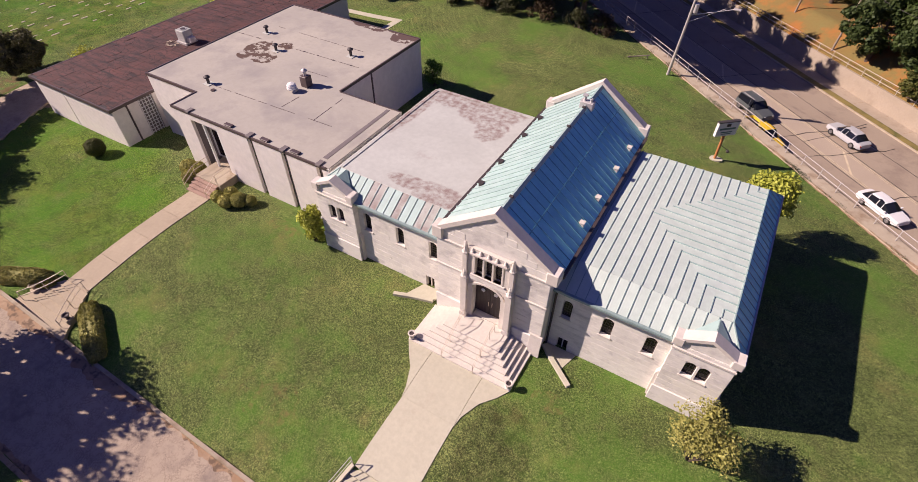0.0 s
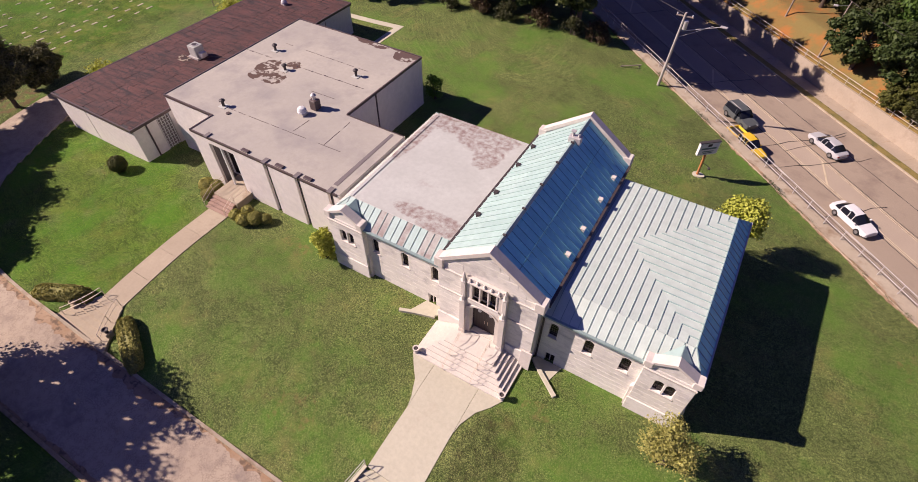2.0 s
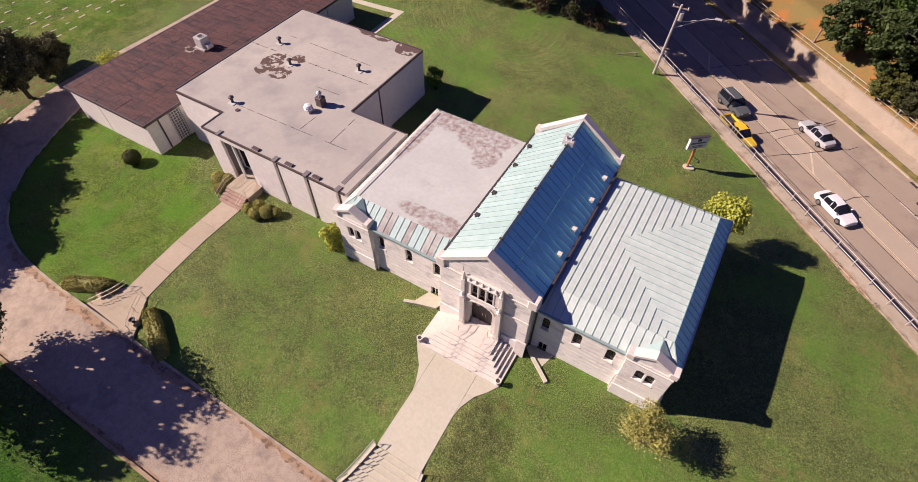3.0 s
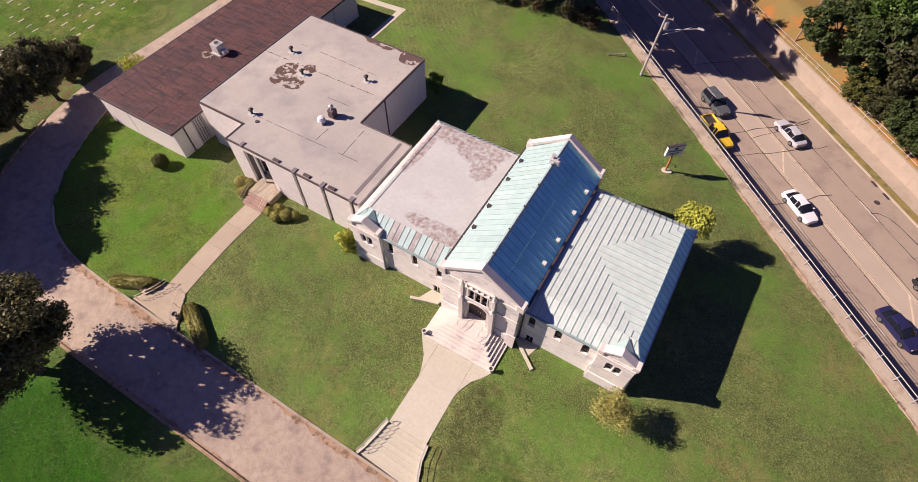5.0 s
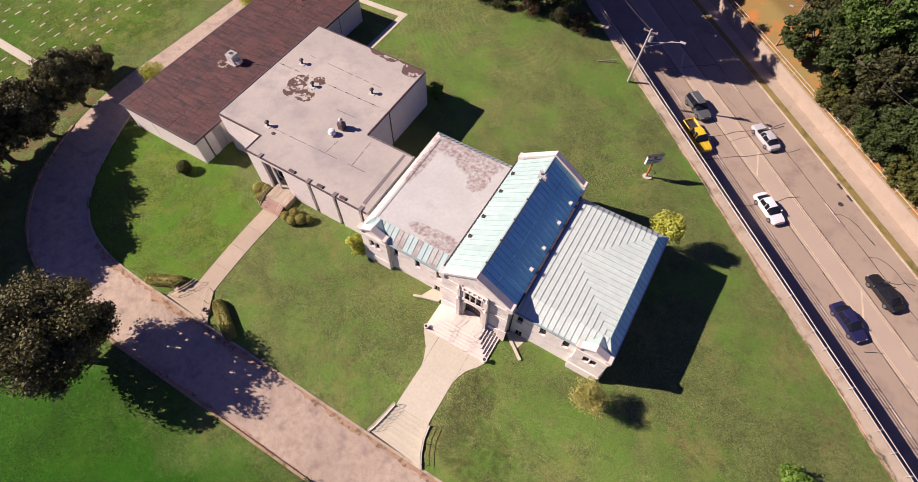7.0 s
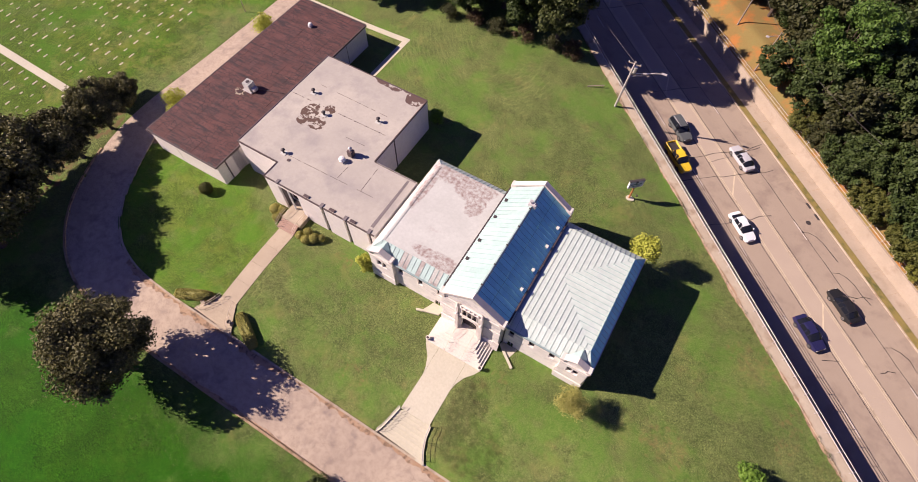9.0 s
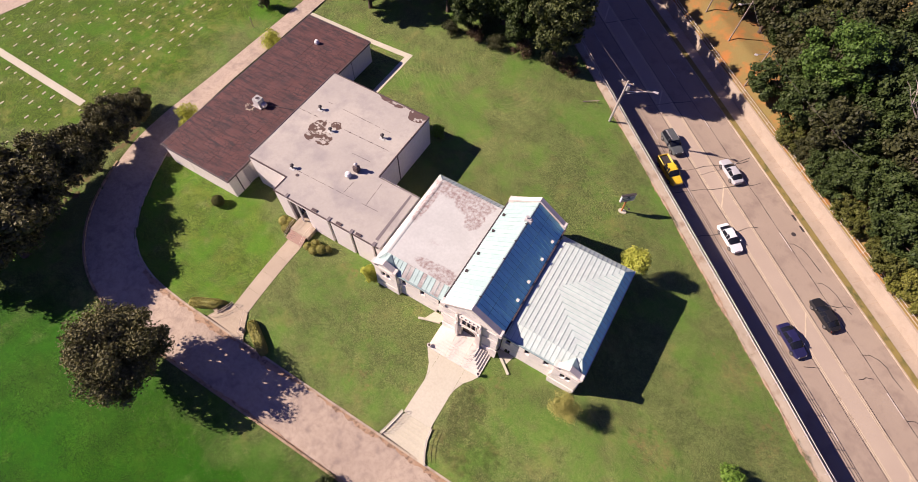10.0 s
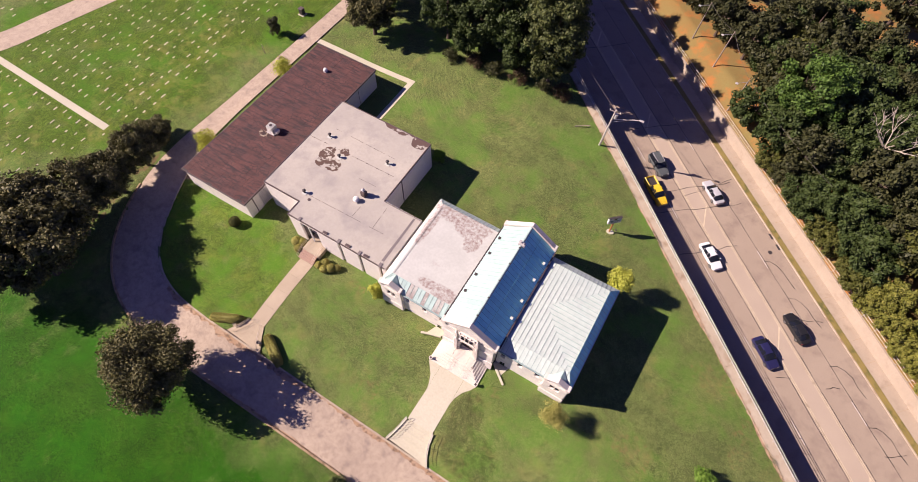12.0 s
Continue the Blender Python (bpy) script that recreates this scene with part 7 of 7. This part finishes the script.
def cable(p, q, sag, name="cable", label="thin dark overhead cable"):
    bm = bmesh.new()
    p, q = Vector(p), Vector(q)
    pts = [p.lerp(q, i / 12) - Vector((0, 0, sag * 4 * (i / 12) * (1 - i / 12))) for i in range(13)]
    side = (q - p).cross(Vector((0, 0, 1))).normalized() * 0.022
    up = Vector((0, 0, 0.022))
    rings = [[bm.verts.new(c + d) for d in (side, up, -side, -up)] for c in pts]
    for a, b in zip(rings, rings[1:]):
        for k in range(4):
            bm.faces.new((a[k], a[(k + 1) % 4], b[(k + 1) % 4], b[k]))
    tagged(part(name, bm, BLACKIRON), label, "cable", "overhead cables")


# utility pole with a street lamp
px, py = -2.5, 45.4
pole = thing("utility_pole", (px, py, -1.3), "grey timber utility pole with a street lamp arm and transformer", "utility pole")
base, top = Vector((px, py, -1.6)), Vector((-1.9, 44.7, 7.9))
part("shaft", tube(bmesh.new(), base, top, 0.17, 0.12, 10), LAMPPOLE, pole)
arm_at = base.lerp(top, 0.78)
head = Vector((2.0, 45.7, 6.9))
bm = bmesh.new()
tube(bm, arm_at, head, 0.05)
tube(bm, arm_at - Vector((0, 0, 0.7)), head - Vector((0.9, 0.2, 0.05)), 0.03)
part("arm", bm, STEEL, pole)
part("lamp_head", B(head.x - 0.25, head.x + 0.5, head.y - 0.15, head.y + 0.2, head.z - 0.12, head.z + 0.06, bevel=0.05), STEEL, pole)
c = base.lerp(top, 0.86) + Vector((0.35, 0.1, 0))
part("transformer", tube(bmesh.new(), c - Vector((0, 0, 0.45)), c + Vector((0, 0, 0.45)), 0.25, n=14), STEEL, pole)
c = base.lerp(top, 0.96)
part("cross_arm", B(c.x - 0.9, c.x + 0.9, c.y - 0.06, c.y + 0.06, c.z - 0.06, c.z + 0.06), WOODPOLE, pole)
for k in (-0.8, 0.0, 0.8):
    part("insulator", lathe(bmesh.new(), (c.x + k, c.y, c.z + 0.06), [(0.05, 0), (0.07, 0.06), (0.04, 0.12), (0.06, 0.16), (0.02, 0.2)], 8), WHITEPAINT, pole)
# short fence stub by the pole
fs = thing("fence_stub", (-6.5, 47.3, -1.2), "short leaning timber barrier at the end of the railing", "barrier")
part("rail", tube(bmesh.new(), (-7.6, 46.6, -0.75), (-5.4, 48.0, -0.6), 0.07), WOODPOLE, fs)
for x, y in ((-7.4, 46.7), (-5.6, 47.9)):
    part("post", tube(bmesh.new(), (x, y, -1.6), (x, y, -0.6), 0.06), WOODPOLE, fs)
# lamp poles on the far bank
tops = []
for x, y, h in ((13.6, 66.0, 7.5), (8.0, 74.0, 8.0), (2.2, 79.5, 8.0)):
    z = ground_z(x, y)
    p = thing("street_lamp", (x, y, z), "slim timber street lamp pole on the brown bank", "street lamp", "far street lamps")
    t = (x + 0.3, y - 0.3, z + h)
    part("shaft", tube(bmesh.new(), (x, y, z - 0.4), t, 0.13, 0.09, 8), WOODPOLE, p)
    part("arm", tube(bmesh.new(), (t[0], t[1], t[2] - 0.5), (t[0] - 1.5, t[1] - 1.6, t[2] - 0.2), 0.04), STEEL, p)
    part("lamp_head", B(t[0] - 1.8, t[0] - 1.3, t[1] - 1.8, t[1] - 1.45, t[2] - 0.3, t[2] - 0.12, bevel=0.04), STEEL, p)
    tops.append(t)
cable(tops[0], tops[1], 0.5)
cable(tops[1], tops[2], 0.5)
cable(tops[0], (30, 50, 5.5), 0.7)
cable((c.x, c.y, c.z + 0.2), (-22, 64, 7.5), 0.8)

# roadside sign
sx, sy = 5.5, 30.3
sz = ground_z(sx, sy)
sign = thing("sign", (sx, sy, sz), "white two-sided sign board on an orange timber post", "sign")
part("footing", prism(bmesh.new(), [(sx + 0.55 * math.cos(a) * (1.25 if math.cos(a) > 0 else 0.8), sy + 0.4 * math.sin(a), sz - 0.3) for a in [k * math.tau / 14 for k in range(14)]], (0, 0, 0.42)), WALK, sign, "pale rough concrete footing")
part("post", tube(bmesh.new(), (sx, sy, sz), (sx - 0.05, sy, sz + 2.5), 0.12, n=8), ORANGEWOOD, sign, "orange timber post")
d = Vector((0.74, 0.67, 0))
nn = Vector((0.67, -0.74, 0))
cc = Vector((sx - 0.05, sy, sz + 3.15))


def board(w, z0, z1, n0, n1):
    bm = bmesh.new()
    pts = [cc - d * w + nn * n0 + Vector((0, 0, z0)), cc + d * w + nn * n0 + Vector((0, 0, z0)), cc + d * w + nn * n0 + Vector((0, 0, z1)), cc - d * w + nn * n0 + Vector((0, 0, z1))]
    return prism(bm, pts, nn * (n1 - n0))


panel = part("panel", board(0.98, -0.62, 0.68, -0.14, 0.14), WHITEPAINT, sign)
part("frame", board(1.03, 0.681, 0.76, -0.17, 0.17), BLACKIRON, panel)
for z0, z1, w in ((-0.02, 0.16, 0.75), (-0.3, -0.2, 0.55), (-0.46, -0.38, 0.45)):
    part("lettering", board(w, z0, z1, 0.141, 0.15), SIGNINK, panel, "plain grey-green bar where writing stands")
part("emblem", board(0.2, 0.28, 0.56, 0.141, 0.15), BLACKIRON, panel, "small dark emblem")
part("lamp", lathe(bmesh.new(), (sx + 0.75, sy + 0.1, sz + 0.9), [(0.06, 0), (0.14, 0.05), (0.14, 0.2), (0.05, 0.26)], 10), BLACKIRON, sign)
part("lamp_stem", tube(bmesh.new(), (sx + 0.1, sy, sz + 1.5), (sx + 0.75, sy + 0.1, sz + 1.15), 0.03), BLACKIRON, sign)


# slim post and dark bin beside the lane behind the low building
x, y = -63.4, 32.4
solo("post", tube(bmesh.new(), (x, y, ground_z(x, y) - 0.3), (x, y, ground_z(x, y) + 2.1), 0.06, 0.05, 8), WOODPOLE, "slim dark post beside the back lane", "post")
x, y = -64.7, 44.6
z = ground_z(x, y)
bin_ = thing("litter_bin", (x, y, z), "dark square litter bin on a pale slab beside the lane", "litter bin")
part("slab", B(x - 0.7, x + 0.7, y - 0.6, y + 0.6, z - 0.2, z + 0.08, bevel=0.02), WALK, bin_)
part("body", B(x - 0.42, x + 0.42, y - 0.4, y + 0.4, z + 0.08, z + 1.25, bevel=0.05), BLACKIRON, bin_)
part("lid", B(x - 0.48, x + 0.48, y - 0.46, y + 0.46, z + 1.25, z + 1.38, bevel=0.04), EDGING, bin_)

# leafless tree with pale boughs in the wood above the road
bx, by = uv_xy(-16.8, 67.5)
bz = ground_z(bx, by)
bare = thing("bare_tree", (bx, by, bz), "leafless grey tree with pale forking boughs in the wood", "tree")
part("trunk", tube(bmesh.new(), (bx, by, bz - 0.5), (bx + 0.3, by - 0.2, bz + 7.2), 0.22, 0.14, 8), DEADWOOD, bare)
rb = random.Random(41)


def bough(bm, p, d, length, r, depth):
    """A forking bough, each fork thinner than the last."""
    q = p + d * length
    tube(bm, p, q, r, r * 0.62, 6)
    if depth:
        for _ in range(3 if depth > 1 else 2):
            n = (d + Vector((rb.uniform(-0.75, 0.75), rb.uniform(-0.75, 0.75), rb.uniform(-0.1, 0.5)))).normalized()
            bough(bm, q, n, length * rb.uniform(0.55, 0.8), r * 0.6, depth - 1)


for k in range(5):
    a = k * 1.26 + 0.4
    bm = bmesh.new()
    bough(bm, Vector((bx + 0.3, by - 0.2, bz + 7.0)), Vector((math.cos(a), math.sin(a), 0.75)).normalized(), 2.4, 0.1, 3)
    part("bough", bm, DEADWOOD, bare)


# ---- vehicles ----
def paint(name, c, metal=0.0):
    m = plain(name, c, 0.3, metal)
    return m


TYRE, RIMS, CARGLASS = plain("tyre", (0.015, 0.015, 0.015), 0.8), plain("rim", (0.35, 0.35, 0.36), 0.3, 0.8), plain("car_glass", (0.012, 0.014, 0.02), 0.08)
LAMPW, LAMPR = plain("headlight", (0.7, 0.7, 0.68), 0.15), plain("tail_light", (0.3, 0.01, 0.01), 0.25)


def loft(bm, sections):
    """A closed skin through cross sections (lists of points, all alike in count)."""
    rings = [[bm.verts.new(p) for p in s] for s in sections]
    n = len(rings[0])
    for a, b in zip(rings, rings[1:]):
        for k in range(n):
            bm.faces.new((a[k], a[(k + 1) % n], b[(k + 1) % n], b[k]))
    bm.faces.new(rings[0][::-1])
    bm.faces.new(rings[-1])
    bmesh.ops.recalc_face_normals(bm, faces=bm.faces)
    return bm


def soften(ob, limit=38):
    """Smooth faces with sharp edges kept."""
    me = ob.data
    bm = bmesh.new()
    bm.from_mesh(me)
    for f in bm.faces:
        f.smooth = True
    for e in bm.edges:
        e.smooth = not (len(e.link_faces) == 2 and e.calc_face_angle() > radians(limit))
    bm.to_mesh(me)
    bm.free()
    return ob


def body_section(x, w, z0, z1, shoulder):
    return [(x, -w * 0.94, z0), (x, -w, (z0 + z1) * 0.5), (x, -w * shoulder, z1), (x, 0, z1 + 0.03), (x, w * shoulder, z1), (x, w, (z0 + z1) * 0.5), (x, w * 0.94, z0)]


def cabin_section(x, wb, wt, z0, z1):
    return [(x, -wb, z0), (x, -wt, z1 - 0.05), (x, -wt * 0.8, z1), (x, wt * 0.8, z1), (x, wt, z1 - 0.05), (x, wb, z0)]


def vehicle(kind, colour, label, u, v, forward):
    """kind: saloon, suv or pickup. It stands on the road, heading along it."""
    car = thing("car" if kind != "pickup" else "pickup_truck", (0, 0, 0), label, "car" if kind != "pickup" else "pickup", "vehicles on the road")
    hl = {"saloon": 2.35, "suv": 2.4, "pickup": 2.8}[kind]
    w = {"saloon": 0.9, "suv": 0.96, "pickup": 0.98}[kind]
    zb, zt = {"saloon": (0.28, 0.92), "suv": (0.38, 1.08), "pickup": (0.42, 1.08)}[kind]
    col = paint(label.replace(" ", "_")[:30], colour)
    secs = [(-hl, 0.82, 0.12, -0.12), (-hl + 0.18, 0.94, 0.02, -0.02), (-hl * 0.6, 1, 0, 0), (0, 1, 0, 0), (hl * 0.45, 1, 0, -0.02), (hl - 0.45, 0.96, 0.0, -0.12), (hl - 0.08, 0.86, 0.08, -0.2), (hl, 0.72, 0.16, -0.3)]
    body = part("body", loft(bmesh.new(), [body_section(x, w * k, zb + a, zt + b, 0.88) for x, k, a, b in secs]), col, car)
    soften(body)
    if kind == "saloon":
        cab, roof = [(-1.85, 0.8, 0.7, 0.9, 0.98), (-1.15, 0.82, 0.64, 0.9, 1.4), (-0.2, 0.83, 0.66, 0.9, 1.46), (0.35, 0.83, 0.66, 0.9, 1.4), (1.15, 0.82, 0.74, 0.88, 0.95)], (-1.2, 0.35)
    elif kind == "suv":
        cab, roof = [(-2.25, 0.88, 0.78, 1.05, 1.15), (-2.05, 0.88, 0.74, 1.05, 1.74), (-0.2, 0.89, 0.76, 1.05, 1.8), (0.4, 0.89, 0.76, 1.05, 1.74), (1.05, 0.88, 0.8, 1.02, 1.1)], (-2.0, 0.4)
    else:
        cab, roof = [(-0.85, 0.88, 0.78, 1.05, 1.15), (-0.7, 0.88, 0.74, 1.05, 1.8), (0.3, 0.89, 0.76, 1.05, 1.84), (0.75, 0.89, 0.76, 1.05, 1.78), (1.4, 0.88, 0.8, 1.02, 1.1)], (-0.68, 0.75)
    glass = part("cabin_glass", loft(bmesh.new(), [cabin_section(*c) for c in cab]), CARGLASS, car, "dark tinted windows")
    soften(glass)
    bm = bmesh.new()
    z1 = cab[2][4]
    loft(bm, [[(x, -cab[1][2] * 0.98, z1 - dz - 0.05), (x, -cab[1][2] * 0.7, z1 - dz + 0.015), (x, cab[1][2] * 0.7, z1 - dz + 0.015), (x, cab[1][2] * 0.98, z1 - dz - 0.05)] for x, dz in ((roof[0], 0.05), (roof[0] * 0.5 + roof[1] * 0.5, -0.01), (roof[1], 0.04))])
    part("roof", bm, col, car)
    for s in (-1, 1):
        for i, (a, b) in enumerate(((1, 1), (2, 2), (3, 3))):
            c = cab[a]
            bm = bmesh.new()
            tube(bm, (c[0], s * (c[1] + 0.01), c[3]), (c[0] - 0.05, s * (c[2] + 0.01), c[4] - 0.06), 0.035, n=5)
            part("pillar", bm, col, car)
        part("mirror", B(cab[-1][0] - 0.35, cab[-1][0] - 0.2, min(s * 0.9, s * 1.1), max(s * 0.9, s * 1.1), zt, zt + 0.14, bevel=0.03), col, car)
    if kind == "pickup":
        bed = part("bed_floor", B(-hl + 0.2, -0.95, -0.72, 0.72, zt - 0.02, zt + 0.045), BLACKIRON, car, "dark open load bed")
        for y0, y1 in ((-0.9, -0.74), (0.74, 0.9)):
            part("bed_side", B(-hl + 0.1, -0.9, y0, y1, zt - 0.1, zt + 0.28, bevel=0.03), col, car)
        part("tailgate", B(-hl + 0.02, -hl + 0.14, -0.88, 0.88, zt - 0.1, zt + 0.28, bevel=0.03), col, car)
    if kind == "suv":
        for s in (-1, 1):
            part("roof_rack", tube(bmesh.new(), (-1.8, s * 0.62, z1 + 0.06), (0.2, s * 0.62, z1 + 0.06), 0.03), STEEL, car)
    r = 0.33 if kind == "saloon" else 0.38
    for x in (-hl * 0.6, hl * 0.6):
        for s in (-1, 1):
            y = s * (w - 0.1)
            wheel = part("wheel", lathe_y(x, y, r, [(0.55, -0.11), (0.96, -0.11), (1.0, -0.07), (1.0, 0.07), (0.96, 0.11), (0.55, 0.11)], 18), TYRE, car, "black rubber tyre")
            part("rim", lathe_y(x, y + s * 0.005, r, [(0.2, -0.1), (0.62, -0.11), (0.62, 0.11), (0.2, 0.1)], 14), RIMS, wheel)
    for s in (-1, 1):
        part("headlight", B(hl - 0.2, hl - 0.02, min(s * 0.42, s * 0.66), max(s * 0.42, s * 0.66), zt - 0.34, zt - 0.2, bevel=0.03), LAMPW, car)
        part("tail_light", B(-hl - 0.01, -hl + 0.1, min(s * 0.5, s * 0.74), max(s * 0.5, s * 0.74), zt - 0.32, zt - 0.16, bevel=0.02), LAMPR, car)
    part("bumper", B(hl - 0.1, hl + 0.03, -0.66, 0.66, zb + 0.08, zb + 0.26, bevel=0.04), col if kind != "pickup" else RIMS, car)
    part("bumper", B(-hl - 0.05, -hl + 0.08, -0.72, 0.72, zb + 0.06, zb + 0.24, bevel=0.04), col if kind != "pickup" else RIMS, car)
    x, y = uv_xy(u, v)
    a = math.atan2(RU.y, RU.x) + (0 if forward else math.pi)
    car.matrix_basis = Matrix.Translation((x, y, ROAD_Z + 0.012)) @ Matrix.Rotation(a, 4, "Z")
    return car


def lathe_y(x, y, r, profile, n):
    bm = bmesh.new()
    rings = [[bm.verts.new((x + r * k * math.cos(a * math.tau / n), y + o, r + r * k * math.sin(a * math.tau / n))) for a in range(n)] for k, o in profile]
    for p, q in zip(rings, rings[1:] + rings[:1]):
        for a in range(n):
            bm.faces.new((p[a], p[(a + 1) % n], q[(a + 1) % n], q[a]))
    bmesh.ops.recalc_face_normals(bm, faces=bm.faces)
    return bm


vehicle("pickup", (0.75, 0.5, 0.03), "bright yellow pickup truck on the road", -24.0, 38.3, True)
vehicle("saloon", (0.02, 0.02, 0.07), "dark blue saloon car on the road", 5.0, 41.2, True)
vehicle("saloon", (0.018, 0.018, 0.02), "black saloon car on the far lane", 3.0, 47.5, False)
vehicle("saloon", (0.72, 0.72, 0.72), "white saloon car on the road", -10.8, 41.3, True)
vehicle("suv", (0.09, 0.1, 0.1), "dark grey four-wheel-drive car on the road", -29.0, 41.3, True)
vehicle("saloon", (0.45, 0.45, 0.46), "silver saloon car on the far lane", -21.5, 47.6, False)
